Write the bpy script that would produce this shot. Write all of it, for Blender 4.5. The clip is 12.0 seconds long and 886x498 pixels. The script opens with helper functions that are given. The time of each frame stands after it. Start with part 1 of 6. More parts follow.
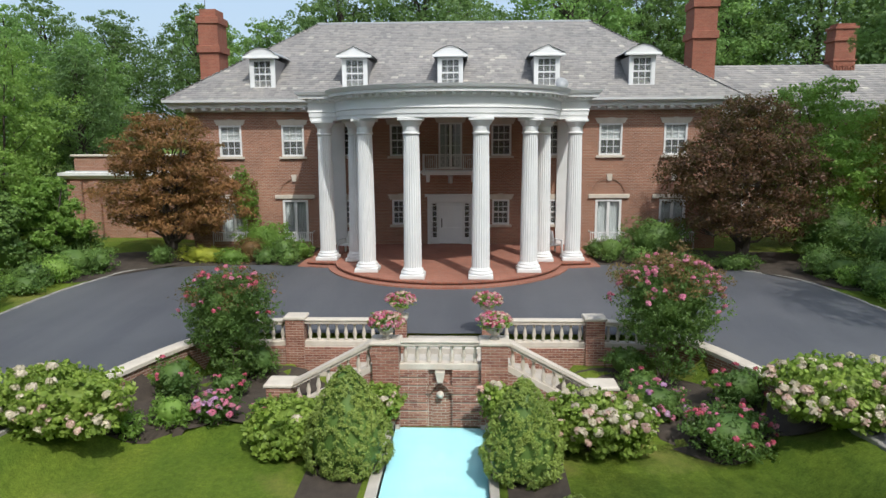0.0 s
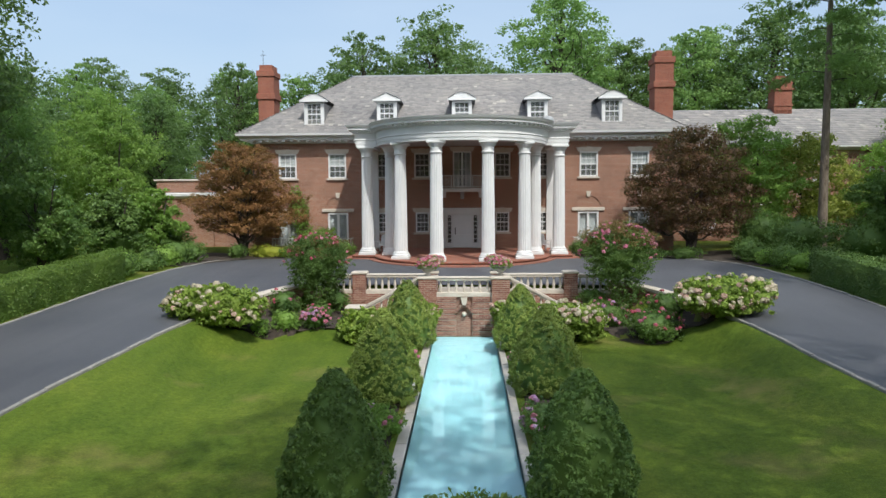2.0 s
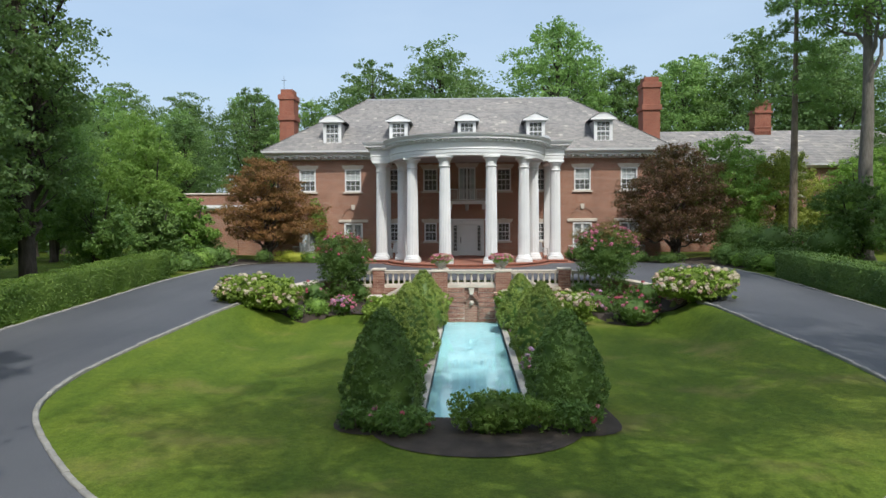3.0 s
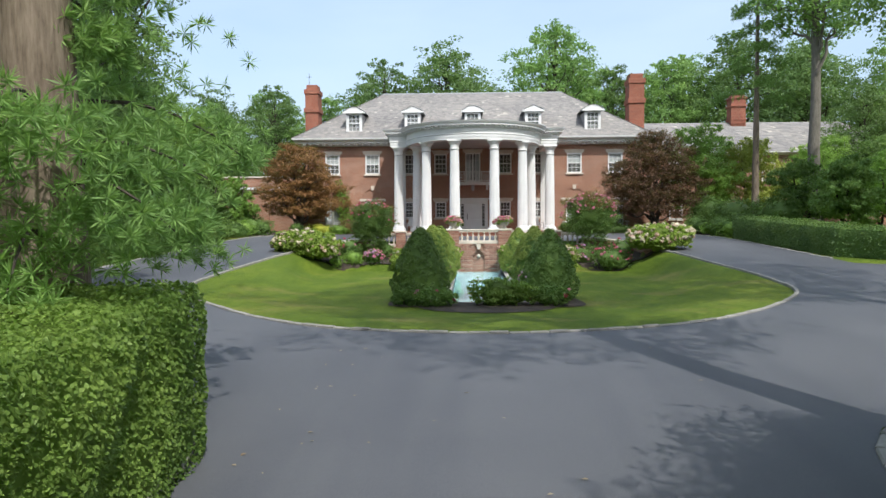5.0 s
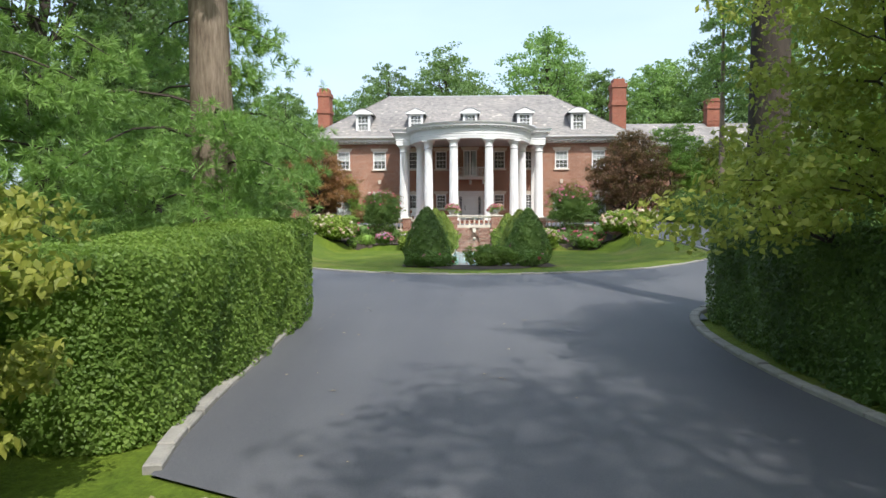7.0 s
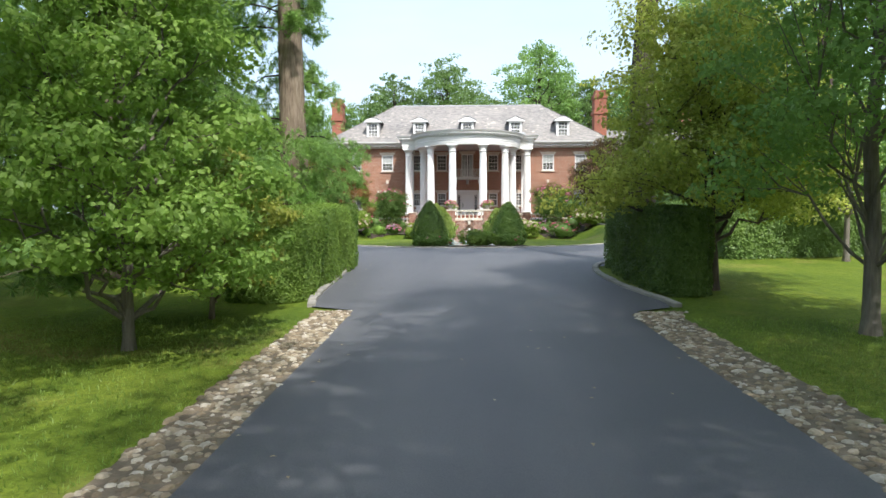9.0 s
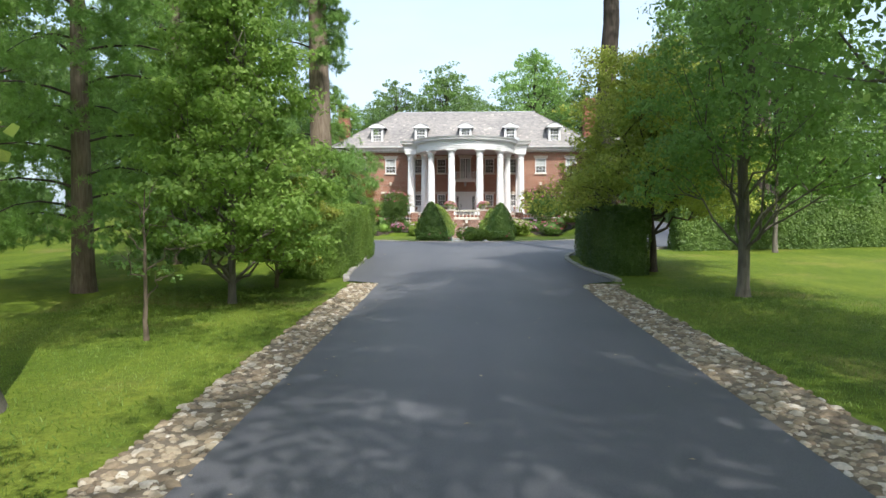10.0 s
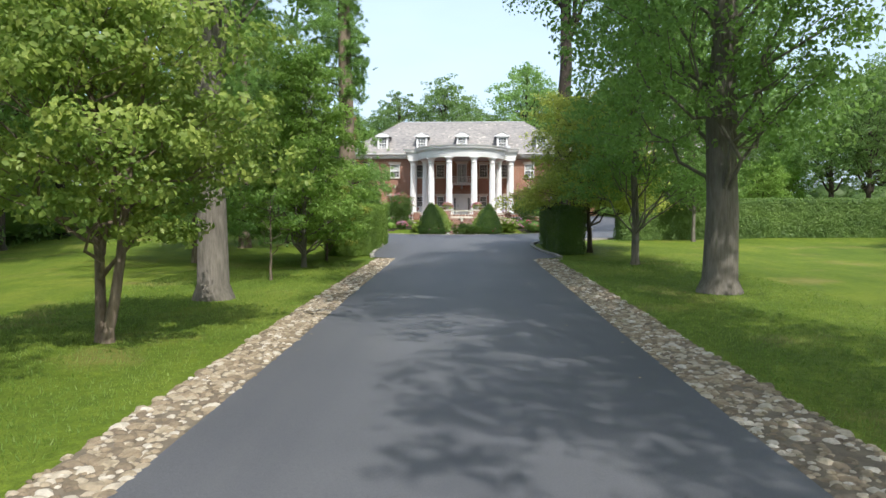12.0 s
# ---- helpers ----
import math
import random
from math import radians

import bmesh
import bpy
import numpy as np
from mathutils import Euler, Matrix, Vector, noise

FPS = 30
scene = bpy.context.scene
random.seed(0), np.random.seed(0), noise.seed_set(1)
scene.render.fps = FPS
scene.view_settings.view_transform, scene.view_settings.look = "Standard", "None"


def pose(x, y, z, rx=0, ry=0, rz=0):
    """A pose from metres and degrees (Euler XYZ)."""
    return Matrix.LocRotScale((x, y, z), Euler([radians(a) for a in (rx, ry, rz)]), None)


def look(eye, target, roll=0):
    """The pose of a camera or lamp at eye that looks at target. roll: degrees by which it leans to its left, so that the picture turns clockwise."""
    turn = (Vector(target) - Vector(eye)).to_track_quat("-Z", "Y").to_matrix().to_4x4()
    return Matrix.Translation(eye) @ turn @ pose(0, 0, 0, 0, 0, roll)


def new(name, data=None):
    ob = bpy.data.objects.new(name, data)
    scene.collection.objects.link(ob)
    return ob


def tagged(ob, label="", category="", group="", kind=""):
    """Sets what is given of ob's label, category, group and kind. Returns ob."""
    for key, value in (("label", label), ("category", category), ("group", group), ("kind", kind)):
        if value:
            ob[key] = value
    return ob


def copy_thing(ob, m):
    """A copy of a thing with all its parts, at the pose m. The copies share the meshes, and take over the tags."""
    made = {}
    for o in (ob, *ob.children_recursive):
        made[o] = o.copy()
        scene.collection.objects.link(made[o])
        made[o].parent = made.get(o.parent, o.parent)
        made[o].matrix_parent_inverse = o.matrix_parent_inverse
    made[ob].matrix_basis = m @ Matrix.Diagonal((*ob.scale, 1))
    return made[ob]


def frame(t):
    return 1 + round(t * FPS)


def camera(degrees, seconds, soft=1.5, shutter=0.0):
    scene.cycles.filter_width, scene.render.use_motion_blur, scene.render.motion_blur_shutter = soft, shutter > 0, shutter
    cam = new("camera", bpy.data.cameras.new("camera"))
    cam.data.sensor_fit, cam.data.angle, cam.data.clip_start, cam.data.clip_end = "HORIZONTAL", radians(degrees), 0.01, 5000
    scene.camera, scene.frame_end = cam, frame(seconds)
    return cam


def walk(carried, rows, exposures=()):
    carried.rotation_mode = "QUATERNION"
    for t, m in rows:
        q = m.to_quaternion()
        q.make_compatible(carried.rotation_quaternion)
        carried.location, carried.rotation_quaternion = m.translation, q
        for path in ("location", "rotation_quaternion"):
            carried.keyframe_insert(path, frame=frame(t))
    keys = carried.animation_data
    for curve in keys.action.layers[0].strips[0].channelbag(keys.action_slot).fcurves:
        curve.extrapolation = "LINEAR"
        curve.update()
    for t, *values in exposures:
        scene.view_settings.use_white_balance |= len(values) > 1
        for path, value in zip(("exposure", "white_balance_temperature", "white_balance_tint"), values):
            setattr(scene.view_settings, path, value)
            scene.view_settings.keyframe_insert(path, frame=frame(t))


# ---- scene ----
cam = camera(66.4, 12.0)
PATH = [
    (0, (0.856, -33.746, 5.169), (0.783, -31.774, 4.842), -0.30),
    (0.5, (0.675, -35.979, 4.619), (0.604, -34.002, 4.324), -0.30),
    (1, (0.567, -38.166, 4.074), (0.495, -36.185, 3.812), -0.35),
    (1.5, (0.441, -40.321, 3.635), (0.369, -38.335, 3.414), -0.40),
    (2, (0.284, -42.433, 3.242), (0.213, -40.441, 3.079), -0.40),
    (2.5, (0.136, -44.457, 2.860), (0.065, -42.462, 2.742), -0.35),
    (3, (-0.013, -46.378, 2.378), (-0.084, -44.381, 2.288), -0.30),
    (5, (-0.364, -52.797, 0.670), (-0.439, -50.800, 0.584), -0.30),
    (5.5, (-0.452, -54.184, 0.385), (-0.523, -52.187, 0.299), -0.30),
    (6, (-0.415, -55.587, 0.196), (-0.486, -53.590, 0.109), -0.25),
    (6.5, (-0.346, -56.985, 0.062), (-0.416, -54.988, -0.026), -0.20),
    (8.5, (0.072, -64.189, -0.411), (-0.008, -62.192, -0.498), -0.20),
    (9, (0.157, -66.278, -0.534), (0.080, -64.281, -0.620), -0.15),
    (9.5, (0.217, -68.587, -0.602), (0.143, -66.591, -0.688), -0.05),
    (10, (0.258, -70.959, -0.632), (0.185, -68.962, -0.717), 0.00),
    (10.5, (0.371, -73.244, -0.655), (0.297, -71.247, -0.739), 0.00),
    (11, (0.486, -75.443, -0.692), (0.412, -73.446, -0.776), 0.05),
    (11.5, (0.592, -77.350, -0.808), (0.519, -75.354, -0.891), 0.05),
    (12, (0.704, -79.159, -0.875), (0.631, -77.162, -0.956), 0.05),
]
walk(cam, [(t, look(eye, target, roll)) for t, eye, target, roll in PATH],
     exposures=[(0, 0.1, 6300, 7), (3, 0.1, 6300, 7), (5, 0.42, 6350, 8), (6.5, 0.58, 6400, 9), (8.5, 0.88, 6450, 9), (10, 0.82, 6450, 9), (12, 0.7, 6450, 9)])

# ---- world, sun ----
SUN_AZ, SUN_EL = radians(24), radians(52)          # azimuth measured from -y towards +x
sun_dir = Vector((math.sin(SUN_AZ) * math.cos(SUN_EL), -math.cos(SUN_AZ) * math.cos(SUN_EL), math.sin(SUN_EL)))
world = bpy.data.worlds.new("world")
scene.world = world
world.use_nodes = True
wn = world.node_tree
sky = wn.nodes.new("ShaderNodeTexSky")
sky.sky_type = "NISHITA"
sky.sun_disc = False
sky.sun_elevation = SUN_EL
sky.sun_rotation = math.atan2(sun_dir.x, sun_dir.y)
sky.air_density, sky.dust_density, sky.ozone_density = 1.0, 4.0, 1.0
haze_at = wn.nodes.new("ShaderNodeTexCoord")
haze_map = wn.nodes.new("ShaderNodeMapping")
haze_map.inputs["Scale"].default_value = (1.0, 1.0, 3.5)
wn.links.new(haze_at.outputs["Generated"], haze_map.inputs["Vector"])
haze_noise = wn.nodes.new("ShaderNodeTexNoise")
haze_noise.inputs["Scale"].default_value, haze_noise.inputs["Detail"].default_value = 2.2, 6.0
wn.links.new(haze_map.outputs[0], haze_noise.inputs["Vector"])
haze_amount = wn.nodes.new("ShaderNodeMapRange")
haze_amount.inputs[1].default_value, haze_amount.inputs[2].default_value = 0.3, 0.7
haze_amount.inputs[3].default_value, haze_amount.inputs[4].default_value = 0.35, 0.7
wn.links.new(haze_noise.outputs["Fac"], haze_amount.inputs[0])
haze = wn.nodes.new("ShaderNodeMix")
haze.data_type = "RGBA"
haze.inputs[7].default_value = (3.1, 3.75, 4.6, 1)       # thin summer haze over the blue
wn.links.new(haze_amount.outputs[0], haze.inputs[0])
wn.links.new(sky.outputs[0], haze.inputs[6])
wn.links.new(haze.outputs[2], wn.nodes["Background"].inputs[0])
wn.nodes["Background"].inputs[1].default_value = 0.19
sun = new("sun", bpy.data.lights.new("sun", "SUN"))
sun.data.energy, sun.data.angle, sun.data.color = 3.0, radians(0.6), (1.0, 0.965, 0.9)
sun.matrix_world = look(sun_dir * 100, (0, 0, 0))

# ---- materials ----


class Nodes:
    """A small shorthand for building node materials."""

    def __init__(self, name):
        self.mat = bpy.data.materials.new(name)
        self.mat.use_nodes = True
        self.t = self.mat.node_tree
        self.bsdf = self.t.nodes["Principled BSDF"]
        self.out = self.t.nodes["Material Output"]

    def n(self, kind, **sets):
        node = self.t.nodes.new(kind)
        for k, v in sets.items():
            node.inputs[k.replace("_", " ")].default_value = v
        return node

    def link(self, a, b):
        self.t.links.new(a, b)

    def coords(self, scale=(1, 1, 1), world_space=True, rot=(0, 0, 0)):
        m = self.t.nodes.new("ShaderNodeMapping")
        m.inputs["Scale"].default_value = scale
        m.inputs["Rotation"].default_value = rot
        if world_space:
            self.link(self.t.nodes.new("ShaderNodeNewGeometry").outputs["Position"], m.inputs["Vector"])
        else:
            self.link(self.t.nodes.new("ShaderNodeTexCoord").outputs["Object"], m.inputs["Vector"])
        return m.outputs[0]

    def noise(self, scale, vec, detail=4.0, rough=0.55):
        k = self.n("ShaderNodeTexNoise", Scale=scale, Detail=detail, Roughness=rough)
        self.link(vec, k.inputs["Vector"])
        return k.outputs["Fac"]

    def ramp(self, fac, stops):
        r = self.t.nodes.new("ShaderNodeValToRGB")
        els = r.color_ramp.elements
        while len(els) < len(stops):
            els.new(0.5)
        for e, (p, c) in zip(els, stops):
            e.position, e.color = p, (*c, 1)
        self.link(fac, r.inputs[0])
        return r.outputs[0]

    def mix(self, fac, a, b, mode="MIX"):
        m = self.t.nodes.new("ShaderNodeMix")
        m.data_type, m.blend_type = "RGBA", mode
        for v, i in ((fac, 0), (a, 6), (b, 7)):
            if isinstance(v, (int, float)):
                m.inputs[i].default_value = v
            elif isinstance(v, tuple):
                m.inputs[i].default_value = (*v, 1)
            else:
                self.link(v, m.inputs[i])
        return m.outputs[2]

    def bump(self, fac, strength=0.3, dist=0.02):
        b = self.n("ShaderNodeBump", Strength=strength, Distance=dist)
        self.link(fac, b.inputs["Height"])
        self.link(b.outputs[0], self.bsdf.inputs["Normal"])

    def done(self, color, rough=0.6, metal=0.0, spec=None):
        if isinstance(color, tuple):
            self.bsdf.inputs["Base Color"].default_value = (*color, 1)
        else:
            self.link(color, self.bsdf.inputs["Base Color"])
        self.bsdf.inputs["Roughness"].default_value = rough
        self.bsdf.inputs["Metallic"].default_value = metal
        if spec is not None:
            self.bsdf.inputs["Specular IOR Level"].default_value = spec
        return self.mat


LEAF = 1.95                                          # one measure for all green leaves


def leaf_mat(name, dark, mid, light, rough=0.5, glow=0.45, big=0.35):
    """Leaves: colour varies leaf by leaf and in large soft patches; light passes through."""
    k = Nodes(name)
    if light[1] > light[0] * 0.95 and light[2] < 0.06:
        dark, mid, light = (tuple(LEAF * q for q in c) for c in (dark, mid, light))
    geo = k.t.nodes.new("ShaderNodeNewGeometry")
    obj = k.t.nodes.new("ShaderNodeObjectInfo")
    c = k.ramp(geo.outputs["Random Per Island"], [(0.0, dark), (0.5, mid), (1.0, light)])
    patch = k.noise(big, k.coords(), 2.0)
    c = k.mix(0.55, c, k.ramp(patch, [(0.3, dark), (0.7, light)]))
    hsv = k.n("ShaderNodeHueSaturation", Saturation=0.92)
    mr = k.n("ShaderNodeMapRange")
    mr.inputs[3].default_value, mr.inputs[4].default_value = 0.82, 1.18
    k.link(obj.outputs["Random"], mr.inputs[0])
    k.link(mr.outputs[0], hsv.inputs["Value"])
    k.link(c, hsv.inputs["Color"])
    col = hsv.outputs[0]
    mat = k.done(col, rough, spec=0.3)
    tr = k.n("ShaderNodeBsdfTranslucent")
    k.link(k.mix(0.5, col, (0.28, 0.43, 0.075), "MIX"), tr.inputs[0])
    ms = k.n("ShaderNodeMixShader", Fac=glow)
    k.link(k.bsdf.outputs[0], ms.inputs[1])
    k.link(tr.outputs[0], ms.inputs[2])
    k.link(ms.outputs[0], k.out.inputs[0])
    return mat


def brick_mat(name, a, b, mortar, axis="x", scale=1.0):
    k = Nodes(name)
    rot = {"x": (radians(90), 0, 0), "y": (radians(90), 0, radians(90)), "z": (0, 0, 0)}[axis]
    m = k.t.nodes.new("ShaderNodeMapping")
    m.vector_type = "POINT"
    geo = k.t.nodes.new("ShaderNodeNewGeometry")
    sep = k.t.nodes.new("ShaderNodeSeparateXYZ")
    comb = k.t.nodes.new("ShaderNodeCombineXYZ")
    k.link(geo.outputs["Position"], sep.inputs[0])
    if axis == "z":
        k.link(sep.outputs[0], comb.inputs[0])
        k.link(sep.outputs[1], comb.inputs[1])
    else:
        add = k.t.nodes.new("ShaderNodeMath")
        k.link(sep.outputs[0], add.inputs[0])
        k.link(sep.outputs[1], add.inputs[1])
        k.link(add.outputs[0], comb.inputs[0])
        k.link(sep.outputs[2], comb.inputs[1])
    t = k.t.nodes.new("ShaderNodeTexBrick")
    k.link(comb.outputs[0], t.inputs["Vector"])
    for key, v in (("Color1", (*a, 1)), ("Color2", (*b, 1)), ("Mortar", (*mortar, 1))):
        t.inputs[key].default_value = v
    t.inputs["Scale"].default_value = 1.0
    t.inputs["Brick Width"].default_value = 0.215 * scale
    t.inputs["Row Height"].default_value = 0.075 * scale
    t.inputs["Mortar Size"].default_value = 0.009
    t.inputs["Mortar Smooth"].default_value = 0.3
    v = k.coords()
    stain = k.noise(0.6, v, 5.0)
    c = k.mix(1.0, t.outputs["Color"], k.ramp(stain, [(0.25, (0.72, 0.7, 0.7)), (0.75, (1.1, 1.08, 1.05))]), "MULTIPLY")
    grain = k.noise(14.0, v, 3.0)
    c = k.mix(1.0, c, k.ramp(grain, [(0.2, (0.8, 0.8, 0.8)), (0.8, (1.12, 1.12, 1.12))]), "MULTIPLY")
    inv = k.t.nodes.new("ShaderNodeMath")
    inv.operation = "SUBTRACT"
    inv.inputs[0].default_value = 1.0
    k.link(t.outputs["Fac"], inv.inputs[1])
    k.bump(inv.outputs[0], 0.5, 0.008)
    return k.done(c, 0.85, spec=0.2)


def plain_mat(name, lo, hi, scale=3.0, rough=0.6, bump=0.15, metal=0.0, fine=40.0, spec=None):
    k = Nodes(name)
    v = k.coords()
    c = k.ramp(k.noise(scale, v, 6.0), [(0.3, lo), (0.7, hi)])
    f = k.noise(fine, v, 3.0)
    c = k.mix(0.25, c, k.ramp(f, [(0.3, lo), (0.7, hi)]))
    if bump:
        k.bump(f, bump, 0.01)
    return k.done(c, rough, metal, spec)


def grass_mat(name):
    k = Nodes(name)
    v = k.coords()
    c = k.ramp(k.noise(0.25, v, 4.0), [(0.3, (0.088, 0.138, 0.018)), (0.55, (0.125, 0.178, 0.025)), (0.8, (0.185, 0.215, 0.042))])
    fine = k.noise(25.0, v, 4.0, 0.7)
    c = k.mix(1.0, c, k.ramp(fine, [(0.25, (0.6, 0.6, 0.55)), (0.75, (1.3, 1.3, 1.2))]), "MULTIPLY")
    tuft = k.noise(7.0, v, 4.0, 0.65)
    c = k.mix(1.0, c, k.ramp(tuft, [(0.3, (0.72, 0.76, 0.7)), (0.7, (1.2, 1.16, 1.15))]), "MULTIPLY")
    stripe = k.noise(1.6, k.coords((1.0, 0.35, 1.0)), 3.0)
    c = k.mix(1.0, c, k.ramp(stripe, [(0.35, (0.85, 0.9, 0.85)), (0.65, (1.12, 1.08, 1.0))]), "MULTIPLY")
    dry = k.ramp(k.noise(0.45, k.coords((1, 1, 1)), 5.0), [(0.56, (0, 0, 0)), (0.74, (0.65, 0.65, 0.65))])
    c = k.mix(dry, c, (0.24, 0.2, 0.07))
    k.bump(fine, 0.8, 0.04)
    return k.done(c, 0.8, spec=0.15)


def asphalt_mat(name):
    k = Nodes(name)
    v = k.coords()
    big = k.noise(0.22, v, 5.0)
    c = k.ramp(big, [(0.3, (0.076, 0.079, 0.09)), (0.7, (0.104, 0.106, 0.117))])
    seam = k.noise(0.8, k.coords((1.0, 0.06, 1.0)), 3.0)
    c = k.mix(1.0, c, k.ramp(seam, [(0.35, (0.88, 0.88, 0.9)), (0.6, (1.08, 1.07, 1.06))]), "MULTIPLY")
    fine = k.noise(90.0, v, 2.0, 0.8)
    c = k.mix(1.0, c, k.ramp(fine, [(0.3, (0.7, 0.7, 0.7)), (0.7, (1.3, 1.3, 1.3))]), "MULTIPLY")
    k.bump(fine, 0.5, 0.006)
    return k.done(c, 0.62, spec=0.45)


def slate_mat(name):
    k = Nodes(name)
    geo = k.t.nodes.new("ShaderNodeNewGeometry")
    c = k.ramp(geo.outputs["Random Per Island"], [(0.0, (0.2, 0.192, 0.19)), (0.45, (0.25, 0.24, 0.235)), (0.85, (0.285, 0.268, 0.255)), (0.975, (0.31, 0.295, 0.275)), (1.0, (0.48, 0.45, 0.4))])
    v = k.coords()
    c = k.mix(1.0, c, k.ramp(k.noise(0.35, v, 5.0), [(0.3, (0.82, 0.82, 0.84)), (0.7, (1.1, 1.08, 1.06))]), "MULTIPLY")
    c = k.mix(1.0, c, k.ramp(k.noise(12.0, v, 4.0), [(0.3, (0.85, 0.85, 0.85)), (0.7, (1.12, 1.12, 1.12))]), "MULTIPLY")
    k.bump(k.noise(30.0, v), 0.2, 0.01)
    return k.done(c, 0.6)


def bark_mat(name, lo, hi):
    k = Nodes(name)
    v = k.coords((9.0, 9.0, 1.3))
    f = k.noise(2.0, v, 6.0, 0.65)
    c = k.ramp(f, [(0.3, lo), (0.7, hi)])
    c = k.mix(0.3, c, k.ramp(k.noise(1.2, k.coords(), 4.0), [(0.3, lo), (0.7, hi)]))
    k.bump(f, 0.9, 0.03)
    return k.done(c, 0.9, spec=0.15)


def stone_mat(name):
    k = Nodes(name)
    geo = k.t.nodes.new("ShaderNodeNewGeometry")
    obj = k.t.nodes.new("ShaderNodeObjectInfo")
    add = k.t.nodes.new("ShaderNodeMath")
    add.operation = "ADD"
    fr = k.t.nodes.new("ShaderNodeMath")
    fr.operation = "FRACT"
    k.link(geo.outputs["Random Per Island"], add.inputs[0])
    k.link(obj.outputs["Random"], add.inputs[1])
    k.link(add.outputs[0], fr.inputs[0])
    c = k.ramp(fr.outputs[0], [(0.0, (0.13, 0.1, 0.07)), (0.35, (0.25, 0.195, 0.13)), (0.7, (0.34, 0.285, 0.205)), (1.0, (0.5, 0.46, 0.4))])
    c = k.mix(1.0, c, k.ramp(k.noise(20.0, k.coords(), 4.0), [(0.3, (0.75, 0.75, 0.75)), (0.7, (1.15, 1.15, 1.15))]), "MULTIPLY")
    return k.done(c, 0.8)


BRICK = brick_mat("brick", (0.4, 0.19, 0.125), (0.29, 0.135, 0.09), (0.5, 0.42, 0.35))
BRICK_GARDEN = brick_mat("garden brick", (0.36, 0.185, 0.135), (0.25, 0.125, 0.092), (0.5, 0.43, 0.37))
MORTAR = plain_mat("pale mortar", (0.5, 0.43, 0.37), (0.62, 0.55, 0.48), 5.0, 0.95, 0.4)


def piece_mat(name, a, b, c):
    """Single bricks: each its own shade, with a worn grain."""
    k = Nodes(name)
    obj = k.t.nodes.new("ShaderNodeObjectInfo")
    col = k.ramp(obj.outputs["Random"], [(0.0, a), (0.5, b), (1.0, c)])
    v = k.coords()
    g = k.noise(35.0, v, 4.0)
    col = k.mix(1.0, col, k.ramp(g, [(0.3, (0.75, 0.75, 0.75)), (0.7, (1.18, 1.18, 1.18))]), "MULTIPLY")
    col = k.mix(1.0, col, k.ramp(k.noise(1.1, v, 4.0), [(0.3, (0.8, 0.78, 0.76)), (0.7, (1.1, 1.1, 1.1))]), "MULTIPLY")
    k.bump(g, 0.4, 0.006)
    return k.done(col, 0.88, spec=0.2)


BRICK_PIECE = piece_mat("garden brick piece", (0.23, 0.105, 0.08), (0.34, 0.165, 0.12), (0.42, 0.235, 0.175))
BRICK_FLOOR = brick_mat("paving brick", (0.42, 0.18, 0.125), (0.34, 0.14, 0.1), (0.32, 0.2, 0.16), "z")
BRICK_CHIMNEY = brick_mat("chimney brick", (0.36, 0.13, 0.085), (0.29, 0.1, 0.068), (0.33, 0.2, 0.15))
WHITE = plain_mat("white paint", (0.66, 0.66, 0.66), (0.76, 0.755, 0.75), 1.2, 0.5, 0.05)
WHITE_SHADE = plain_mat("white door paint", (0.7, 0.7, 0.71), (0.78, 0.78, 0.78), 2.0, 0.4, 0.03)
LIMESTONE = plain_mat("limestone", (0.5, 0.44, 0.37), (0.66, 0.59, 0.51), 2.5, 0.8, 0.25)
COPING = plain_mat("pool coping", (0.36, 0.33, 0.29), (0.58, 0.53, 0.47), 1.8, 0.85, 0.3)
GRASS = grass_mat("grass")
ASPHALT = asphalt_mat("asphalt")
SLATE = slate_mat("slate")
IRON = plain_mat("white iron", (0.6, 0.6, 0.6), (0.75, 0.75, 0.74), 4.0, 0.5, 0.05)
DARK = plain_mat("dark metal", (0.02, 0.02, 0.02), (0.05, 0.05, 0.05), 4.0, 0.4, 0.05)
LEAD = plain_mat("grey lead", (0.3, 0.31, 0.32), (0.42, 0.43, 0.44), 2.0, 0.55, 0.1)
SOIL = plain_mat("soil", (0.035, 0.026, 0.02), (0.075, 0.058, 0.045), 3.0, 0.95, 0.8)
GRAVEL = plain_mat("gravel bed", (0.1, 0.08, 0.058), (0.19, 0.155, 0.115), 6.0, 0.95, 0.8)
STONE = stone_mat("river stone")
KERB = plain_mat("granite kerb", (0.2, 0.19, 0.175), (0.36, 0.34, 0.31), 2.5, 0.9, 0.5)
BARK = bark_mat("bark", (0.085, 0.062, 0.045), (0.31, 0.25, 0.195))
BARK_GREY = bark_mat("grey bark", (0.1, 0.09, 0.075), (0.25, 0.225, 0.195))
BARK_DARK = bark_mat("dark bark", (0.04, 0.034, 0.03), (0.11, 0.09, 0.075))

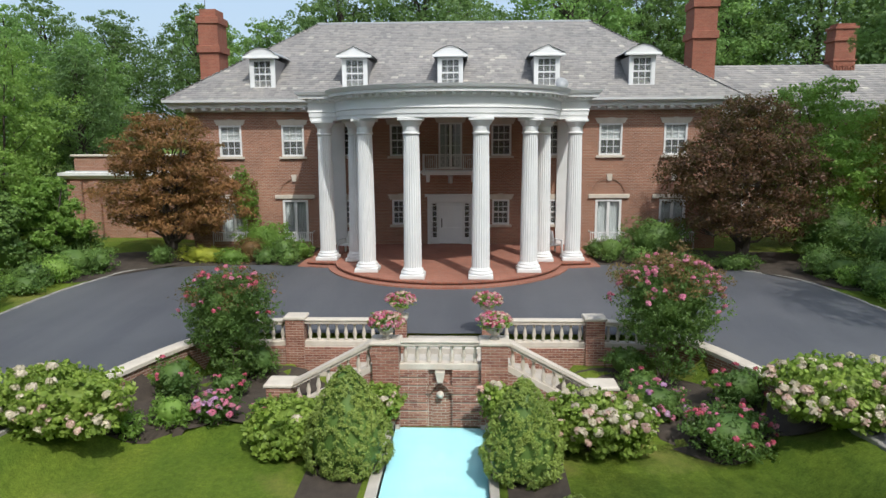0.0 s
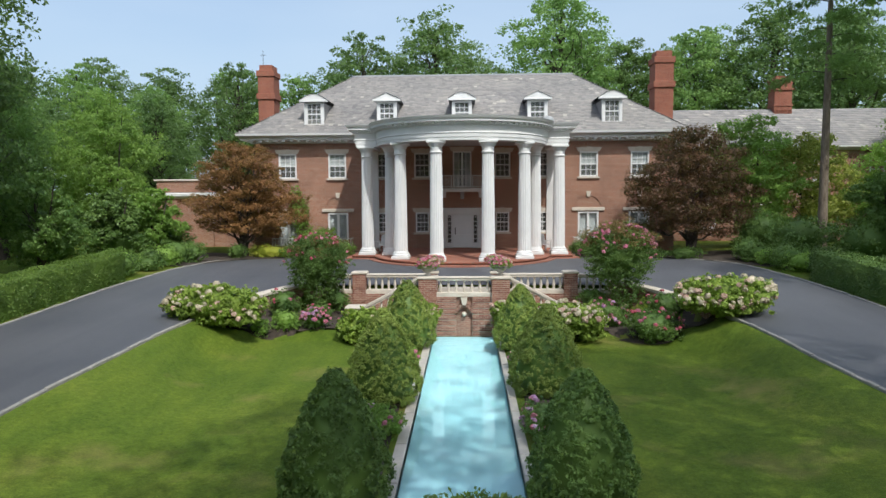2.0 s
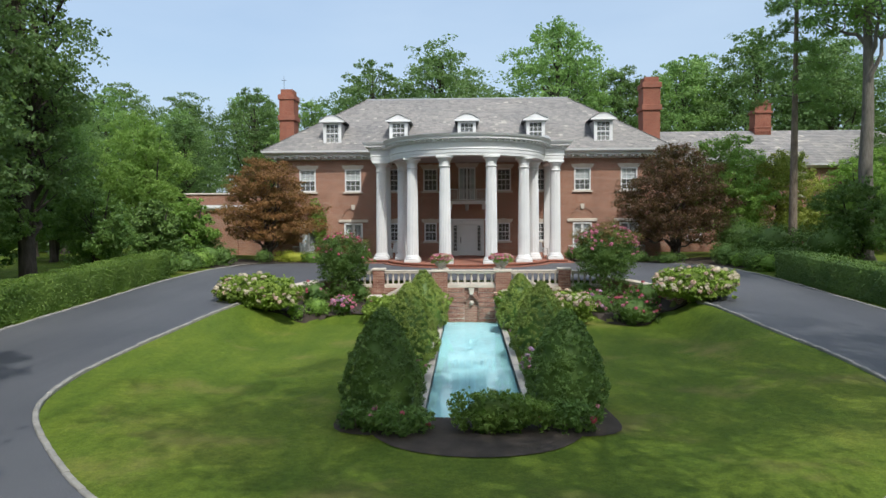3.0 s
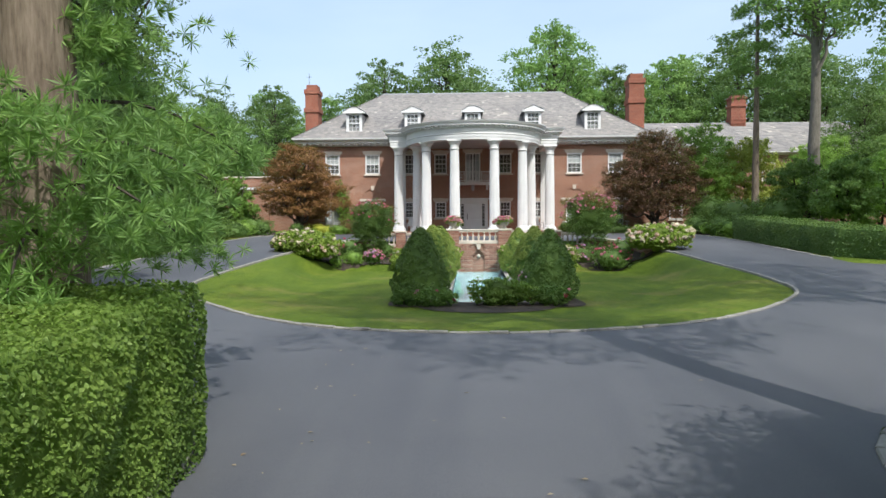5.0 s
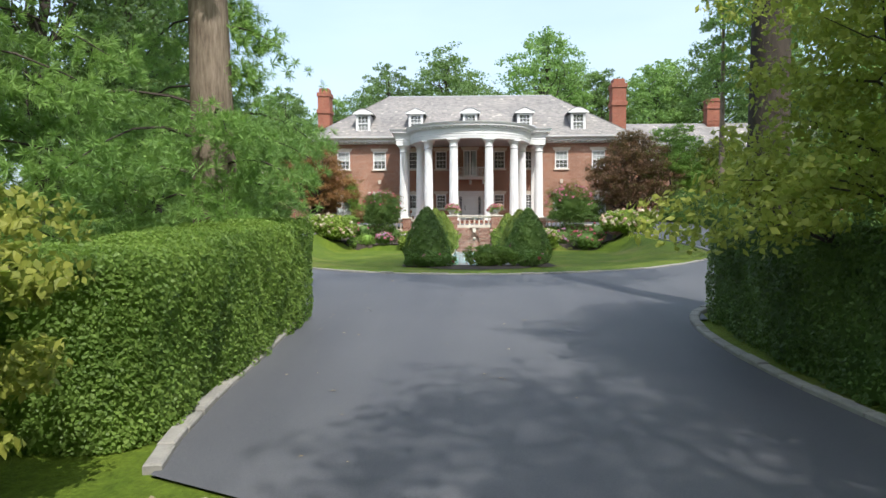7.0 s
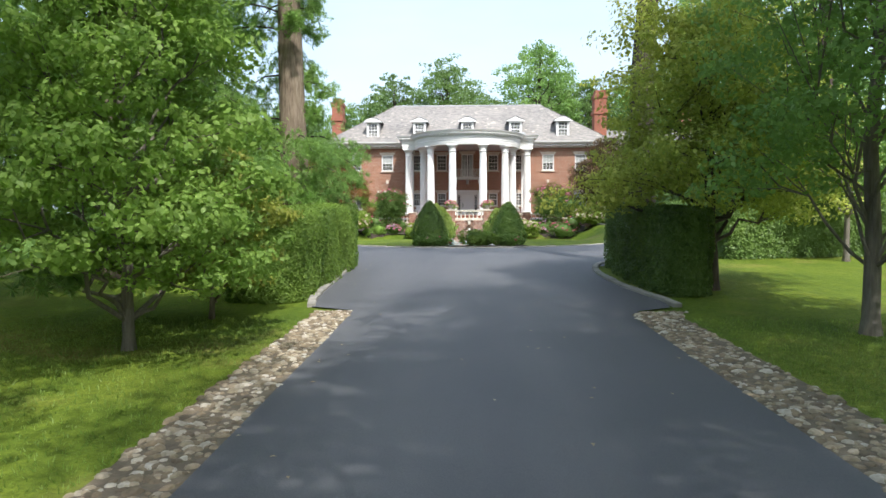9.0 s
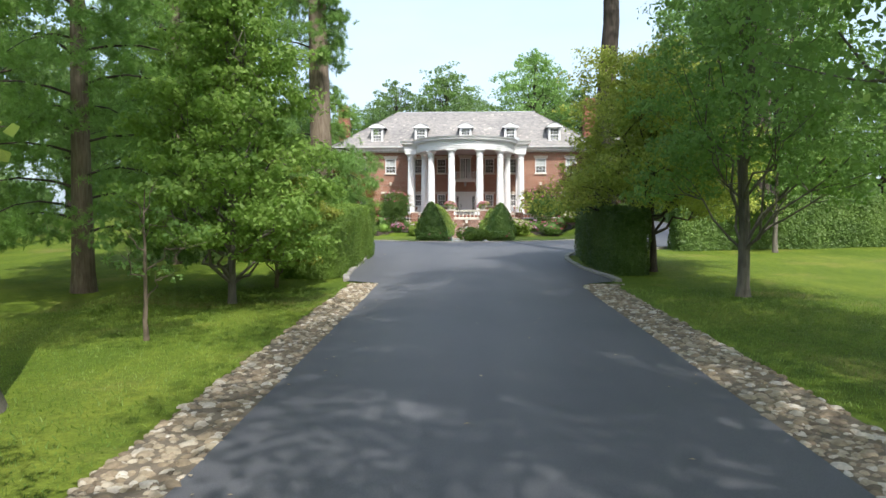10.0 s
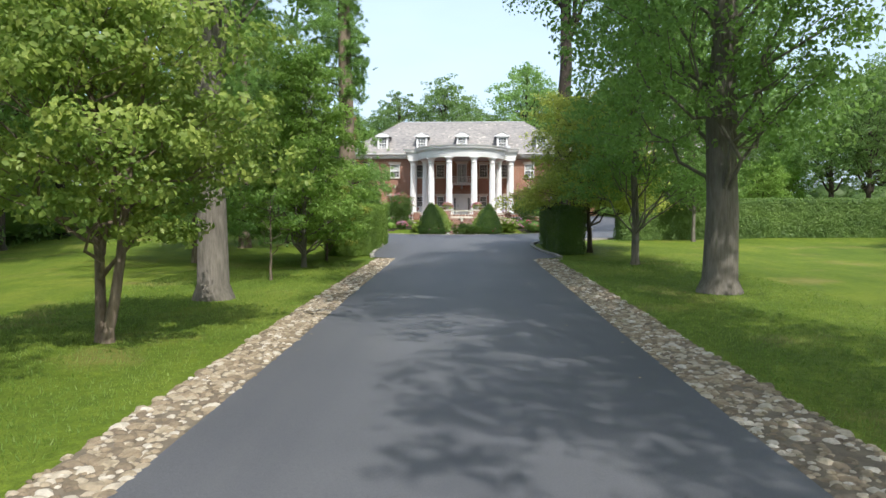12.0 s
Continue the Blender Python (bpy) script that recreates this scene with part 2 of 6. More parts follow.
OAK = leaf_mat("oak leaves", (0.05, 0.105, 0.028), (0.098, 0.178, 0.045), (0.15, 0.24, 0.058), glow=0.55)
WOODS = leaf_mat("woodland leaves", (0.03, 0.062, 0.02), (0.058, 0.105, 0.032), (0.095, 0.15, 0.044), big=0.15)
BRIGHT = leaf_mat("bright leaves", (0.075, 0.145, 0.022), (0.135, 0.235, 0.034), (0.2, 0.3, 0.05), glow=0.55)
DOGWOOD = leaf_mat("dogwood leaves", (0.05, 0.095, 0.016), (0.1, 0.15, 0.024), (0.19, 0.215, 0.036), big=0.9)
YELLOW = leaf_mat("yellow-green leaves", (0.09, 0.12, 0.014), (0.17, 0.19, 0.022), (0.27, 0.27, 0.04))
PINE = leaf_mat("pine needles", (0.065, 0.13, 0.036), (0.12, 0.215, 0.055), (0.18, 0.29, 0.059), glow=0.45)
# lighter, yellower copy of the yew leaves, with the sunlight put into its colour
YEW_SUNLIT = leaf_mat("sunlit yew leaves", (0.075, 0.112, 0.016), (0.135, 0.185, 0.025), (0.19, 0.235, 0.038), glow=0.25, big=0.8)
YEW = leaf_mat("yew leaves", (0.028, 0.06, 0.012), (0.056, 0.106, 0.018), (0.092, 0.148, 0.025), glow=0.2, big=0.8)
PRIVET = leaf_mat("hedge leaves", (0.035, 0.07, 0.01), (0.075, 0.13, 0.018), (0.13, 0.19, 0.03), big=0.6)
MAPLE = leaf_mat("red maple leaves", (0.11, 0.042, 0.016), (0.21, 0.085, 0.026), (0.34, 0.155, 0.04), glow=0.3, big=0.6)
MAPLE_DARK = leaf_mat("dark maple leaves", (0.055, 0.022, 0.014), (0.1, 0.04, 0.022), (0.18, 0.075, 0.03), glow=0.25, big=0.6)
HYDRANGEA = leaf_mat("hydrangea leaves", (0.07, 0.11, 0.014), (0.135, 0.2, 0.022), (0.2, 0.26, 0.034), big=1.2)
CRAPE = leaf_mat("crape leaves", (0.028, 0.065, 0.015), (0.056, 0.112, 0.024), (0.105, 0.165, 0.033), big=1.0)
GOLD = leaf_mat("golden leaves", (0.16, 0.2, 0.012), (0.26, 0.28, 0.018), (0.36, 0.36, 0.03), big=1.0)
CREAM = leaf_mat("cream petals", (0.5, 0.42, 0.28), (0.66, 0.58, 0.42), (0.74, 0.62, 0.5), glow=0.25, big=3.0)
BLUSH = leaf_mat("blush petals", (0.55, 0.3, 0.26), (0.66, 0.42, 0.34), (0.74, 0.55, 0.44), glow=0.25, big=3.0)
PINK = leaf_mat("pink petals", (0.5, 0.06, 0.16), (0.62, 0.14, 0.26), (0.7, 0.3, 0.42), glow=0.25, big=3.0)
RED = leaf_mat("crimson petals", (0.38, 0.02, 0.05), (0.52, 0.04, 0.1), (0.62, 0.1, 0.2), glow=0.25, big=3.0)
MAUVE = leaf_mat("mauve petals", (0.42, 0.16, 0.4), (0.55, 0.28, 0.5), (0.66, 0.42, 0.6), glow=0.25, big=3.0)
BRONZE = leaf_mat("bronze leaves", (0.12, 0.07, 0.025), (0.2, 0.11, 0.035), (0.27, 0.15, 0.05), glow=0.3, big=2.0)

# ---- mesh helpers ----
rng = np.random.default_rng(7)


class MB:
    """Collects vertices and faces for one mesh."""

    def __init__(self):
        self.v, self.f, self.n = [], [], 0

    def add(self, verts, faces):
        self.v.extend(verts)
        self.f.extend([tuple(i + self.n for i in q) for q in faces])
        self.n += len(verts)
        return self

    def box(self, x0, x1, y0, y1, z0, z1, c=0.0):
        """A box, with its edges chamfered by c."""
        if c <= 0:
            v = [(x, y, z) for z in (z0, z1) for y in (y0, y1) for x in (x0, x1)]
            return self.add(v, [(0, 2, 3, 1), (4, 5, 7, 6), (0, 1, 5, 4), (2, 6, 7, 3), (0, 4, 6, 2), (1, 3, 7, 5)])
        def ring(d, z):
            return [(x0 + d, y0 + d, z), (x1 - d, y0 + d, z), (x1 - d, y1 - d, z), (x0 + d, y1 - d, z)]
        v = ring(c, z0) + ring(0, z0 + c) + ring(0, z1 - c) + ring(c, z1)
        f = [(3, 2, 1, 0), (12, 13, 14, 15)]
        for k in range(3):
            for i in range(4):
                j = (i + 1) % 4
                f.append((k * 4 + i, k * 4 + j, k * 4 + 4 + j, k * 4 + 4 + i))
        return self.add(v, f)

    def lathe(self, cx, cy, prof, seg=20, flutes=0, depth=0.0, f0=0, f1=0):
        """A turned form of (radius, z) pairs; flutes carve the rows f0 to f1."""
        v, f = [], []
        for k, (r, z) in enumerate(prof):
            for i in range(seg):
                a = 2 * math.pi * i / seg
                rr = r - (depth if flutes and f0 <= k <= f1 and i % 2 else 0)
                v.append((cx + rr * math.cos(a), cy + rr * math.sin(a), z))
        for k in range(len(prof) - 1):
            for i in range(seg):
                j = (i + 1) % seg
                f.append((k * seg + i, k * seg + j, (k + 1) * seg + j, (k + 1) * seg + i))
        f.append(tuple(range(seg))[::-1])
        f.append(tuple((len(prof) - 1) * seg + i for i in range(seg)))
        return self.add(v, f)

    def tube(self, pts, radii, seg=8):
        pts = [Vector(p) for p in pts]
        v, f = [], []
        for k, p in enumerate(pts):
            d = (pts[min(k + 1, len(pts) - 1)] - pts[max(k - 1, 0)]).normalized()
            a = d.cross(Vector((0.3, 0.95, 0.1))).normalized()
            b = d.cross(a)
            for i in range(seg):
                w = 2 * math.pi * i / seg
                v.append(tuple(p + (math.cos(w) * a + math.sin(w) * b) * float(radii[k])))
        for k in range(len(pts) - 1):
            for i in range(seg):
                j = (i + 1) % seg
                f.append((k * seg + i, (k + 1) * seg + i, (k + 1) * seg + j, k * seg + j))
        f.append(tuple((len(pts) - 1) * seg + i for i in range(seg)))
        return self.add(v, f)

    def sweep(self, path, prof, closed=False):
        """A profile of (out, z) pairs carried along a flat path of (x, y); out is to the path's right."""
        n, m = len(path), len(prof)
        v, f = [], []
        for i in range(n):
            p = Vector(path[i])
            a = Vector(path[i - 1]) if i > 0 or closed else p
            b = Vector(path[(i + 1) % n]) if i < n - 1 or closed else p
            d1 = (p - a).normalized() if (p - a).length > 1e-6 else (b - p).normalized()
            d2 = (b - p).normalized() if (b - p).length > 1e-6 else d1
            d = (d1 + d2).normalized()
            s = 1 / max(0.5, d.dot(d1))
            o = Vector((d.y, -d.x)) * s
            for r, z in prof:
                v.append((p.x + o.x * r, p.y + o.y * r, z))
        for i in range(n if closed else n - 1):
            j = (i + 1) % n
            for k in range(m):
                q = (k + 1) % m
                f.append((i * m + k, i * m + q, j * m + q, j * m + k))
        if not closed:
            f.append(tuple(range(m))[::-1])
            f.append(tuple((n - 1) * m + k for k in range(m)))
        return self.add(v, f)

    def prism(self, poly, y0, y1):
        """A flat outline of (x, z) pairs pulled from y0 to y1."""
        n = len(poly)
        v = [(x, y0, z) for x, z in poly] + [(x, y1, z) for x, z in poly]
        f = [tuple(range(n)), tuple(range(2 * n - 1, n - 1, -1))]
        f += [(i, n + i, n + (i + 1) % n, (i + 1) % n) for i in range(n)]
        return self.add(v, f)

    def mesh(self, name, mat, smooth=False):
        me = bpy.data.meshes.new(name)
        me.from_pydata(self.v, [], self.f)
        me.materials.append(mat)
        if smooth:
            me.shade_smooth()
        me.update()
        return me


def part(name, mb, mat, parent=None, label="", smooth=False, m=None):
    me = mb if isinstance(mb, bpy.types.Mesh) else mb.mesh(name, mat, smooth)
    ob = new(name, me)
    if parent:
        ob.parent = parent
    if m is not None:
        ob.matrix_basis = m
    return tagged(ob, label)


def empty(name, label, category, group="", kind="", at=(0, 0, 0)):
    ob = new(name)
    ob.empty_display_size = 0.2
    ob.location = at
    return tagged(ob, label, category, group, kind)


def raw_mesh(name, verts, faces4, mat):
    """A quad mesh from arrays of vertices and of faces."""
    me = bpy.data.meshes.new(name)
    verts = np.asarray(verts, np.float32).reshape(-1, 3)
    faces4 = np.asarray(faces4, np.int32).reshape(-1, 4)
    nf = len(faces4)
    me.vertices.add(len(verts))
    me.vertices.foreach_set("co", verts.ravel())
    me.loops.add(nf * 4)
    me.loops.foreach_set("vertex_index", faces4.ravel())
    me.polygons.add(nf)
    me.polygons.foreach_set("loop_start", np.arange(nf, dtype=np.int32) * 4)
    me.polygons.foreach_set("loop_total", np.full(nf, 4, np.int32))
    me.materials.append(mat)
    me.update(calc_edges=True)
    return me


def leaf_arrays(pts, out, size, ratio=0.55, droop=0.25, spread=0.9, r=rng):
    """Leaf blades (pointed quads) at pts, facing roughly along out."""
    n = len(pts)
    nrm = out + spread * r.normal(size=(n, 3))
    nrm[:, 2] += 0.35
    nrm /= np.linalg.norm(nrm, axis=1)[:, None] + 1e-9
    t = r.normal(size=(n, 3))
    t[:, 2] -= droop
    t -= nrm * (t * nrm).sum(1)[:, None]
    t /= np.linalg.norm(t, axis=1)[:, None] + 1e-9
    b = np.cross(nrm, t)
    s = size * r.uniform(0.6, 1.3, n)[:, None]
    v = np.stack([pts - t * s * 0.5, pts + b * s * ratio * 0.5 - t * s * 0.05 + nrm * s * 0.08,
                  pts + t * s * 0.5, pts - b * s * ratio * 0.5 - t * s * 0.05 + nrm * s * 0.08], 1)
    return v.reshape(-1, 3), np.arange(4 * n).reshape(-1, 4)


def leaves(name, pts, out, size, mat, **kw):
    v, f = leaf_arrays(np.asarray(pts, float), np.asarray(out, float), size, **kw)
    return raw_mesh(name, v, f, mat)


def sphere_dirs(n, r=rng):
    d = r.normal(size=(n, 3))
    return d / np.linalg.norm(d, axis=1)[:, None]


def blob_points(blobs, n, r=rng, inner=0.55, spray=26):
    """Points near the surface of a set of ellipsoids (centre, radii)."""
    w = np.array([b[1][0] * b[1][2] + b[1][0] * b[1][1] for b in blobs])
    counts = np.maximum(1, (n * w / w.sum()).astype(int))
    P, D = [], []
    for (c, rad), k in zip(blobs, counts):
        nc = max(5, k // spray)                              # twigs, each with its own spray of leaves
        d = sphere_dirs(nc, r)
        lump = 1 + 0.16 * np.sin(d[:, 0] * 7 + c[0] * 3) * np.cos(d[:, 1] * 6 + c[1]) + 0.1 * np.sin(d[:, 2] * 11 + c[2])
        q = (inner + (1 - inner) * r.random(nc) ** 0.5) * lump
        twig = np.array(c) + d * np.array(rad) * q[:, None]
        pick = r.integers(0, nc, k)
        e = sphere_dirs(k, r)
        size = np.mean(rad) * np.clip(2.1 / math.sqrt(nc), 0.1, 0.34) * r.uniform(0.7, 1.4, nc)
        P.append(twig[pick] + e * np.array([1, 1, 0.6]) * (size[pick] * r.random(k) ** 0.4)[:, None])
        D.append(0.55 * d[pick] + 0.65 * e)
    return np.concatenate(P), np.concatenate(D)


def core_mesh(name, blobs, mat, shrink=0.72):
    mb = MB()
    for c, rad in blobs:
        v, f = [], []
        nu, nv = 10, 6
        for j in range(nv + 1):
            for i in range(nu):
                a, b = 2 * math.pi * i / nu, math.pi * j / nv
                v.append((c[0] + shrink * rad[0] * math.cos(a) * math.sin(b), c[1] + shrink * rad[1] * math.sin(a) * math.sin(b), c[2] + shrink * rad[2] * math.cos(b)))
        for j in range(nv):
            for i in range(nu):
                k = (i + 1) % nu
                f.append((j * nu + i, (j + 1) * nu + i, (j + 1) * nu + k, j * nu + k))
        mb.add(v, f)
    return mb.mesh(name, mat, True)


# ---- the lie of the land ----
PROF_Y = [-400, -120, -90, -80, -68, -62, -53, -45, -38, -30, -20, -12, -8, 60, 400]
PROF_Z = [-6, -3.7, -3.15, -2.95, -2.68, -2.52, -2.33, -1.9, -1.68, -1.36, -0.84, -0.44, -0.38, -0.3, 2.0]
GX = 0.17                                             # the garden's axis


def base_z(y):
    k = np.array([-3, -1.5, 0, 1.5, 3])
    return sum(np.interp(y + d, PROF_Y, PROF_Z) for d in k) / 5


ISLAND = [(4.3, -14.55), (5.6, -14.6), (6.7, -15.1), (7.5, -16.3), (8.2, -18.1), (8.8, -20.0), (9.15, -22.0), (9.35, -25.2), (9.6, -28.3), (9.5, -31.2), (9.0, -33.2),
          (7.4, -35.4), (5.4, -37.2), (3.0, -38.4), (0.0, -38.9), (-3.2, -38.4), (-5.2, -37.2), (-7.0, -35.4), (-8.7, -33.2), (-9.35, -31.0), (-9.45, -28.3),
          (-9.25, -25.2), (-9.0, -22.0), (-8.6, -20.0), (-7.95, -18.1), (-7.2, -16.3), (-6.4, -15.1), (-5.4, -14.6), (-4.1, -14.55)]
OUTER = [(0, -5.0), (4, -5.0), (8.0, -4.6), (11.0, -5.1), (12.8, -6.6), (13.8, -8.2), (14.3, -12.0), (14.55, -16.0), (14.6, -20.5), (14.8, -26.0), (14.9, -31.0), (13.5, -37.0), (9.0, -42.0),
         (5.3, -44.1), (4.4, -44.8), (4.0, -46.0), (0, -46.5), (-3.3, -46.0), (-3.7, -44.9), (-4.7, -43.9), (-8.5, -41.5), (-12.6, -37.0), (-14.6, -31.0), (-14.8, -25.0), (-14.65, -20.5), (-14.6, -16.5), (-14.35, -12.4),
         (-13.9, -8.2), (-12.8, -5.8), (-8.0, -4.6), (-4, -5.0)]


def smooth_loop(pts, per=6):
    p = np.array(pts, float)
    n = len(p)
    out = []
    for i in range(n):
        a, b, c, d = p[i - 1], p[i], p[(i + 1) % n], p[(i + 2) % n]
        for k in range(per):
            t = k / per
            out.append(0.5 * ((2 * b) + (c - a) * t + (2 * a - 5 * b + 4 * c - d) * t * t + (3 * b - a - 3 * c + d) * t ** 3))
    return np.array(out)


ISLAND_S, OUTER_S = smooth_loop(ISLAND), smooth_loop(OUTER)
CX, CY = 0.0, -26.0


def radial(loop, ang):
    a = np.arctan2(loop[:, 1] - CY, loop[:, 0] - CX)
    r = np.hypot(loop[:, 1] - CY, loop[:, 0] - CX)
    o = np.argsort(a)
    return np.interp(ang, a[o], r[o], period=2 * math.pi)


def land_z(x, y):
    """Height of the ground; inside the island the lawn dips towards the pool."""
    z = base_z(y)
    ang, r = np.arctan2(y - CY, x - CX), np.hypot(x - CX, y - CY)
    depth = radial(ISLAND_S, ang) - r
    k = np.clip((depth - 0.1) / np.interp(y, [-30, -22], [4.5, 1.7]), 0, 1)
    k = k * k * (3 - 2 * k)
    low = np.where(y > -19, -1.6, -1.86)
    inside = z + (np.minimum(z, low) - z) * k
    bed = np.clip((y + 21.5) / 2.0, 0, 1) * np.clip((9.2 - np.abs(x)) / 1.2, 0, 1)
    inside = inside + (np.minimum(inside, -1.35) - inside) * bed
    lawn = np.where(depth > 0.15, inside, z)
    out_d = r - radial(OUTER_S, ang)
    bank = np.clip((out_d - 0.3) / 6, 0, 1)
    side = np.clip((y + 44) / 6, 0, 1) * np.clip((5 - y) / 6, 0, 1) * np.clip((np.abs(x) - 14) / 2, 0, 1)
    return lawn + 0.35 * bank * side


def grid_coords(lo, hi, fine_lo, fine_hi, step, far):
    mid = np.arange(fine_lo, fine_hi + 1e-6, step)
    left = fine_lo - np.geomspace(1.0, fine_lo - lo, far)[::-1]
    right = fine_hi + np.geomspace(1.0, hi - fine_hi, far)
    return np.concatenate([left, mid, right])


xs = grid_coords(-1500, 1500, -24, 24, 0.3, 14)
ys = grid_coords(-1500, 1500, -92, 8, 0.4, 14)
XX, YY = np.meshgrid(xs, ys)
ZZ = land_z(XX, YY)
ZZ = np.where((np.abs(XX - GX) < 1.3) & (YY < -17.1) & (YY > -32.6), -2.6, ZZ)   # the pool's pit
ZZ = np.where((np.abs(XX) < 3.9) & (YY > -17.3) & (YY < -14.6), -1.75, ZZ)        # under the garden stairs
nx, ny = len(xs), len(ys)
idx = np.arange(nx * ny).reshape(ny, nx)
quads = np.stack([idx[:-1, :-1], idx[:-1, 1:], idx[1:, 1:], idx[1:, :-1]], -1).reshape(-1, 4)
ground = new("ground", raw_mesh("ground", np.stack([XX, YY, ZZ], -1), quads, GRASS))
ground.data.shade_smooth()
tagged(ground, "green mown lawn with dry patches and dappled shade", "ground", kind="structure")

# asphalt: the loop round the island, the entrance road and a branch to the side
ang = np.linspace(-math.pi, math.pi, 361)
ri, ro = radial(ISLAND_S, ang), radial(OUTER_S, ang)
steps = np.linspace(0, 1, 26)
R = ri[None, :] + (ro - ri)[None, :] * steps[:, None]
AX, AY = CX + R * np.cos(ang), CY + R * np.sin(ang)
AZ = base_z(AY) + 0.035


def sheet(name, X, Y, Z, mat):
    n, m = X.shape
    i = np.arange(n * m).reshape(n, m)
    q = np.stack([i[:-1, :-1], i[1:, :-1], i[1:, 1:], i[:-1, 1:]], -1).reshape(-1, 4)
    me = raw_mesh(name, np.stack([X, Y, Z], -1), q, mat)
    me.shade_smooth()
    return new(name, me)


tagged(sheet("road", AX, AY, AZ, ASPHALT), "smooth dark grey asphalt loop drive", "road", kind="structure")
ROAD_Y = np.linspace(-130, -45.2, 200)
L_EDGE = np.interp(ROAD_Y, [-130, -74.5, -66, -53.2, -52.9, -50, -46, -45], [-1.7, -1.8, -1.9, -2.08, -3.0, -3.26, -3.36, -3.5])
R_EDGE = np.interp(ROAD_Y, [-130, -74.5, -68, -53.4, -53.0, -52.2, -50.2, -48, -46, -45], [3.3, 3.26, 3.16, 3.15, 4.1, 4.18, 3.8, 3.66, 3.85, 4.2])
U = np.linspace(0, 1, 14)[:, None]
EX = (L_EDGE + (R_EDGE - L_EDGE) * U)
EY = np.broadcast_to(ROAD_Y, EX.shape)
tagged(sheet("road", EX[::-1], EY, base_z(EY) + 0.033, ASPHALT), "dark asphalt entrance drive with patches of sunlight", "road", kind="structure")
BX, BV = np.meshgrid(np.linspace(12.5, 70, 60), np.linspace(0, 1, 12))
lo_y = np.interp(BX, [12.5, 20, 70], [-38.5, -40.3, -40.8])
hi_y = np.interp(BX, [12.5, 20, 70], [-24.0, -29.5, -31.0])
BY = lo_y + (hi_y - lo_y) * BV
tagged(sheet("road", BX[::-1], BY[::-1], base_z(BY[::-1]) + 0.025 + 0.35 * np.clip((BX - 15) / 6, 0, 1), ASPHALT), "dark asphalt side drive", "road", kind="structure")


def kerb(path, label, length=0.42, w=0.11, h=0.045):
    """A row of granite blocks along a path, each a block of its own."""
    owner = empty("kerb", label, "kerb", kind="structure")
    p = np.array(path, float)
    seg = np.hypot(*np.diff(p, axis=0).T)
    s = np.concatenate([[0], np.cumsum(seg)])
    n = int(s[-1] / length)
    block = MB().box(-0.48 * length, 0.48 * length, -w / 2, w / 2, -0.15, 0.06, 0.018).mesh("kerb_block", KERB)
    for i in range(n):
        a, b = (i + 0.04) * length, (i + 0.96) * length
        x0, y0 = np.interp(a, s, p[:, 0]), np.interp(a, s, p[:, 1])
        x1, y1 = np.interp(b, s, p[:, 0]), np.interp(b, s, p[:, 1])
        x, y = (x0 + x1) / 2, (y0 + y1) / 2
        z0, z1 = base_z(y0), base_z(y1)
        ob = part("kerb_block", block, KERB, owner)
        ob.matrix_basis = pose(x, y, float((z0 + z1) / 2) + h - 0.03 + rng.uniform(-0.012, 0.012), math.degrees(0), -math.degrees(math.atan2(float(z1 - z0), b - a)), math.degrees(math.atan2(y1 - y0, x1 - x0)) + rng.uniform(-1.5, 1.5))
    return owner


isl = ISLAND_S
south = np.array([p for p in isl if p[1] < -19.5])
kerb(south, "granite block kerb round the lawn island")
kerb([(4.32, -52.7), (4.22, -52.0), (4.03, -51.0), (3.85, -50.0), (3.72, -48.6), (3.7, -47.4), (3.86, -46.2), (4.12, -45.4), (4.6, -44.72), (5.3, -44.2), (8.5, -42.4), (12.5, -41.0), (22, -40.8)], "granite block kerb beside the entrance hedge", 0.5, 0.17, 0.07)
kerb([(-3.02, -52.8), (-3.18, -52.0), (-3.28, -50.5), (-3.32, -48.5), (-3.4, -46.6), (-3.45, -45.5), (-3.9, -44.7), (-4.7, -44.0), (-8.5, -41.6)], "granite block kerb beside the entrance hedge", 0.5, 0.17, 0.07)
kerb([p for p in OUTER_S if p[0] < -8 and -36 < p[1] < -5.6][::-1], "granite block kerb on the outer edge of the drive", 0.5)
kerb([p for p in OUTER_S if p[0] > 8 and -25 < p[1] < -5.6], "granite block kerb on the outer edge of the drive", 0.5)


def bed(name, path, w, label):
    """A strip of soil a little above the lawn."""
    p = smooth_loop(path, 6)
    c = p.mean(0)
    rr = np.linspace(0, 1, 7)[:, None]
    X = c[0] + (p[:, 0] - c[0]) * rr
    Y = c[1] + (p[:, 1] - c[1]) * rr
    X, Y = np.concatenate([X, X[:, :1]], 1), np.concatenate([Y, Y[:, :1]], 1)
    Z = land_z(X, Y) + w * (1 - rr ** 3) + 0.02
    return tagged(sheet(name, X, Y, Z, SOIL), label, "flower bed", kind="structure")


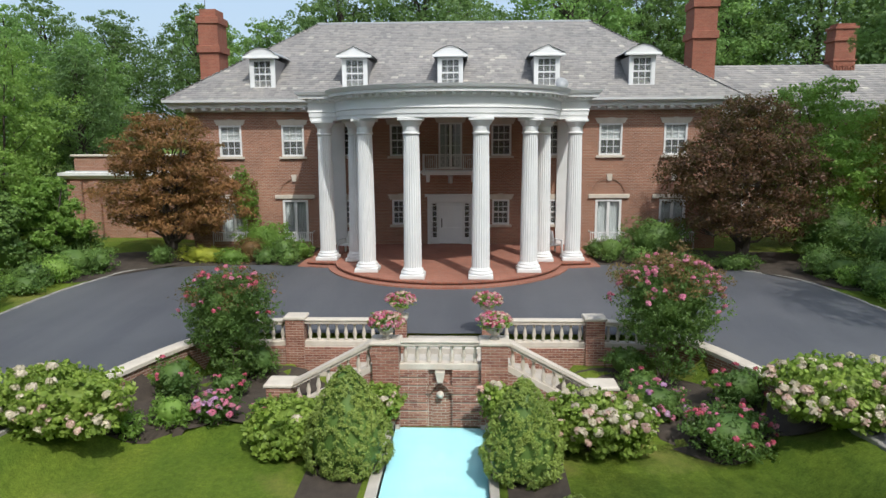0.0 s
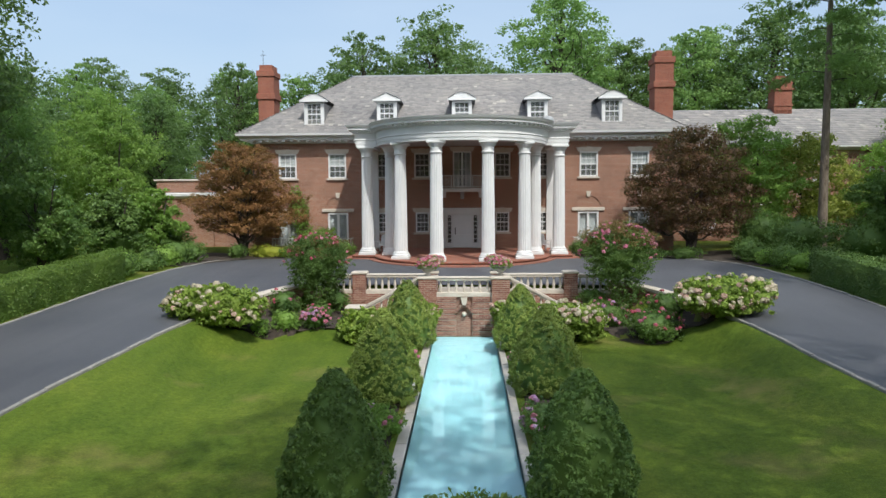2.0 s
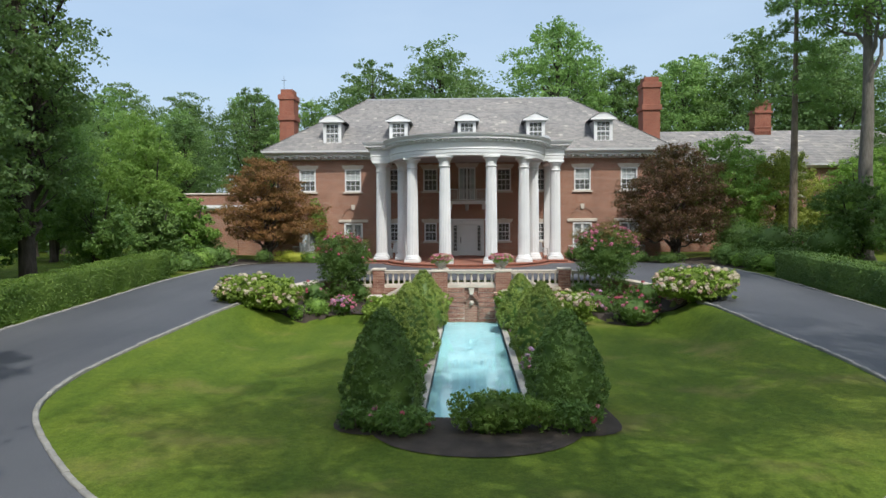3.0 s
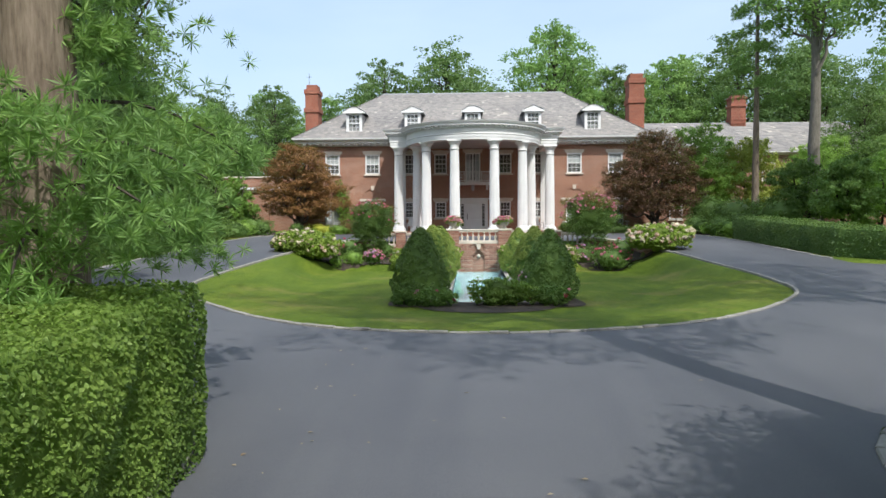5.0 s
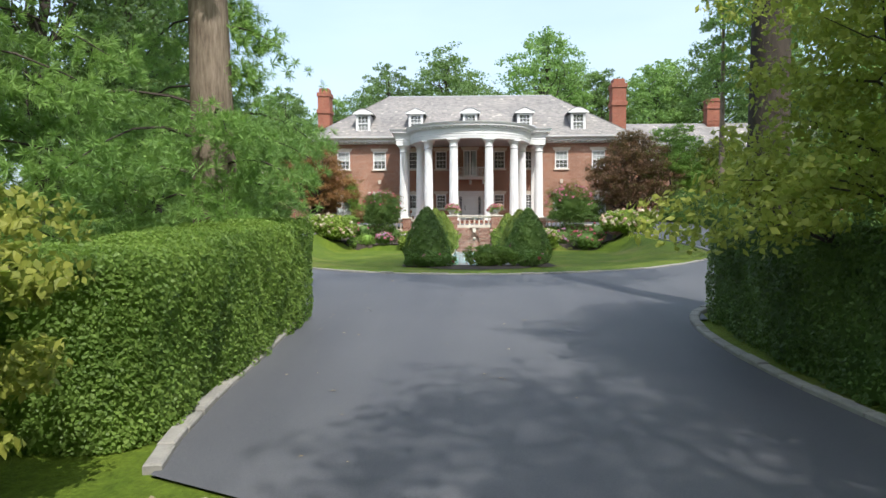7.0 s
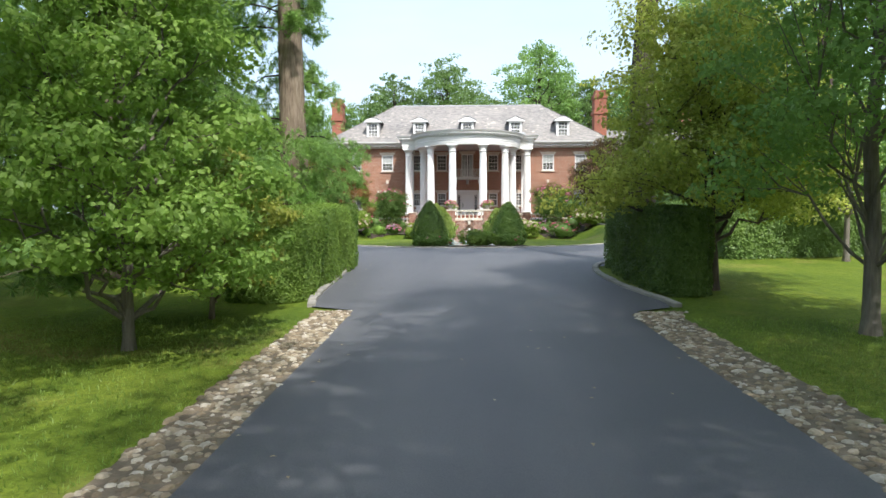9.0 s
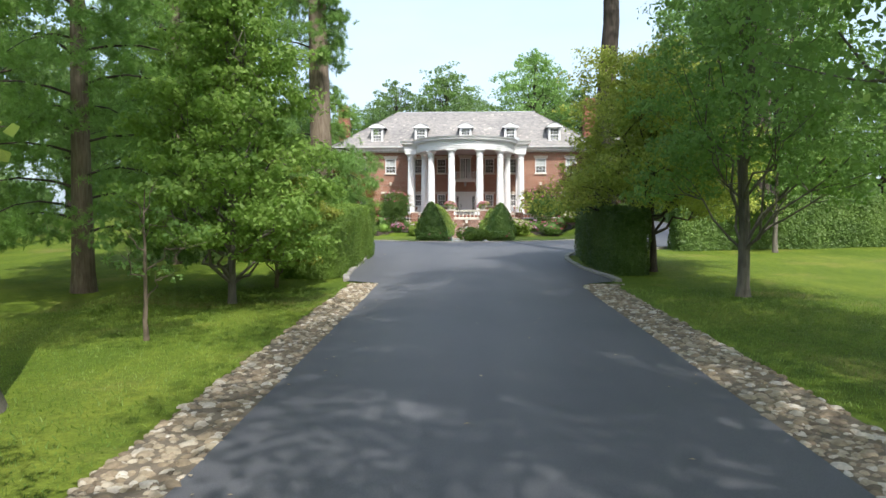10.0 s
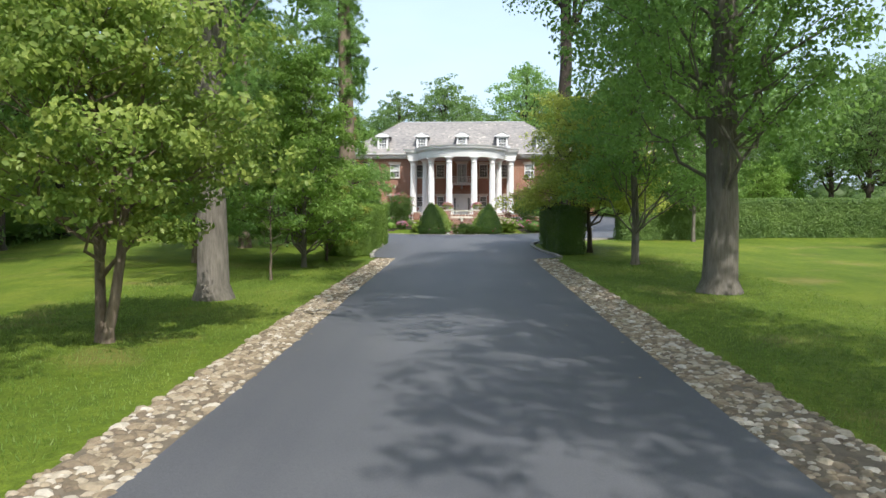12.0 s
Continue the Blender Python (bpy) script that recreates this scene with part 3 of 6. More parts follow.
bed("flower_bed", [(-9.0, -20.3), (-7.5, -19.6), (-6.6, -19.2), (-5.6, -18.9), (-4.6, -18.2), (-3.6, -18.6), (-2.4, -19.1), (-1.6, -18.2), (-4.2, -15.2), (-7.0, -16.6), (-8.4, -19.2)], 0.05, "dark mulched flower bed under the garden wall")
bed("flower_bed", [(9.3, -20.2), (7.9, -19.4), (6.4, -19.9), (5.2, -18.9), (4.4, -18.6), (2.9, -19.3), (1.9, -18.2), (4.4, -15.2), (7.2, -16.6), (8.7, -19.2)], 0.05, "dark mulched flower bed under the garden wall")
for sx in (-1, 1):
    c = GX + sx * 2.12
    bed("flower_bed", [(c - 0.55, -18.8), (c - 0.58, -24), (c - 0.65, -30), (c - 0.75, -33.0), (c + 0.75, -33.0), (c + 0.65, -30), (c + 0.58, -24), (c + 0.55, -18.8)], 0.03, "dark mulched bed beside the pool")
bed("flower_bed", [(GX - 2.2, -32.4), (GX - 1.6, -34.0), (GX, -34.6), (GX + 1.6, -34.0), (GX + 2.2, -32.4), (GX, -32.2)], 0.04, "dark mulched bed at the pool's end")
bed("flower_bed", [(8.0, -4.9), (10.8, -5.4), (13.3, -6.9), (14.9, -9.5), (17, -7), (15, -2), (10, -0.3), (6.6, -0.3), (6.4, -4.6)], 0.05, "shrub bed along the house wall")
bed("flower_bed", [(-8.0, -4.9), (-10.8, -5.2), (-13.1, -5.6), (-14.6, -8.5), (-17, -7), (-15, -2), (-10, -0.3), (-6.6, -0.3), (-6.4, -4.6)], 0.05, "shrub bed along the house wall")

# ---- the house ----
GL = Nodes("clear glass")
GL.bsdf.inputs["Transmission Weight"].default_value = 0.85
GL.bsdf.inputs["IOR"].default_value = 1.45
PANE = GL.done((0.75, 0.8, 0.82), 0.03, spec=0.7)
CURTAIN = plain_mat("pale curtain", (0.5, 0.52, 0.52), (0.66, 0.67, 0.66), 6.0, 0.9, 0.2)
# near-black: the gloom of unlit rooms is put into this colour
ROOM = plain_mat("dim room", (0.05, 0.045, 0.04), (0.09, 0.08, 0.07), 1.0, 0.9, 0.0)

house = empty("house", "red brick mansion with white curved portico and slate roof", "house")
FLOOR_Z, EAVE_Z, RIDGE_Z, RIDGE_Y = -0.17, 6.96, 11.56, 6.33
WALL_X = 13.1


def wall_boxes(mb, x0, x1, z0, z1, holes, y0, y1):
    """A wall from boxes that leave the holes (xa, xb, za, zb) open."""
    cuts = sorted({x0, x1, *[h[0] for h in holes], *[h[1] for h in holes]})
    for a, b in zip(cuts, cuts[1:]):
        mid, z = (a + b) / 2, z0
        for h in sorted([h for h in holes if h[0] < mid < h[1]], key=lambda h: h[2]):
            if h[2] > z:
                mb.box(a, b, y0, y1, z, h[2])
            z = h[3]
        if z < z1:
            mb.box(a, b, y0, y1, z, z1)


UP = [(s * x, 4.24, 5.78, w) for s in (-1, 1) for x, w in ((10.95, 1.12), (7.82, 1.12), (4.88, 0.95), (2.5, 0.98))]
LOW = [(s * x, 0.82, 2.08, 0.86) for s in (-1, 1) for x in (4.88, 2.5)]
FRENCH = [(s * x, 0.0, 2.08, 1.28) for s in (-1, 1) for x in (10.95, 7.82)]
DOORS = [(0.0, 3.62, 5.86, 1.16)]
holes = [(x - w / 2, x + w / 2, a, b) for x, a, b, w in UP + LOW + FRENCH + DOORS] + [(-0.98, 0.98, FLOOR_Z, 2.02)]
mb = MB()
wall_boxes(mb, -WALL_X, WALL_X, -0.9, 6.5, holes, 0.0, 0.35)
mb.box(-WALL_X, -WALL_X + 0.35, 0.35, 12.3, -0.9, 6.5)
mb.box(WALL_X - 0.35, WALL_X, 0.35, 12.3, -0.9, 6.5)
mb.box(-WALL_X, WALL_X, 12.3, 12.65, -0.9, 6.5)
part("wall", mb, BRICK, house, "red brick walls in running bond")
# added backing and floor behind the windows, coloured dark for the rooms' shade
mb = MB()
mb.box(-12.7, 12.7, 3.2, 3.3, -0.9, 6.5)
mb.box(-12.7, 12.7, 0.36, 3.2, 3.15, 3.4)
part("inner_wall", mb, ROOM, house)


def window(parent, x, z0, z1, w, cols, rows, y=0.0, lintel=True, sill=True, curtain=0.0, double=True, name="window", casing=0.09):
    """A sash window: casing, bars, pane, stone sill and lintel."""
    win = new(name)
    win.parent = parent
    win.location = (x, y, z0)
    h, m = z1 - z0, MB()
    c = casing
    m.box(-w / 2, -w / 2 + c, -0.03, 0.12, 0, h, 0.008)
    m.box(w / 2 - c, w / 2, -0.03, 0.12, 0, h, 0.008)
    m.box(-w / 2 + c, w / 2 - c, -0.03, 0.12, h - c, h, 0.008)
    m.box(-w / 2 + c, w / 2 - c, -0.03, 0.12, 0, c, 0.008)
    part("window_frame", m, WHITE, win)
    iw, ih, b = w - 2 * c, h - 2 * c, MB()
    t = 0.014
    for i in range(1, cols):
        xx = -iw / 2 + iw * i / cols
        b.box(xx - t, xx + t, 0.04, 0.075, c, h - c)
    for j in range(1, rows):
        zz = c + ih * j / rows
        k = 0.035 if double and j * 2 == rows else t
        b.box(-iw / 2, iw / 2, 0.036, 0.08, zz - k, zz + k)
    part("glazing_grid", b, WHITE, win)
    p = MB().add([(-iw / 2, 0.06, c), (iw / 2, 0.06, c), (iw / 2, 0.06, h - c), (-iw / 2, 0.06, h - c)], [(0, 1, 2, 3)])
    pane = part("pane", p, PANE, win)
    pane.visible_shadow = False
    if curtain:
        cu = MB()
        n = 24
        for side in (-1, 1):
            pts = [(side * (iw / 2 - iw * curtain * i / n), 0.2 + 0.025 * math.sin(i * 1.7)) for i in range(n + 1)]
            v = [(px, py, zz) for zz in (c, h - c) for px, py in pts]
            cu.add(v, [(i, i + 1, n + 2 + i, n + 1 + i) for i in range(n)])
        part("curtain", cu, CURTAIN, win, "pale grey curtain")
    if sill:
        part("sill", MB().box(-w / 2 - 0.12, w / 2 + 0.12, -0.12, 0.1, -0.12, -0.004, 0.015), LIMESTONE, win)
    if lintel:
        e = 0.22
        part("lintel", MB().prism([(-w / 2 - 0.1, h + 0.004), (w / 2 + 0.1, h + 0.004), (w / 2 + e, h + 0.26), (0.13, h + 0.26), (0.11, h + 0.3), (-0.11, h + 0.3), (-0.13, h + 0.26), (-w / 2 - e, h + 0.26)], -0.05, 0.05), LIMESTONE, win, "pale limestone lintel")
    return win


for x, a, b, w in UP:
    wn_ = window(house, x, a, b, w, 3, 4)
    if abs(x) > 6:
        part("blind", MB().box(-w / 2 + 0.09, w / 2 - 0.09, 0.13, 0.14, (b - a) * 0.5, b - a - 0.09), CURTAIN, wn_, "pale blind drawn half down")
for x, a, b, w in LOW:
    window(house, x, a, b, w, 3, 4)
for x, a, b, w in FRENCH:
    wn_ = window(house, x, a, b, w, 2, 1, curtain=0.5, sill=False, lintel=False, double=False, name="french_window", casing=0.11)
    part("mullion", MB().box(-0.07, 0.07, 0.0, 0.1, 0.1, b - a - 0.1, 0.01), WHITE, wn_)
    part("lintel", MB().box(-1.0, 1.0, -0.1, 0.04, b - a + 0.05, b - a + 0.26, 0.02), LIMESTONE, wn_, "limestone band over the window")
    # brick arch with a stone keystone over a shallow blind panel
    arch, n = MB(), 18
    zc, r0, r1 = b - a + 0.262, 0.74, 0.88
    for i in range(n):
        t0, t1 = math.pi * (i + 0.05) / n, math.pi * (i + 0.95) / n
        arch.prism([(r0 * math.cos(t0), zc + r0 * math.sin(t0)), (r1 * math.cos(t0), zc + r1 * math.sin(t0)), (r1 * math.cos(t1), zc + r1 * math.sin(t1)), (r0 * math.cos(t1), zc + r0 * math.sin(t1))][::-1], -0.045, -0.004)
    part("brick_arch", arch, BRICK, wn_, "raised ring of bricks")
    part("keystone", MB().prism([(-0.09, zc + 0.66), (0.09, zc + 0.66), (0.14, zc + 1.0), (-0.14, zc + 1.0)], -0.1, -0.004), LIMESTONE, wn_)
    # low white railing in front
    rail = MB()
    rail.box(-0.95, 0.95, -0.62, -0.57, 0.48, 0.53, 0.008)
    rail.box(-0.95, 0.95, -0.61, -0.58, 0.05, 0.08, 0.006)
    for i in range(20):
        xx = -0.94 + 1.88 * i / 19
        part("baluster", MB().box(xx - 0.012, xx + 0.012, -0.607, -0.583, -0.3 if i in (0, 19) else 0.082, 0.478), IRON, wn_)
    for sx in (-0.94, 0.94):
        rail.box(sx - 0.015, sx + 0.015, -0.6, -0.02, 0.48, 0.52)
    part("railing", rail, IRON, wn_, "white iron railing")
wn_ = window(house, 0.0, 3.62, 5.86, 1.16, 4, 4, sill=False, double=False, name="balcony_door", curtain=0.35)
part("mullion", MB().box(-0.06, 0.06, 0.0, 0.1, 0.1, 2.14, 0.01), WHITE, wn_)

# front door with sidelights and surround
door = new("front_door")
door.parent = house
door.location = (0, 0, FLOOR_Z)
for s in (-1, 1):
    part("door_pilaster", MB().box(s * 1.06 - 0.1, s * 1.06 + 0.1, -0.09, 0.1, 0, 2.12, 0.015), WHITE, door)
    part("door_post", MB().box(s * 0.62 - 0.05, s * 0.62 + 0.05, -0.05, 0.1, 0, 2.05, 0.01), WHITE, door)
part("door_frieze", MB().box(-1.16, 1.16, -0.1, 0.1, 2.12, 2.4, 0.02), WHITE, door)
part("door_cornice", MB().box(-1.28, 1.28, -0.18, 0.1, 2.4, 2.52, 0.03), WHITE, door)
part("door_head", MB().box(-0.96, 0.96, -0.03, 0.08, 2.05, 2.12), WHITE, door)
d = MB().box(-0.57, 0.57, 0.02, 0.08, 0.02, 2.05, 0.01)
for zz in ((0.15, 0.85), (1.0, 1.9)):
    for s in (-1, 1):
        d.box(s * 0.28 - 0.2, s * 0.28 + 0.2, -0.0, 0.03, zz[0], zz[1], 0.012)
part("door_leaf", d, WHITE_SHADE, door, "white panelled door leaf")
part("door_handle", MB().box(-0.47, -0.42, -0.04, 0.03, 0.85, 1.3, 0.01), DARK, door, "black door handle")
for s in (-1, 1):
    side = MB()
    for j in range(7):
        zz = 0.32 + 0.27 * j
        side.box(s * 0.81 - 0.14, s * 0.81 + 0.14, 0.02, 0.06, zz - 0.018, zz + 0.018)
    side.box(s * 0.81 - 0.14, s * 0.81 - 0.1, 0.02, 0.06, 0.3, 2.05)
    side.box(s * 0.81 + 0.1, s * 0.81 + 0.14, 0.02, 0.06, 0.3, 2.05)
    side.box(s * 0.81 - 0.14, s * 0.81 + 0.14, 0.0, 0.07, 0, 0.3)
    sl = part("sidelight", side, WHITE, door)
    g = part("pane", MB().add([(s * 0.81 - 0.14, 0.05, 0.3), (s * 0.81 + 0.14, 0.05, 0.3), (s * 0.81 + 0.14, 0.05, 2.05), (s * 0.81 - 0.14, 0.05, 2.05)], [(0, 1, 2, 3)]), PANE, sl)
    g.visible_shadow = False
lamp = MB().lathe(0, -0.35, [(0.02, 2.9), (0.1, 2.92), (0.12, 3.0), (0.12, 3.25), (0.15, 3.28), (0.04, 3.42), (0.02, 3.6)], 8)
part("hanging_lantern", lamp, LEAD, house, "grey metal lantern")

# balcony
bal = new("balcony")
bal.parent = house
bal.location = (0, 0, 3.4)
part("slab", MB().box(-1.42, 1.42, -1.05, -0.004, 0.02, 0.16, 0.03).box(-1.34, 1.34, -0.98, -0.004, -0.06, 0.02, 0.02), WHITE, bal)
for s in (-1, 1):
    part("bracket", MB().prism([(s * 1.1 - 0.09, -0.06), (s * 1.1 + 0.09, -0.06), (s * 1.1 + 0.07, -0.42), (s * 1.1 - 0.07, -0.42)][::-s], -0.6, -0.006), WHITE, bal)
r = MB()
r.box(-1.33, 1.33, -0.99, -0.94, 0.9, 0.95, 0.01)
r.box(-1.33, 1.33, -0.98, -0.95, 0.24, 0.28)
for i in range(29):
    x = -1.3 + 2.6 * i / 28
    k = 0.03 if i % 7 == 0 else 0.01
    part("baluster", MB().box(x - k, x + k, -0.982, -0.948, 0.162, 0.9), IRON, bal)
for i in range(4):
    x = -0.93 + 0.62 * i
    r.add([(x + 0.13 * math.cos(a) * q, -0.965 + e, 0.58 + 0.13 * math.sin(a) * q) for e in (-0.02, 0.02) for q in (1, 0.8) for a in np.linspace(0, 2 * math.pi, 12, endpoint=False)],
          [(i2, (i2 + 1) % 12, 12 + (i2 + 1) % 12, 12 + i2) for i2 in range(12)] + [(24 + i2, 36 + i2, 36 + (i2 + 1) % 12, 24 + (i2 + 1) % 12) for i2 in range(12)])
for s in (-1.3, 1.3):
    for j in range(9):
        y = -0.95 + 0.115 * j
        part("baluster", MB().box(s - 0.01, s + 0.01, y - 0.01, y + 0.01, 0.162, 0.9), IRON, bal)
    r.box(s - 0.025, s + 0.025, -0.97, -0.006, 0.9, 0.95)
part("railing", r, IRON, bal, "white iron balcony railing")

# main cornice with modillion blocks
E0 = 6.96
prof = [(0.0, 6.42), (0.12, 6.42), (0.14, 6.56), (0.62, 6.6), (0.62, 6.7), (0.72, 6.78), (0.8, E0 - 0.02), (0.0, E0 - 0.02)]
cor = MB().sweep([(-WALL_X, 12.65), (-WALL_X, 0), (WALL_X, 0), (WALL_X, 12.65)], [(a + 0.001, b) for a, b in prof])
part("cornice", cor, WHITE, house, "white moulded cornice")
blk = MB().box(-0.09, 0.09, -0.55, 0, 6.47, 6.59, 0.012).mesh("modillion", WHITE)
for i in range(54):
    x = -13.0 + 26.0 * i / 53
    if abs(x) > 5.9:
        part("modillion", blk, WHITE, house, m=pose(x, -0.06, 0))

# roof
roofm = MB()
ex0, ex1, ey0, ey1, rx = -13.95, 13.95, -0.85, 13.5, 7.72
roofm.add([(ex0, ey0, E0), (ex1, ey0, E0), (ex1, ey1, E0), (ex0, ey1, E0), (-rx, RIDGE_Y, RIDGE_Z), (rx, RIDGE_Y, RIDGE_Z)], [(0, 1, 5, 4), (1, 2, 5), (2, 3, 4, 5), (3, 0, 4), (3, 2, 1, 0)])
roof = part("roof", roofm, SLATE, house, "weathered grey slate hipped roof")


def slates(name, a, b, c, d, course=0.2, w0=0.2, w1=0.36, lift=0.02):
    """Courses of slates on a sloping face: eave from a to b, top edge from d to c."""
    a, b, c, d = (np.array(q, float) for q in (a, b, c, d))
    nrm = np.cross(b - a, d - a)
    nrm /= np.linalg.norm(nrm)
    n = int(np.linalg.norm((c + d) / 2 - (a + b) / 2) / course)
    V = []
    for k in range(n):
        t0, t1 = k / n, (k + 1.15) / n
        l0, r0 = a + (d - a) * t0, b + (c - b) * t0
        wid = np.linalg.norm(r0 - l0)
        u = (r0 - l0) / max(wid, 1e-6)
        up = ((d - a) + (c - b)) / 2 * (t1 - t0)
        x = -rng.uniform(0, 0.2)
        while x < wid:
            w = rng.uniform(w0, w1)
            xa, xb = max(0, x + 0.006), min(wid, x + w - 0.006)
            if xb - xa > 0.05:
                p, q = l0 + u * xa, l0 + u * xb
                h = lift * rng.uniform(0.7, 1.5)
                dz = up * rng.uniform(-0.06, 0.02)
                V += [p + up + nrm * 0.003, q + up + nrm * 0.003, p + nrm * h + dz, q + nrm * h + dz, p + dz, q + dz]
            x += w
    V = np.array(V)
    m = len(V) // 6
    o = np.arange(m)[:, None] * 6
    return raw_mesh(name, V, np.concatenate([o + [2, 3, 1, 0], o + [4, 5, 3, 2]], 0), SLATE)


S = tagged(part("slate", slates("slates", (ex0, ey0, E0), (ex1, ey0, E0), (rx, RIDGE_Y, RIDGE_Z), (-rx, RIDGE_Y, RIDGE_Z)), SLATE, roof, "uneven courses of grey slates"), kind="stuff")
tagged(part("slate", slates("slates", (ex0, ey1, E0), (ex0, ey0, E0), (-rx, RIDGE_Y, RIDGE_Z), (-rx, RIDGE_Y, RIDGE_Z)), SLATE, roof), kind="stuff")
tagged(part("slate", slates("slates", (ex1, ey0, E0), (ex1, ey1, E0), (rx, RIDGE_Y, RIDGE_Z), (rx, RIDGE_Y, RIDGE_Z)), SLATE, roof), kind="stuff")
part("ridge_cap", MB().tube([(-rx - 0.05, RIDGE_Y, RIDGE_Z + 0.02), (rx + 0.05, RIDGE_Y, RIDGE_Z + 0.02)], [0.07, 0.07], 6), LEAD, roof)
part("gutter", MB().sweep([(-13.9, 0), (13.9, 0)], [(0.84, E0 - 0.1), (0.93, E0 - 0.1), (0.95, E0 + 0.01), (0.84, E0 + 0.01)]), WHITE, roof)


def roof_z(y):
    return E0 + (y - ey0) * (RIDGE_Z - E0) / (RIDGE_Y - ey0)


def dormer(x, arched):
    dm = new("dormer")
    dm.parent = house
    yf = 0.15
    z0 = roof_z(yf) - 0.05
    dm.location = (x, yf, z0)
    h, w = 1.42, 1.24
    body = MB()
    for s in (-1, 1):
        body.box(s * w / 2 - 0.17 * (s > 0), s * w / 2 + 0.17 * (s < 0), 0, 0.14, 0, h, 0.012)
        yb = h / ((RIDGE_Z - E0) / (RIDGE_Y - ey0)) + 0.05
        xx = s * (w / 2 - 0.02)
        cheek = MB()
        cheek.add([(xx - 0.02, 0.14, 0), (xx - 0.02, yb, h), (xx - 0.02, 0.14, h), (xx + 0.02, 0.14, 0), (xx + 0.02, yb, h), (xx + 0.02, 0.14, h)], [(0, 1, 2), (3, 5, 4), (0, 3, 4, 1), (1, 4, 5, 2), (2, 5, 3, 0)])
        part("cheek", cheek, SLATE, dm, "slate-hung dormer side")
    body.box(-w / 2 + 0.17, w / 2 - 0.17, 0, 0.14, 0, 0.08, 0.01)
    body.box(-w / 2 + 0.17, w / 2 - 0.17, 0.0, 0.14, h - 0.1, h, 0.01)
    part("dormer_wall", body, WHITE, dm)
    fr, ow, oh = MB(), w - 0.34, h - 0.18
    for i in (1, 2):
        xx = -ow / 2 + ow * i / 3
        fr.box(xx - 0.013, xx + 0.013, 0.04, 0.08, 0.08, h - 0.1)
    for j, k in ((1, 0.013), (2, 0.035), (3, 0.013)):
        zz = 0.08 + oh * j / 4
        fr.box(-ow / 2, ow / 2, 0.036, 0.085, zz - k, zz + k)
    for s in (-1, 1):
        fr.box(s * ow / 2 - 0.04 * (s > 0), s * ow / 2 + 0.04 * (s < 0), 0.03, 0.09, 0.08, h - 0.1)
    part("glazing_grid", fr, WHITE, dm)
    pn = part("pane", MB().add([(-ow / 2, 0.06, 0.08), (ow / 2, 0.06, 0.08), (ow / 2, 0.06, h - 0.1), (-ow / 2, 0.06, h - 0.1)], [(0, 1, 2, 3)]), PANE, dm)
    pn.visible_shadow = False
    # dark sheet behind the pane, standing in for the unlit attic
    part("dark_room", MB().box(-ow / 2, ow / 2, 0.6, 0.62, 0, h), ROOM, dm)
    n = 14
    top = [(-0.82 + 1.64 * i / n, h + 0.14 + (0.36 * math.sin(math.pi * i / n) if arched else 0.38 * (1 - abs(2 * i / n - 1)))) for i in range(n + 1)]
    hood = MB().prism([(-0.82, h), (0.82, h)] + top[::-1], -0.2, -0.02)
    hood.box(-0.86, 0.86, -0.24, -0.0, h, h + 0.12, 0.02)
    part("hood", hood, WHITE, dm, "curved white hood" if arched else "white pediment")
    cap = MB()
    yb = 3.2
    v = [(px * 1.02, yy, pz + 0.03) for yy in (-0.23, yb) for px, pz in top]
    cap.add(v, [(i, i + 1, n + 2 + i, n + 1 + i) for i in range(n)])
    cap.add([(px * 1.02, yy, pz - 0.03) for yy in (-0.23, yb) for px, pz in top], [(i + 1, i, n + 1 + i, n + 2 + i) for i in range(n)])
    part("dormer_roof", cap, LEAD, dm, "grey lead dormer roof")
    return dm


for x, arched in ((-9.25, True), (-4.68, False), (0.0, True), (4.68, False), (9.25, True)):
    dormer(x, arched)
part("satellite_dish", MB().lathe(0, 0, [(0.03, -0.06), (0.2, -0.03), (0.32, 0.06), (0.33, 0.08)], 16), LEAD, house, "grey satellite dish", True, m=pose(5.3, -0.55, 7.6, 60, 20, 0))


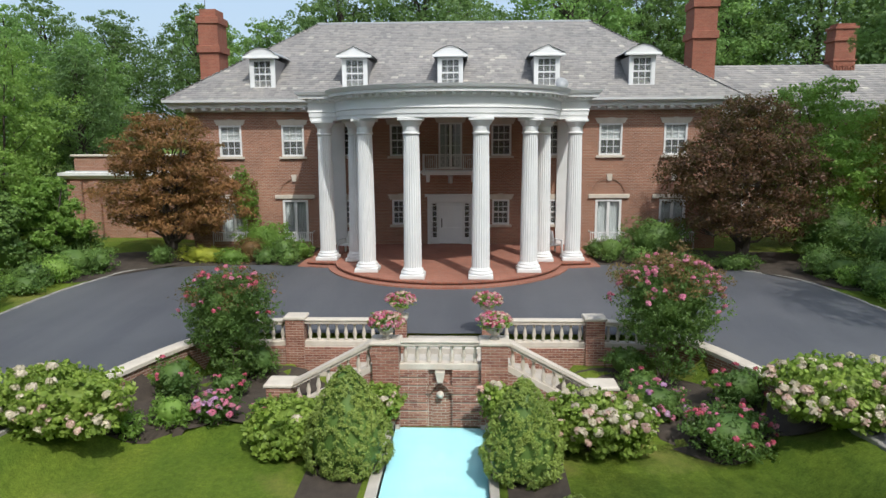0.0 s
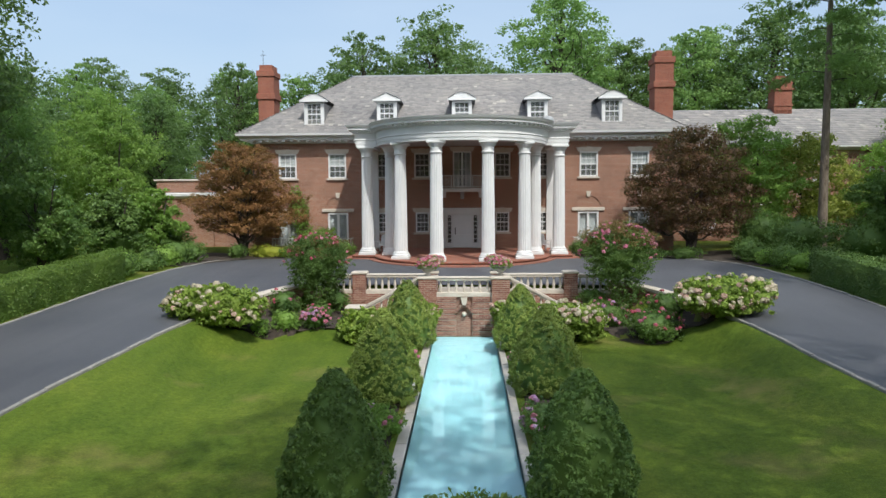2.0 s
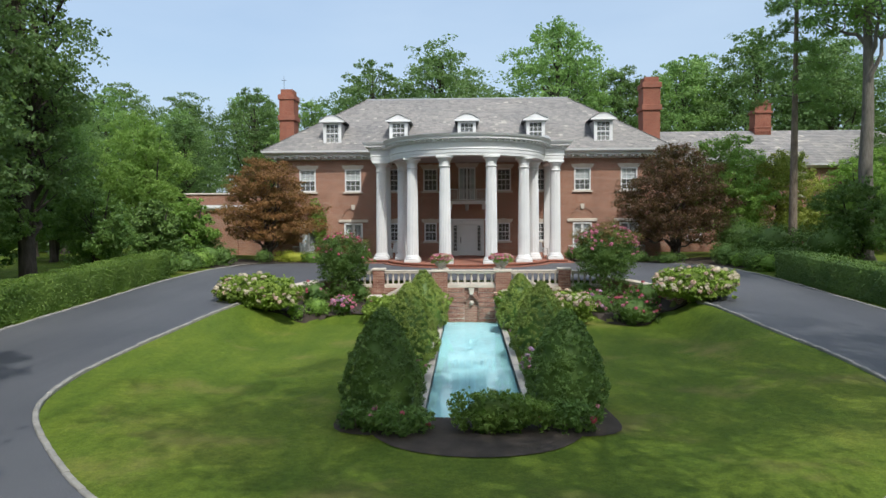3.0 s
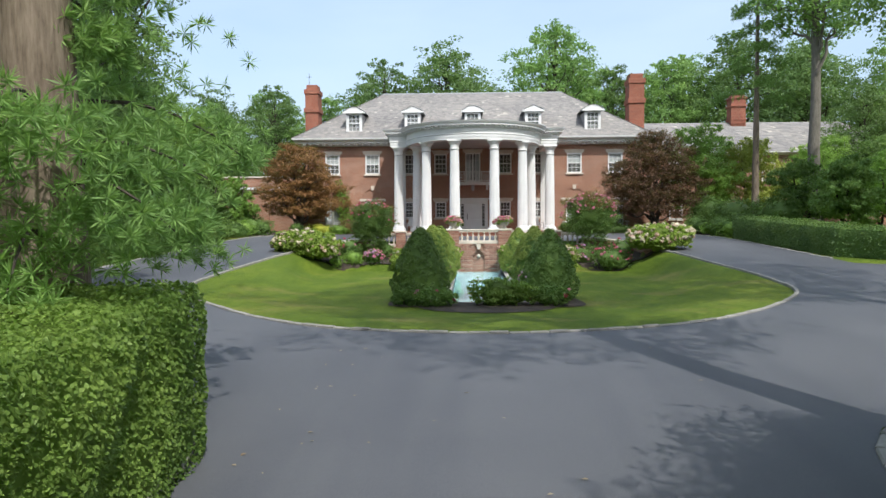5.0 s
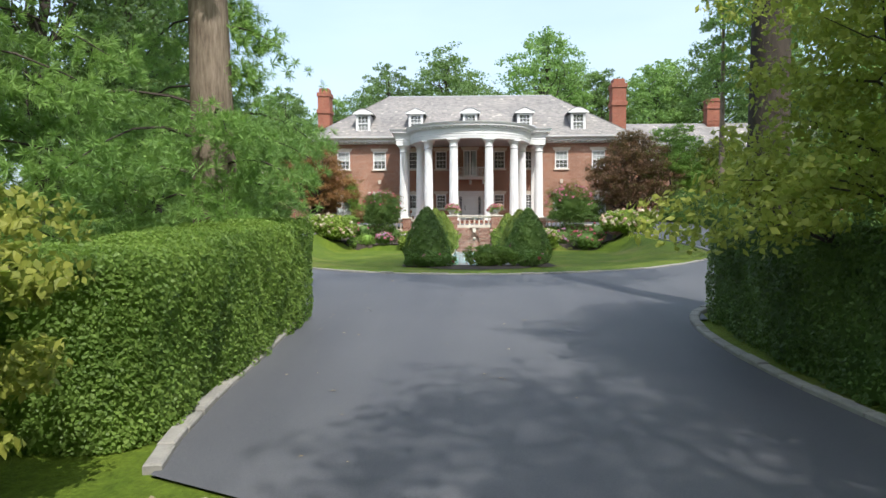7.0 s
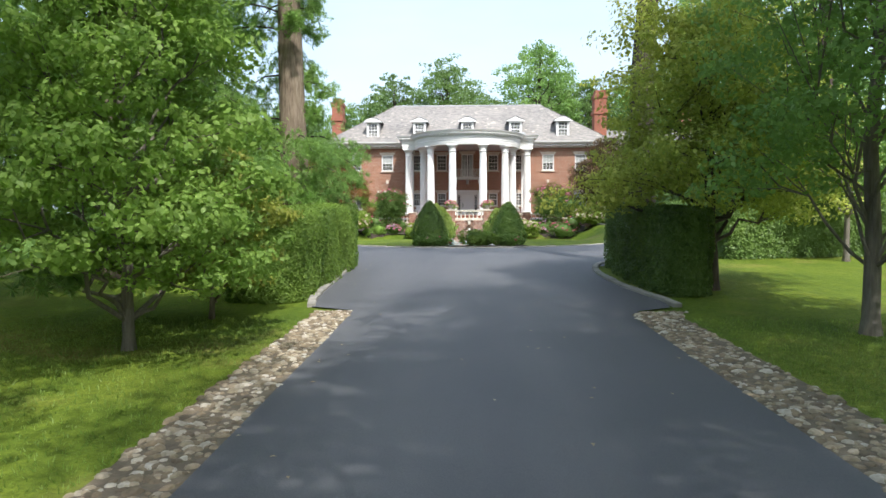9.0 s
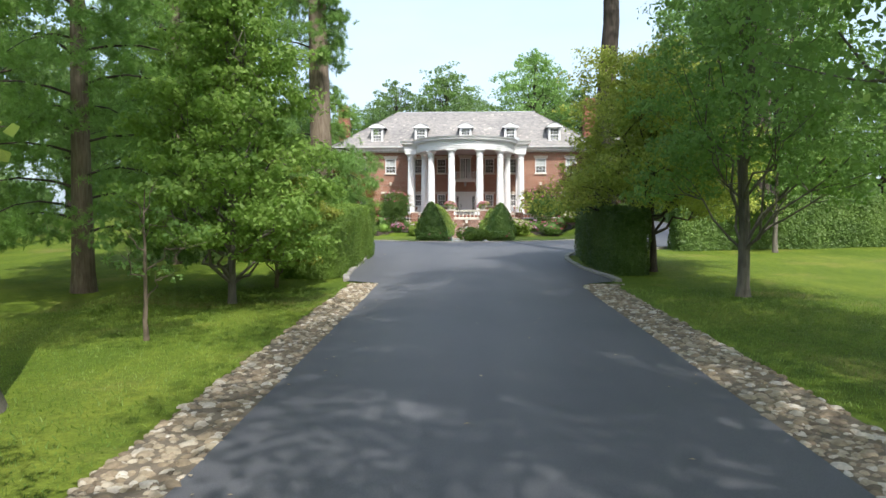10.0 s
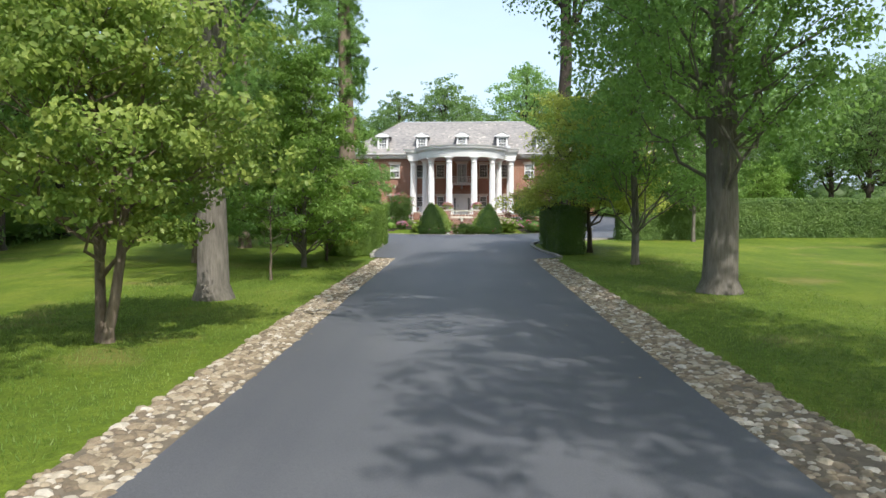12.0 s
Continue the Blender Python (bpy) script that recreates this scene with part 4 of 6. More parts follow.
def chimney(x, y, z0, z1, w, d, parent, label):
    ch = MB()
    k = z1 - z0
    ch.box(x - w / 2, x + w / 2, y - d / 2, y + d / 2, z0, z0 + 0.62 * k)
    ch.box(x - w / 2 - 0.05, x + w / 2 + 0.05, y - d / 2 - 0.05, y + d / 2 + 0.05, z0 + 0.62 * k, z0 + 0.64 * k, 0.01)
    ch.box(x - w / 2 + 0.02, x + w / 2 - 0.02, y - d / 2 + 0.02, y + d / 2 - 0.02, z0 + 0.64 * k, z0 + 0.94 * k)
    ch.box(x - w / 2 - 0.08, x + w / 2 + 0.08, y - d / 2 - 0.08, y + d / 2 + 0.08, z0 + 0.82 * k, z0 + 0.85 * k, 0.02)
    ch.box(x - w / 2 - 0.06, x + w / 2 + 0.06, y - d / 2 - 0.06, y + d / 2 + 0.06, z0 + 0.94 * k, z0 + 0.97 * k, 0.02)
    ch.box(x - w / 2 + 0.12, x + w / 2 - 0.12, y - d / 2 + 0.12, y + d / 2 - 0.12, z0 + 0.97 * k, z1)
    for i in range(4):
        xx = x - w / 2 + w * (i + 0.5) / 4
        arc = [(xx - 0.1, z0 + 0.3 * k), (xx - 0.07, z0 + 0.3 * k)] + [(xx - 0.07 * math.cos(a), z0 + 0.56 * k + 0.07 * math.sin(a)) for a in np.linspace(0, math.pi, 6)] + [(xx + 0.07, z0 + 0.3 * k), (xx + 0.1, z0 + 0.3 * k)]
        arc += [(xx + 0.1 * math.cos(a), z0 + 0.56 * k + 0.12 * math.sin(a)) for a in np.linspace(0, math.pi, 6)]
        ch.prism(arc[::-1], y - d / 2 - 0.06, y - d / 2 - 0.004)
    return part("chimney", ch, BRICK_CHIMNEY, parent, label)


chimney(-13.75, 6.0, -0.9, 12.3, 1.15, 1.5, house, "tall red brick chimney with arched panels")
chimney(13.85, 6.0, -0.9, 12.9, 1.3, 1.5, house, "tall red brick chimney with arched panels")
part("antenna", MB().tube([(-14.1, 6, 12.3), (-14.1, 6, 13.4)], [0.02, 0.015], 5).tube([(-14.3, 6, 13.1), (-13.9, 6, 13.1)], [0.015, 0.015], 4), DARK, house)

# ---- portico ----
PC, PR = -4.15, 4.26                                    # centre and radius of the column ring


def column(x, y, square=False):
    col = new("column")
    col.parent = house
    col.location = (x, y, FLOOR_Z)
    part("plinth", MB().box(-0.47, 0.47, -0.47, 0.47, 0, 0.16, 0.02).lathe(0, 0, [(0.46, 0.16), (0.47, 0.22), (0.44, 0.27), (0.4, 0.29), (0.41, 0.33), (0.38, 0.37)], 28), WHITE, col)
    H = 6.05
    z0, z1 = 0.37, H - 0.62
    prof = [(0.36, z0)] + [(0.345 - 0.055 * (k / 10) ** 1.6, z0 + 0.06 + (z1 - z0 - 0.1) * k / 10) for k in range(11)] + [(0.29, z1)]
    part("shaft", MB().lathe(0, 0, prof, 44, 22, 0.022, 1, 11), WHITE, col, "fluted white shaft")
    part("capital", MB().lathe(0, 0, [(0.28, z1), (0.34, z1 + 0.03), (0.34, z1 + 0.07), (0.3, z1 + 0.1), (0.31, z1 + 0.3), (0.36, z1 + 0.36), (0.42, z1 + 0.48), (0.43, z1 + 0.5)], 28).box(-0.47, 0.47, -0.47, 0.47, z1 + 0.5, H - 0.004, 0.02), WHITE, col)
    return col


for s in (-1, 1):
    column(0.05 + s * 5.38, -4.3)
    column(0.05 + s * 4.03, -4.5)
    for a in (17.8, 49.5):
        column(0.05 + s * PR * math.sin(radians(a)), PC - PR * math.cos(radians(a)))
    part("pilaster", MB().box(s * 5.55 - 0.33, s * 5.55 + 0.33, -0.16, -0.004, FLOOR_Z, 5.88, 0.02), WHITE, house)

arc = [(PR * math.sin(radians(a)), PC - PR * math.cos(radians(a))) for a in np.linspace(-83, 83, 61)]
path = [(-5.5, 0.0), (-5.5, PC + 0.05), (-4.5, PC + 0.05)] + arc + [(4.5, PC + 0.05), (5.5, PC + 0.05), (5.5, 0.0)]
Z = 5.88
ent = [(-0.4, Z), (0.4, Z), (0.4, Z + 0.14), (0.43, Z + 0.15), (0.43, Z + 0.32), (0.47, Z + 0.36), (0.45, Z + 0.4), (0.45, Z + 0.72), (0.52, Z + 0.76), (0.54, Z + 0.86), (0.78, Z + 0.9), (0.78, Z + 1.0), (0.86, Z + 1.06), (0.92, Z + 1.17), (-0.4, Z + 1.2)]
part("entablature", MB().sweep(path, ent), WHITE, house, "white curved entablature")
poly = [(-5.4, 0.1), (-5.4, PC)] + arc + [(5.4, PC), (5.4, 0.1)]
n = len(poly)
lid = MB()
lid.add([(x, y, Z + 1.17) for x, y in poly] + [(x, y, Z + 1.1) for x, y in poly], [tuple(range(n)), tuple(range(2 * n - 1, n - 1, -1))])
lid.add([(x * 0.99, y * 0.99, Z + 0.3) for x, y in poly] + [(x * 0.99, y * 0.99, Z + 0.34) for x, y in poly], [tuple(range(n))[::-1], tuple(range(n, 2 * n))])
part("portico_roof", lid, LEAD, house, "flat grey portico roof")
den = MB().box(-0.075, 0.075, -0.2, 0, -0.1, 0, 0.01).mesh("dentil", WHITE)
for a in np.linspace(-80, 80, 39):
    q = PR + 0.5
    part("dentil", den, WHITE, house, m=pose(q * math.sin(radians(a)), PC - q * math.cos(radians(a)), Z + 0.885, 0, 0, a))
for s in (-1, 1):
    for i in range(4):
        part("dentil", den, WHITE, house, m=pose(s * (4.75 + 0.36 * i), PC + 0.05 - 0.5, Z + 0.885))
    for i in range(11):
        part("dentil", den, WHITE, house, m=pose(s * 6.0, PC + 0.3 + 0.36 * i, Z + 0.885, 0, 0, s * 90))

# porch floor and step, brick paved
def porch_poly(r, hw, yb):
    b = [(r * math.sin(radians(a)), PC - r * math.cos(radians(a))) for a in np.linspace(-86, 86, 49)]
    return [(-hw, 0.0), (-hw, yb)] + [q for q in b if abs(q[0]) < hw and q[1] < yb] + [(hw, yb), (hw, 0.0)]


def slab(mb, poly, z0, z1):
    n = len(poly)
    mb.add([(x, y, z0) for x, y in poly] + [(x, y, z1) for x, y in poly], [tuple(range(n))[::-1], tuple(range(n, 2 * n))] + [(i, (i + 1) % n, n + (i + 1) % n, n + i) for i in range(n)])
    return mb


porch = empty("porch", "red brick paved porch with a curved step", "porch", kind="structure")
part("porch_floor", slab(MB(), porch_poly(4.86, 6.15, -4.85), -0.9, FLOOR_Z), BRICK_FLOOR, porch)
part("step", slab(MB(), porch_poly(5.28, 6.5, -5.2), -0.9, FLOOR_Z - 0.13), BRICK_FLOOR, porch)
edge = [q for q in porch_poly(4.86, 6.15, -4.85)[1:-1]]
nose = MB().box(-0.1, 0.1, -0.035, 0.035, -0.055, 0.012, 0.006).mesh("edge_brick", BRICK_FLOOR)
e = np.array(edge)
sl = np.concatenate([[0], np.cumsum(np.hypot(*np.diff(e, axis=0).T))])
for k in range(int(sl[-1] / 0.08)):
    t = (k + 0.5) * 0.08
    x, y = np.interp(t, sl, e[:, 0]), np.interp(t, sl, e[:, 1])
    x2, y2 = np.interp(t + 0.05, sl, e[:, 0]), np.interp(t + 0.05, sl, e[:, 1])
    part("edge_brick", nose, BRICK_FLOOR, porch, m=pose(x, y, FLOOR_Z, 0, 0, math.degrees(math.atan2(y2 - y, x2 - x)) + 90))

# wings of the house
wing = empty("house_wing", "low brick side wing with a white cornice", "house")
part("wall", MB().box(-21, -13.12, 2.5, 9, -0.9, 3.0), BRICK, wing)
part("cornice", MB().sweep([(-21, 9), (-21, 2.5), (-13.12, 2.5)], [(0, 3.0), (0.1, 3.0), (0.3, 3.2), (0.3, 3.35), (0, 3.4)]), WHITE, wing)
part("roof", MB().box(-21, -13.12, 2.5, 9, 3.36, 3.44), LEAD, wing)
part("parapet", MB().box(-20.6, -13.12, 2.7, 3.0, 3.44, 4.2), BRICK, wing)
part("parapet_coping", MB().box(-20.75, -13.12, 2.6, 3.1, 4.2, 4.32, 0.03), LIMESTONE, wing)
for x in (-20.4, -19.4, -17.0):
    part("brick_pier", MB().box(x - 0.3, x + 0.3, 2.3, 2.498, -0.9, 2.9, 0.01), BRICK, wing)
wing = empty("house_wing", "long brick service wing with a grey slate roof", "house")
part("wall", MB().box(13.15, 38, 8.0, 16.0, -0.9, 6.4), BRICK, wing)
wr = part("roof", MB().add([(13.2, 7.4, 6.5), (38.6, 7.4, 6.5), (38.6, 16.6, 6.5), (13.2, 16.6, 6.5), (13.2, 12, 9.6), (34, 12, 9.6)], [(0, 1, 5, 4), (1, 2, 5), (2, 3, 4, 5), (3, 2, 1, 0), (0, 4, 3)]), SLATE, wing)
tagged(part("slate", slates("slates", (13.2, 7.4, 6.5), (38.6, 7.4, 6.5), (34, 12, 9.6), (13.2, 12, 9.6), 0.3, 0.3, 0.5), SLATE, wr), kind="stuff")
part("cornice", MB().sweep([(13.2, 8), (38, 8), (38, 16)], [(0.001, 6.2), (0.15, 6.2), (0.6, 6.4), (0.6, 6.5), (0, 6.5)]), WHITE, wing)
for x in (18, 22, 26, 30, 34):
    for z in (0.6, 4.0):
        window(wing, x, z, z + 1.6, 1.1, 3, 4, y=7.96)
chimney(24.7, 12.0, 6.0, 12.1, 1.35, 1.2, wing, "red brick chimney with arched panels")

# ---- garden walls, stairs, balustrades ----
garden = empty("garden_wall", "brick terrace wall with limestone balustrades and twin stairs", "garden wall")


def baluster_mesh(h):
    return MB().lathe(0, 0, [(0.055, 0), (0.055, 0.04 * h / 0.45), (0.035, 0.07 * h / 0.45), (0.062, 0.15 * h / 0.45), (0.06, 0.2 * h / 0.45), (0.032, 0.34 * h / 0.45), (0.03, 0.38 * h / 0.45), (0.05, 0.41 * h / 0.45), (0.05, h)], 10).mesh("baluster", LIMESTONE, True)


def balustrade(x0, x1, y, z_base, z_top, n, y1=None):
    """Base rail, balusters and top rail from x0 to x1; the line may lean to y1."""
    y1 = y if y1 is None else y1
    ln = math.hypot(x1 - x0, y1 - y)
    rot = math.degrees(math.atan2(y1 - y, x1 - x0))
    b = new("balustrade")
    b.parent = garden
    b.matrix_basis = pose(x0, y, 0, 0, 0, rot)
    part("base_rail", MB().box(0, ln, -0.13, 0.13, z_base, z_base + 0.17, 0.02), LIMESTONE, b)
    part("top_rail", MB().box(0, ln, -0.12, 0.12, z_top - 0.15, z_top - 0.06, 0.02).box(0, ln, -0.15, 0.15, z_top - 0.06, z_top, 0.02), LIMESTONE, b)
    me = baluster_mesh(z_top - 0.15 - z_base - 0.17)
    for i in range(n):
        part("baluster", me, LIMESTONE, b, m=pose(ln * (i + 0.5) / n, 0, z_base + 0.17))
    return b


def pier(x0, x1, y0, y1, z0, z1, mat=None):
    p = new("pier")
    p.parent = garden
    sh = part("brick_shaft", MB().box(x0, x1, y0, y1, z0, z1 - 0.1), mat or BRICK_GARDEN, p)
    part("mortar_face", MB().box(x0 + 0.004, x1 - 0.004, y0 - 0.006, y0 - 0.002, z0, z1 - 0.1), MORTAR, p)
    brick_face(p, x0, x1, y0 - 0.006, max(z0, -1.95), z1 - 0.1)
    part("pier_cap", MB().box(x0 - 0.05, x1 + 0.05, y0 - 0.05, y1 + 0.05, z1 - 0.1, z1, 0.025), LIMESTONE, p)
    return p


BRICKS = {}


def brick_face(owner, x0, x1, y, z0, z1, depth=0.03):
    """Running-bond bricks laid on a wall face that looks along -y; mortar shows between them."""
    n = max(1, round((z1 - z0) / 0.075))
    ch = (z1 - z0) / n
    for k in range(n):
        x = x0 - (0.1125 if k % 2 else 0.0)
        while x < x1 - 0.02:
            a, b = max(x, x0) + 0.005, min(x + 0.225, x1) - 0.006
            x += 0.225
            if b - a < 0.03:
                continue
            key = (round(b - a, 2), round(ch, 3))
            if key not in BRICKS:
                BRICKS[key] = MB().box(-key[0] / 2, key[0] / 2, -0.012, 0.02, -ch / 2 + 0.0075, ch / 2 - 0.0075, 0.004).mesh("brick", BRICK_PIECE)
            part("brick", BRICKS[key], BRICK_PIECE, owner, m=pose((a + b) / 2, y + rng.uniform(-0.002, 0.002), z0 + ch * (k + 0.5)))


for s in (-1, 1):
    c = GX
    xin = c + s * 1.02                       # inner face of the front piers
    xa, xb = sorted((xin, xin + s * 0.66))
    pier(xa, xb, -17.75, -17.15, -2.2, 0.2)
    xa, xb = sorted((c + s * 1.1, c + s * 1.42))
    pier(xa, xb, -14.85, -14.45, -1.8, 0.06)
    xa, xb = sorted((c + s * 4.06, c + s * 4.6))
    pier(xa, xb, -14.95, -14.45, -1.9, 0.06)
    xa, xb = sorted((c + s * 1.42, c + s * 4.06))
    bw = part("brick_wall", MB().box(xa, xb, -14.9, -14.55, -1.9, -0.85), MORTAR, garden)
    brick_face(bw, xa, xb, -14.9, -1.6, -0.85)
    balustrade(xa, xb, -14.72, -0.85, -0.04, 10)
    xa, xb = sorted((c + s * 4.6, c + s * 6.2))
    if s > 0:
        balustrade(xa, xb, -14.72, -0.85, -0.06, 6, -14.95)
    else:
        balustrade(xa, xb, -14.95, -0.85, -0.06, 6, -14.72)
    part("brick_wall", MB().box(xa, xb, -15.05, -14.6, -1.9, -0.85), BRICK_GARDEN, garden)
    # sloping stair parapet
    xo = xin + s * 0.66
    xe = c + s * 3.75
    sl = MB()
    za, zb = 0.17, -0.93
    for (o0, o1, hw) in ((-0.09, 0.0, 0.15), (-0.17, -0.09, 0.11), (-0.78, -0.62, 0.13)):
        v = []
        for xx, zz in ((xo, za), (xe, zb)):
            v += [(xx, -17.45 - hw, zz + o0), (xx, -17.45 + hw, zz + o0), (xx, -17.45 + hw, zz + o1), (xx, -17.45 - hw, zz + o1)]
        f = [(0, 1, 2, 3), (7, 6, 5, 4), (0, 4, 5, 1), (1, 5, 6, 2), (2, 6, 7, 3), (3, 7, 4, 0)]
        sl.add(v, f if s > 0 else [q[::-1] for q in f])
    st = part("stair_rail", sl, LIMESTONE, garden, "sloping limestone stair parapet")
    me = baluster_mesh(0.46)
    for i in range(8):
        t = (i + 0.5) / 8
        part("baluster", me, LIMESTONE, st, m=pose(xo + (xe - xo) * t, -17.45, za + (zb - za) * t - 0.63))
    v = [(xo, -17.58, -2.0), (xe, -17.58, -2.0), (xe, -17.58, zb - 0.78), (xo, -17.58, za - 0.78)]
    v += [(x, -17.32, z) for x, _, z in v]
    f = [(0, 1, 2, 3), (7, 6, 5, 4), (0, 4, 5, 1), (1, 5, 6, 2), (2, 6, 7, 3), (3, 7, 4, 0)]
    part("brick_wall", MB().add(v, f if s > 0 else [q[::-1] for q in f]), BRICK_GARDEN, garden)
    xa, xb = sorted((xe, xe + s * 0.62))
    pier(xa, xb, -17.75, -17.15, -2.0, -0.92)
    for i in range(5):
        xa, xb = sorted((xo - s * 0.1 + (xe - xo) * i / 5, xo - s * 0.1 + (xe - xo) * (i + 1) / 5 + s * 0.03))
        part("stair_step", MB().box(xa, xb, -17.3, -14.91, -2.0, -0.97 - 0.165 * (i + 1), 0.015), COPING, garden)
    # curved retaining wall with a stone coping that falls with the drive
    pts = [p for p in ISLAND_S if s * p[0] > 5.9 and p[1] > -20.3]
    pts = sorted(pts, key=lambda p: -p[1] + 0.3 * abs(p[0]))
    for nm, mat, prof in (("brick_wall", BRICK_GARDEN, [(-0.14, -1.9, 0), (0.16, -1.9, 0), (0.16, 0.1, 1), (-0.14, 0.1, 1)]), ("wall_coping", LIMESTONE, [(-0.2, 0.1, 1), (0.22, 0.1, 1), (0.22, 0.2, 1), (0.17, 0.23, 1), (-0.15, 0.23, 1), (-0.2, 0.2, 1)])):
        V, F, m = [], [], len(prof)
        for i, p in enumerate(pts):
            a, b = pts[max(0, i - 1)], pts[min(len(pts) - 1, i + 1)]
            d = Vector((b[0] - a[0], b[1] - a[1])).normalized()
            o = Vector((d.y, -d.x)) * s
            bz = float(base_z(p[1]))
            V += [(p[0] + o.x * r, p[1] + o.y * r, z + (bz if k else 0)) for r, z, k in prof]
        for i in range(len(pts) - 1):
            for k in range(m):
                q = (i * m + k, i * m + (k + 1) % m, (i + 1) * m + (k + 1) % m, (i + 1) * m + k)
                F.append(q if s > 0 else q[::-1])
        F += [tuple(range(m)), tuple((len(pts) - 1) * m + k for k in range(m))[::-1]]
        part(nm, MB().add(V, F), mat, garden)

x0, x1 = GX - 1.02, GX + 1.02
part("landing", MB().box(x0 - 0.3, x1 + 0.3, -17.32, -15.1, -1.9, -0.97, 0.01), COPING, garden)
part("stair_step", MB().box(x0 - 0.05, x1 + 0.05, -15.1, -14.75, -1.9, -0.8, 0.015), COPING, garden)
part("stair_step", MB().box(x0 - 0.05, x1 + 0.05, -14.75, -14.4, -1.9, -0.63, 0.015), COPING, garden)
balustrade(x0, x1, -17.45, -0.58, 0.17, 7)
# fountain wall: banded brick courses, niche, keystone, spout
for k in range(7):
    z = -2.1 + 0.22 * k
    for xa, xb in ((x0, GX - 0.3), (GX + 0.3, x1)):
        bb = part("brick_band", MB().box(xa, xb, -17.58, -17.3, z + 0.012, z + 0.208), MORTAR, garden)
        brick_face(bb, xa, xb, -17.58, z + 0.015, z + 0.205)
part("brick_wall", MB().box(x0, x1, -17.46, -17.28, -2.2, -0.58), BRICK_GARDEN, garden, "recessed brick backing")
ar = MB()
for i in range(13):
    t0, t1 = math.pi * (i + 0.06) / 13, math.pi * (i + 0.94) / 13
    zc = -1.16
    ar.prism([(GX + q * math.cos(t), zc + q * math.sin(t)) for q, t in ((0.22, t0), (0.34, t0), (0.34, t1), (0.22, t1))][::-1], -17.66, -17.4)
part("niche_arch", ar, BRICK_GARDEN, garden, "ring of arch bricks")
part("niche_lining", MB().prism([(GX - 0.21, -2.15), (GX + 0.21, -2.15)] + [(GX + 0.21 * math.cos(a), -1.16 + 0.21 * math.sin(a)) for a in np.linspace(0, math.pi, 12)], -17.5, -17.462), BRICK_GARDEN, garden)
part("keystone", MB().prism([(GX - 0.07, -0.86), (GX + 0.07, -0.86), (GX + 0.12, -0.6), (GX - 0.12, -0.6)], -17.72, -17.4), LIMESTONE, garden)
part("spout", MB().lathe(0, 0, [(0.02, 0.0), (0.07, 0.02), (0.12, 0.08), (0.13, 0.14), (0.11, 0.2)], 14), LIMESTONE, garden, "carved limestone spout", True, m=pose(GX, -17.68, -1.22, -90, 0, 0) @ Matrix.Scale(0.75, 4))

# ---- pool ----
POOL = plain_mat("pool paint", (0.36, 0.67, 0.73), (0.46, 0.76, 0.81), 0.8, 0.35, 0.05, fine=4.0)
WT = Nodes("pool water")
WT.bsdf.inputs["Transmission Weight"].default_value = 1.0
WT.bsdf.inputs["IOR"].default_value = 1.33
WT.bump(WT.noise(3.0, WT.coords(), 3.0), 0.12, 0.02)
WATER = WT.done((0.9, 0.98, 1.0), 0.02)
pool = empty("pool", "long narrow basin with pale turquoise paint and shallow water", "pool", kind="structure")
pw, pn, ps = 1.13, -17.64, -31.9
end = [(GX + pw * math.cos(a), ps + 0.9 * math.sin(a)) for a in np.linspace(math.pi, 2 * math.pi, 17)]
outline = [(GX - pw, pn)] + end + [(GX + pw, pn)]
part("basin", slab(MB(), outline, -2.55, -2.12), POOL, pool, "pale turquoise painted floor")
wall = MB().sweep(outline[::-1], [(0.0, -2.3), (-0.02, -2.3), (-0.02, -1.9), (0.0, -1.9)])
part("basin_wall", wall, POOL, pool)
n = len(outline)
w_ob = part("water", MB().add([(x, y, -2.04) for x, y in outline], [tuple(range(n))]), WATER, pool, "clear shallow water")
w_ob.visible_shadow = False
for s in (-1, 1):
    y = pn
    while y > ps + 0.1:
        ln = rng.uniform(0.85, 1.15)
        xa, xb = sorted((GX + s * pw, GX + s * (pw + 0.3)))
        part("coping_stone", MB().box(xa, xb, max(y - ln + 0.012, ps), y, -2.2, -1.87 + rng.uniform(-0.008, 0.008), 0.02), COPING, pool)
        y -= ln
for i in range(12):
    a0, a1 = math.pi * (1 + (i + 0.03) / 12), math.pi * (1 + (i + 0.97) / 12)
    q = [(GX + r * math.cos(a), ps + (r - pw + 0.9) * math.sin(a)) for r, a in ((pw, a0), (pw + 0.3, a0), (pw + 0.3, a1), (pw, a1))]
    part("coping_stone", slab(MB(), q, -2.2, -1.87 + rng.uniform(-0.008, 0.008)), COPING, pool)

# ---- stone gutters along the entrance drive ----


def stone_shape(r, seg=7):
    v, f = [], []
    ph = r.uniform(0, 6, 3)
    rings = [(1.0, -0.2), (0.98, 0.1), (0.72, 0.42), (0.3, 0.56)]
    for q, z in rings:
        for i in range(seg):
            a = 2 * math.pi * i / seg
            k = q * (1 + 0.16 * math.sin(2 * a + ph[0]) + 0.1 * math.sin(3 * a + ph[1]))
            v.append((0.5 * k * math.cos(a), 0.38 * k * math.sin(a), z * 0.42))
    for k in range(3):
        for i in range(seg):
            j = (i + 1) % seg
            f.append((k * seg + i, k * seg + j, (k + 1) * seg + j, (k + 1) * seg + i))
    return v, f, tuple(3 * seg + i for i in range(seg))


sr = np.random.default_rng(21)
shapes = [stone_shape(sr) for _ in range(6)]
stone_meshes = []
for v, f, cap in shapes:
    m_ = MB().add(v, f + [cap])
    stone_meshes.append(m_.mesh("stone", STONE))
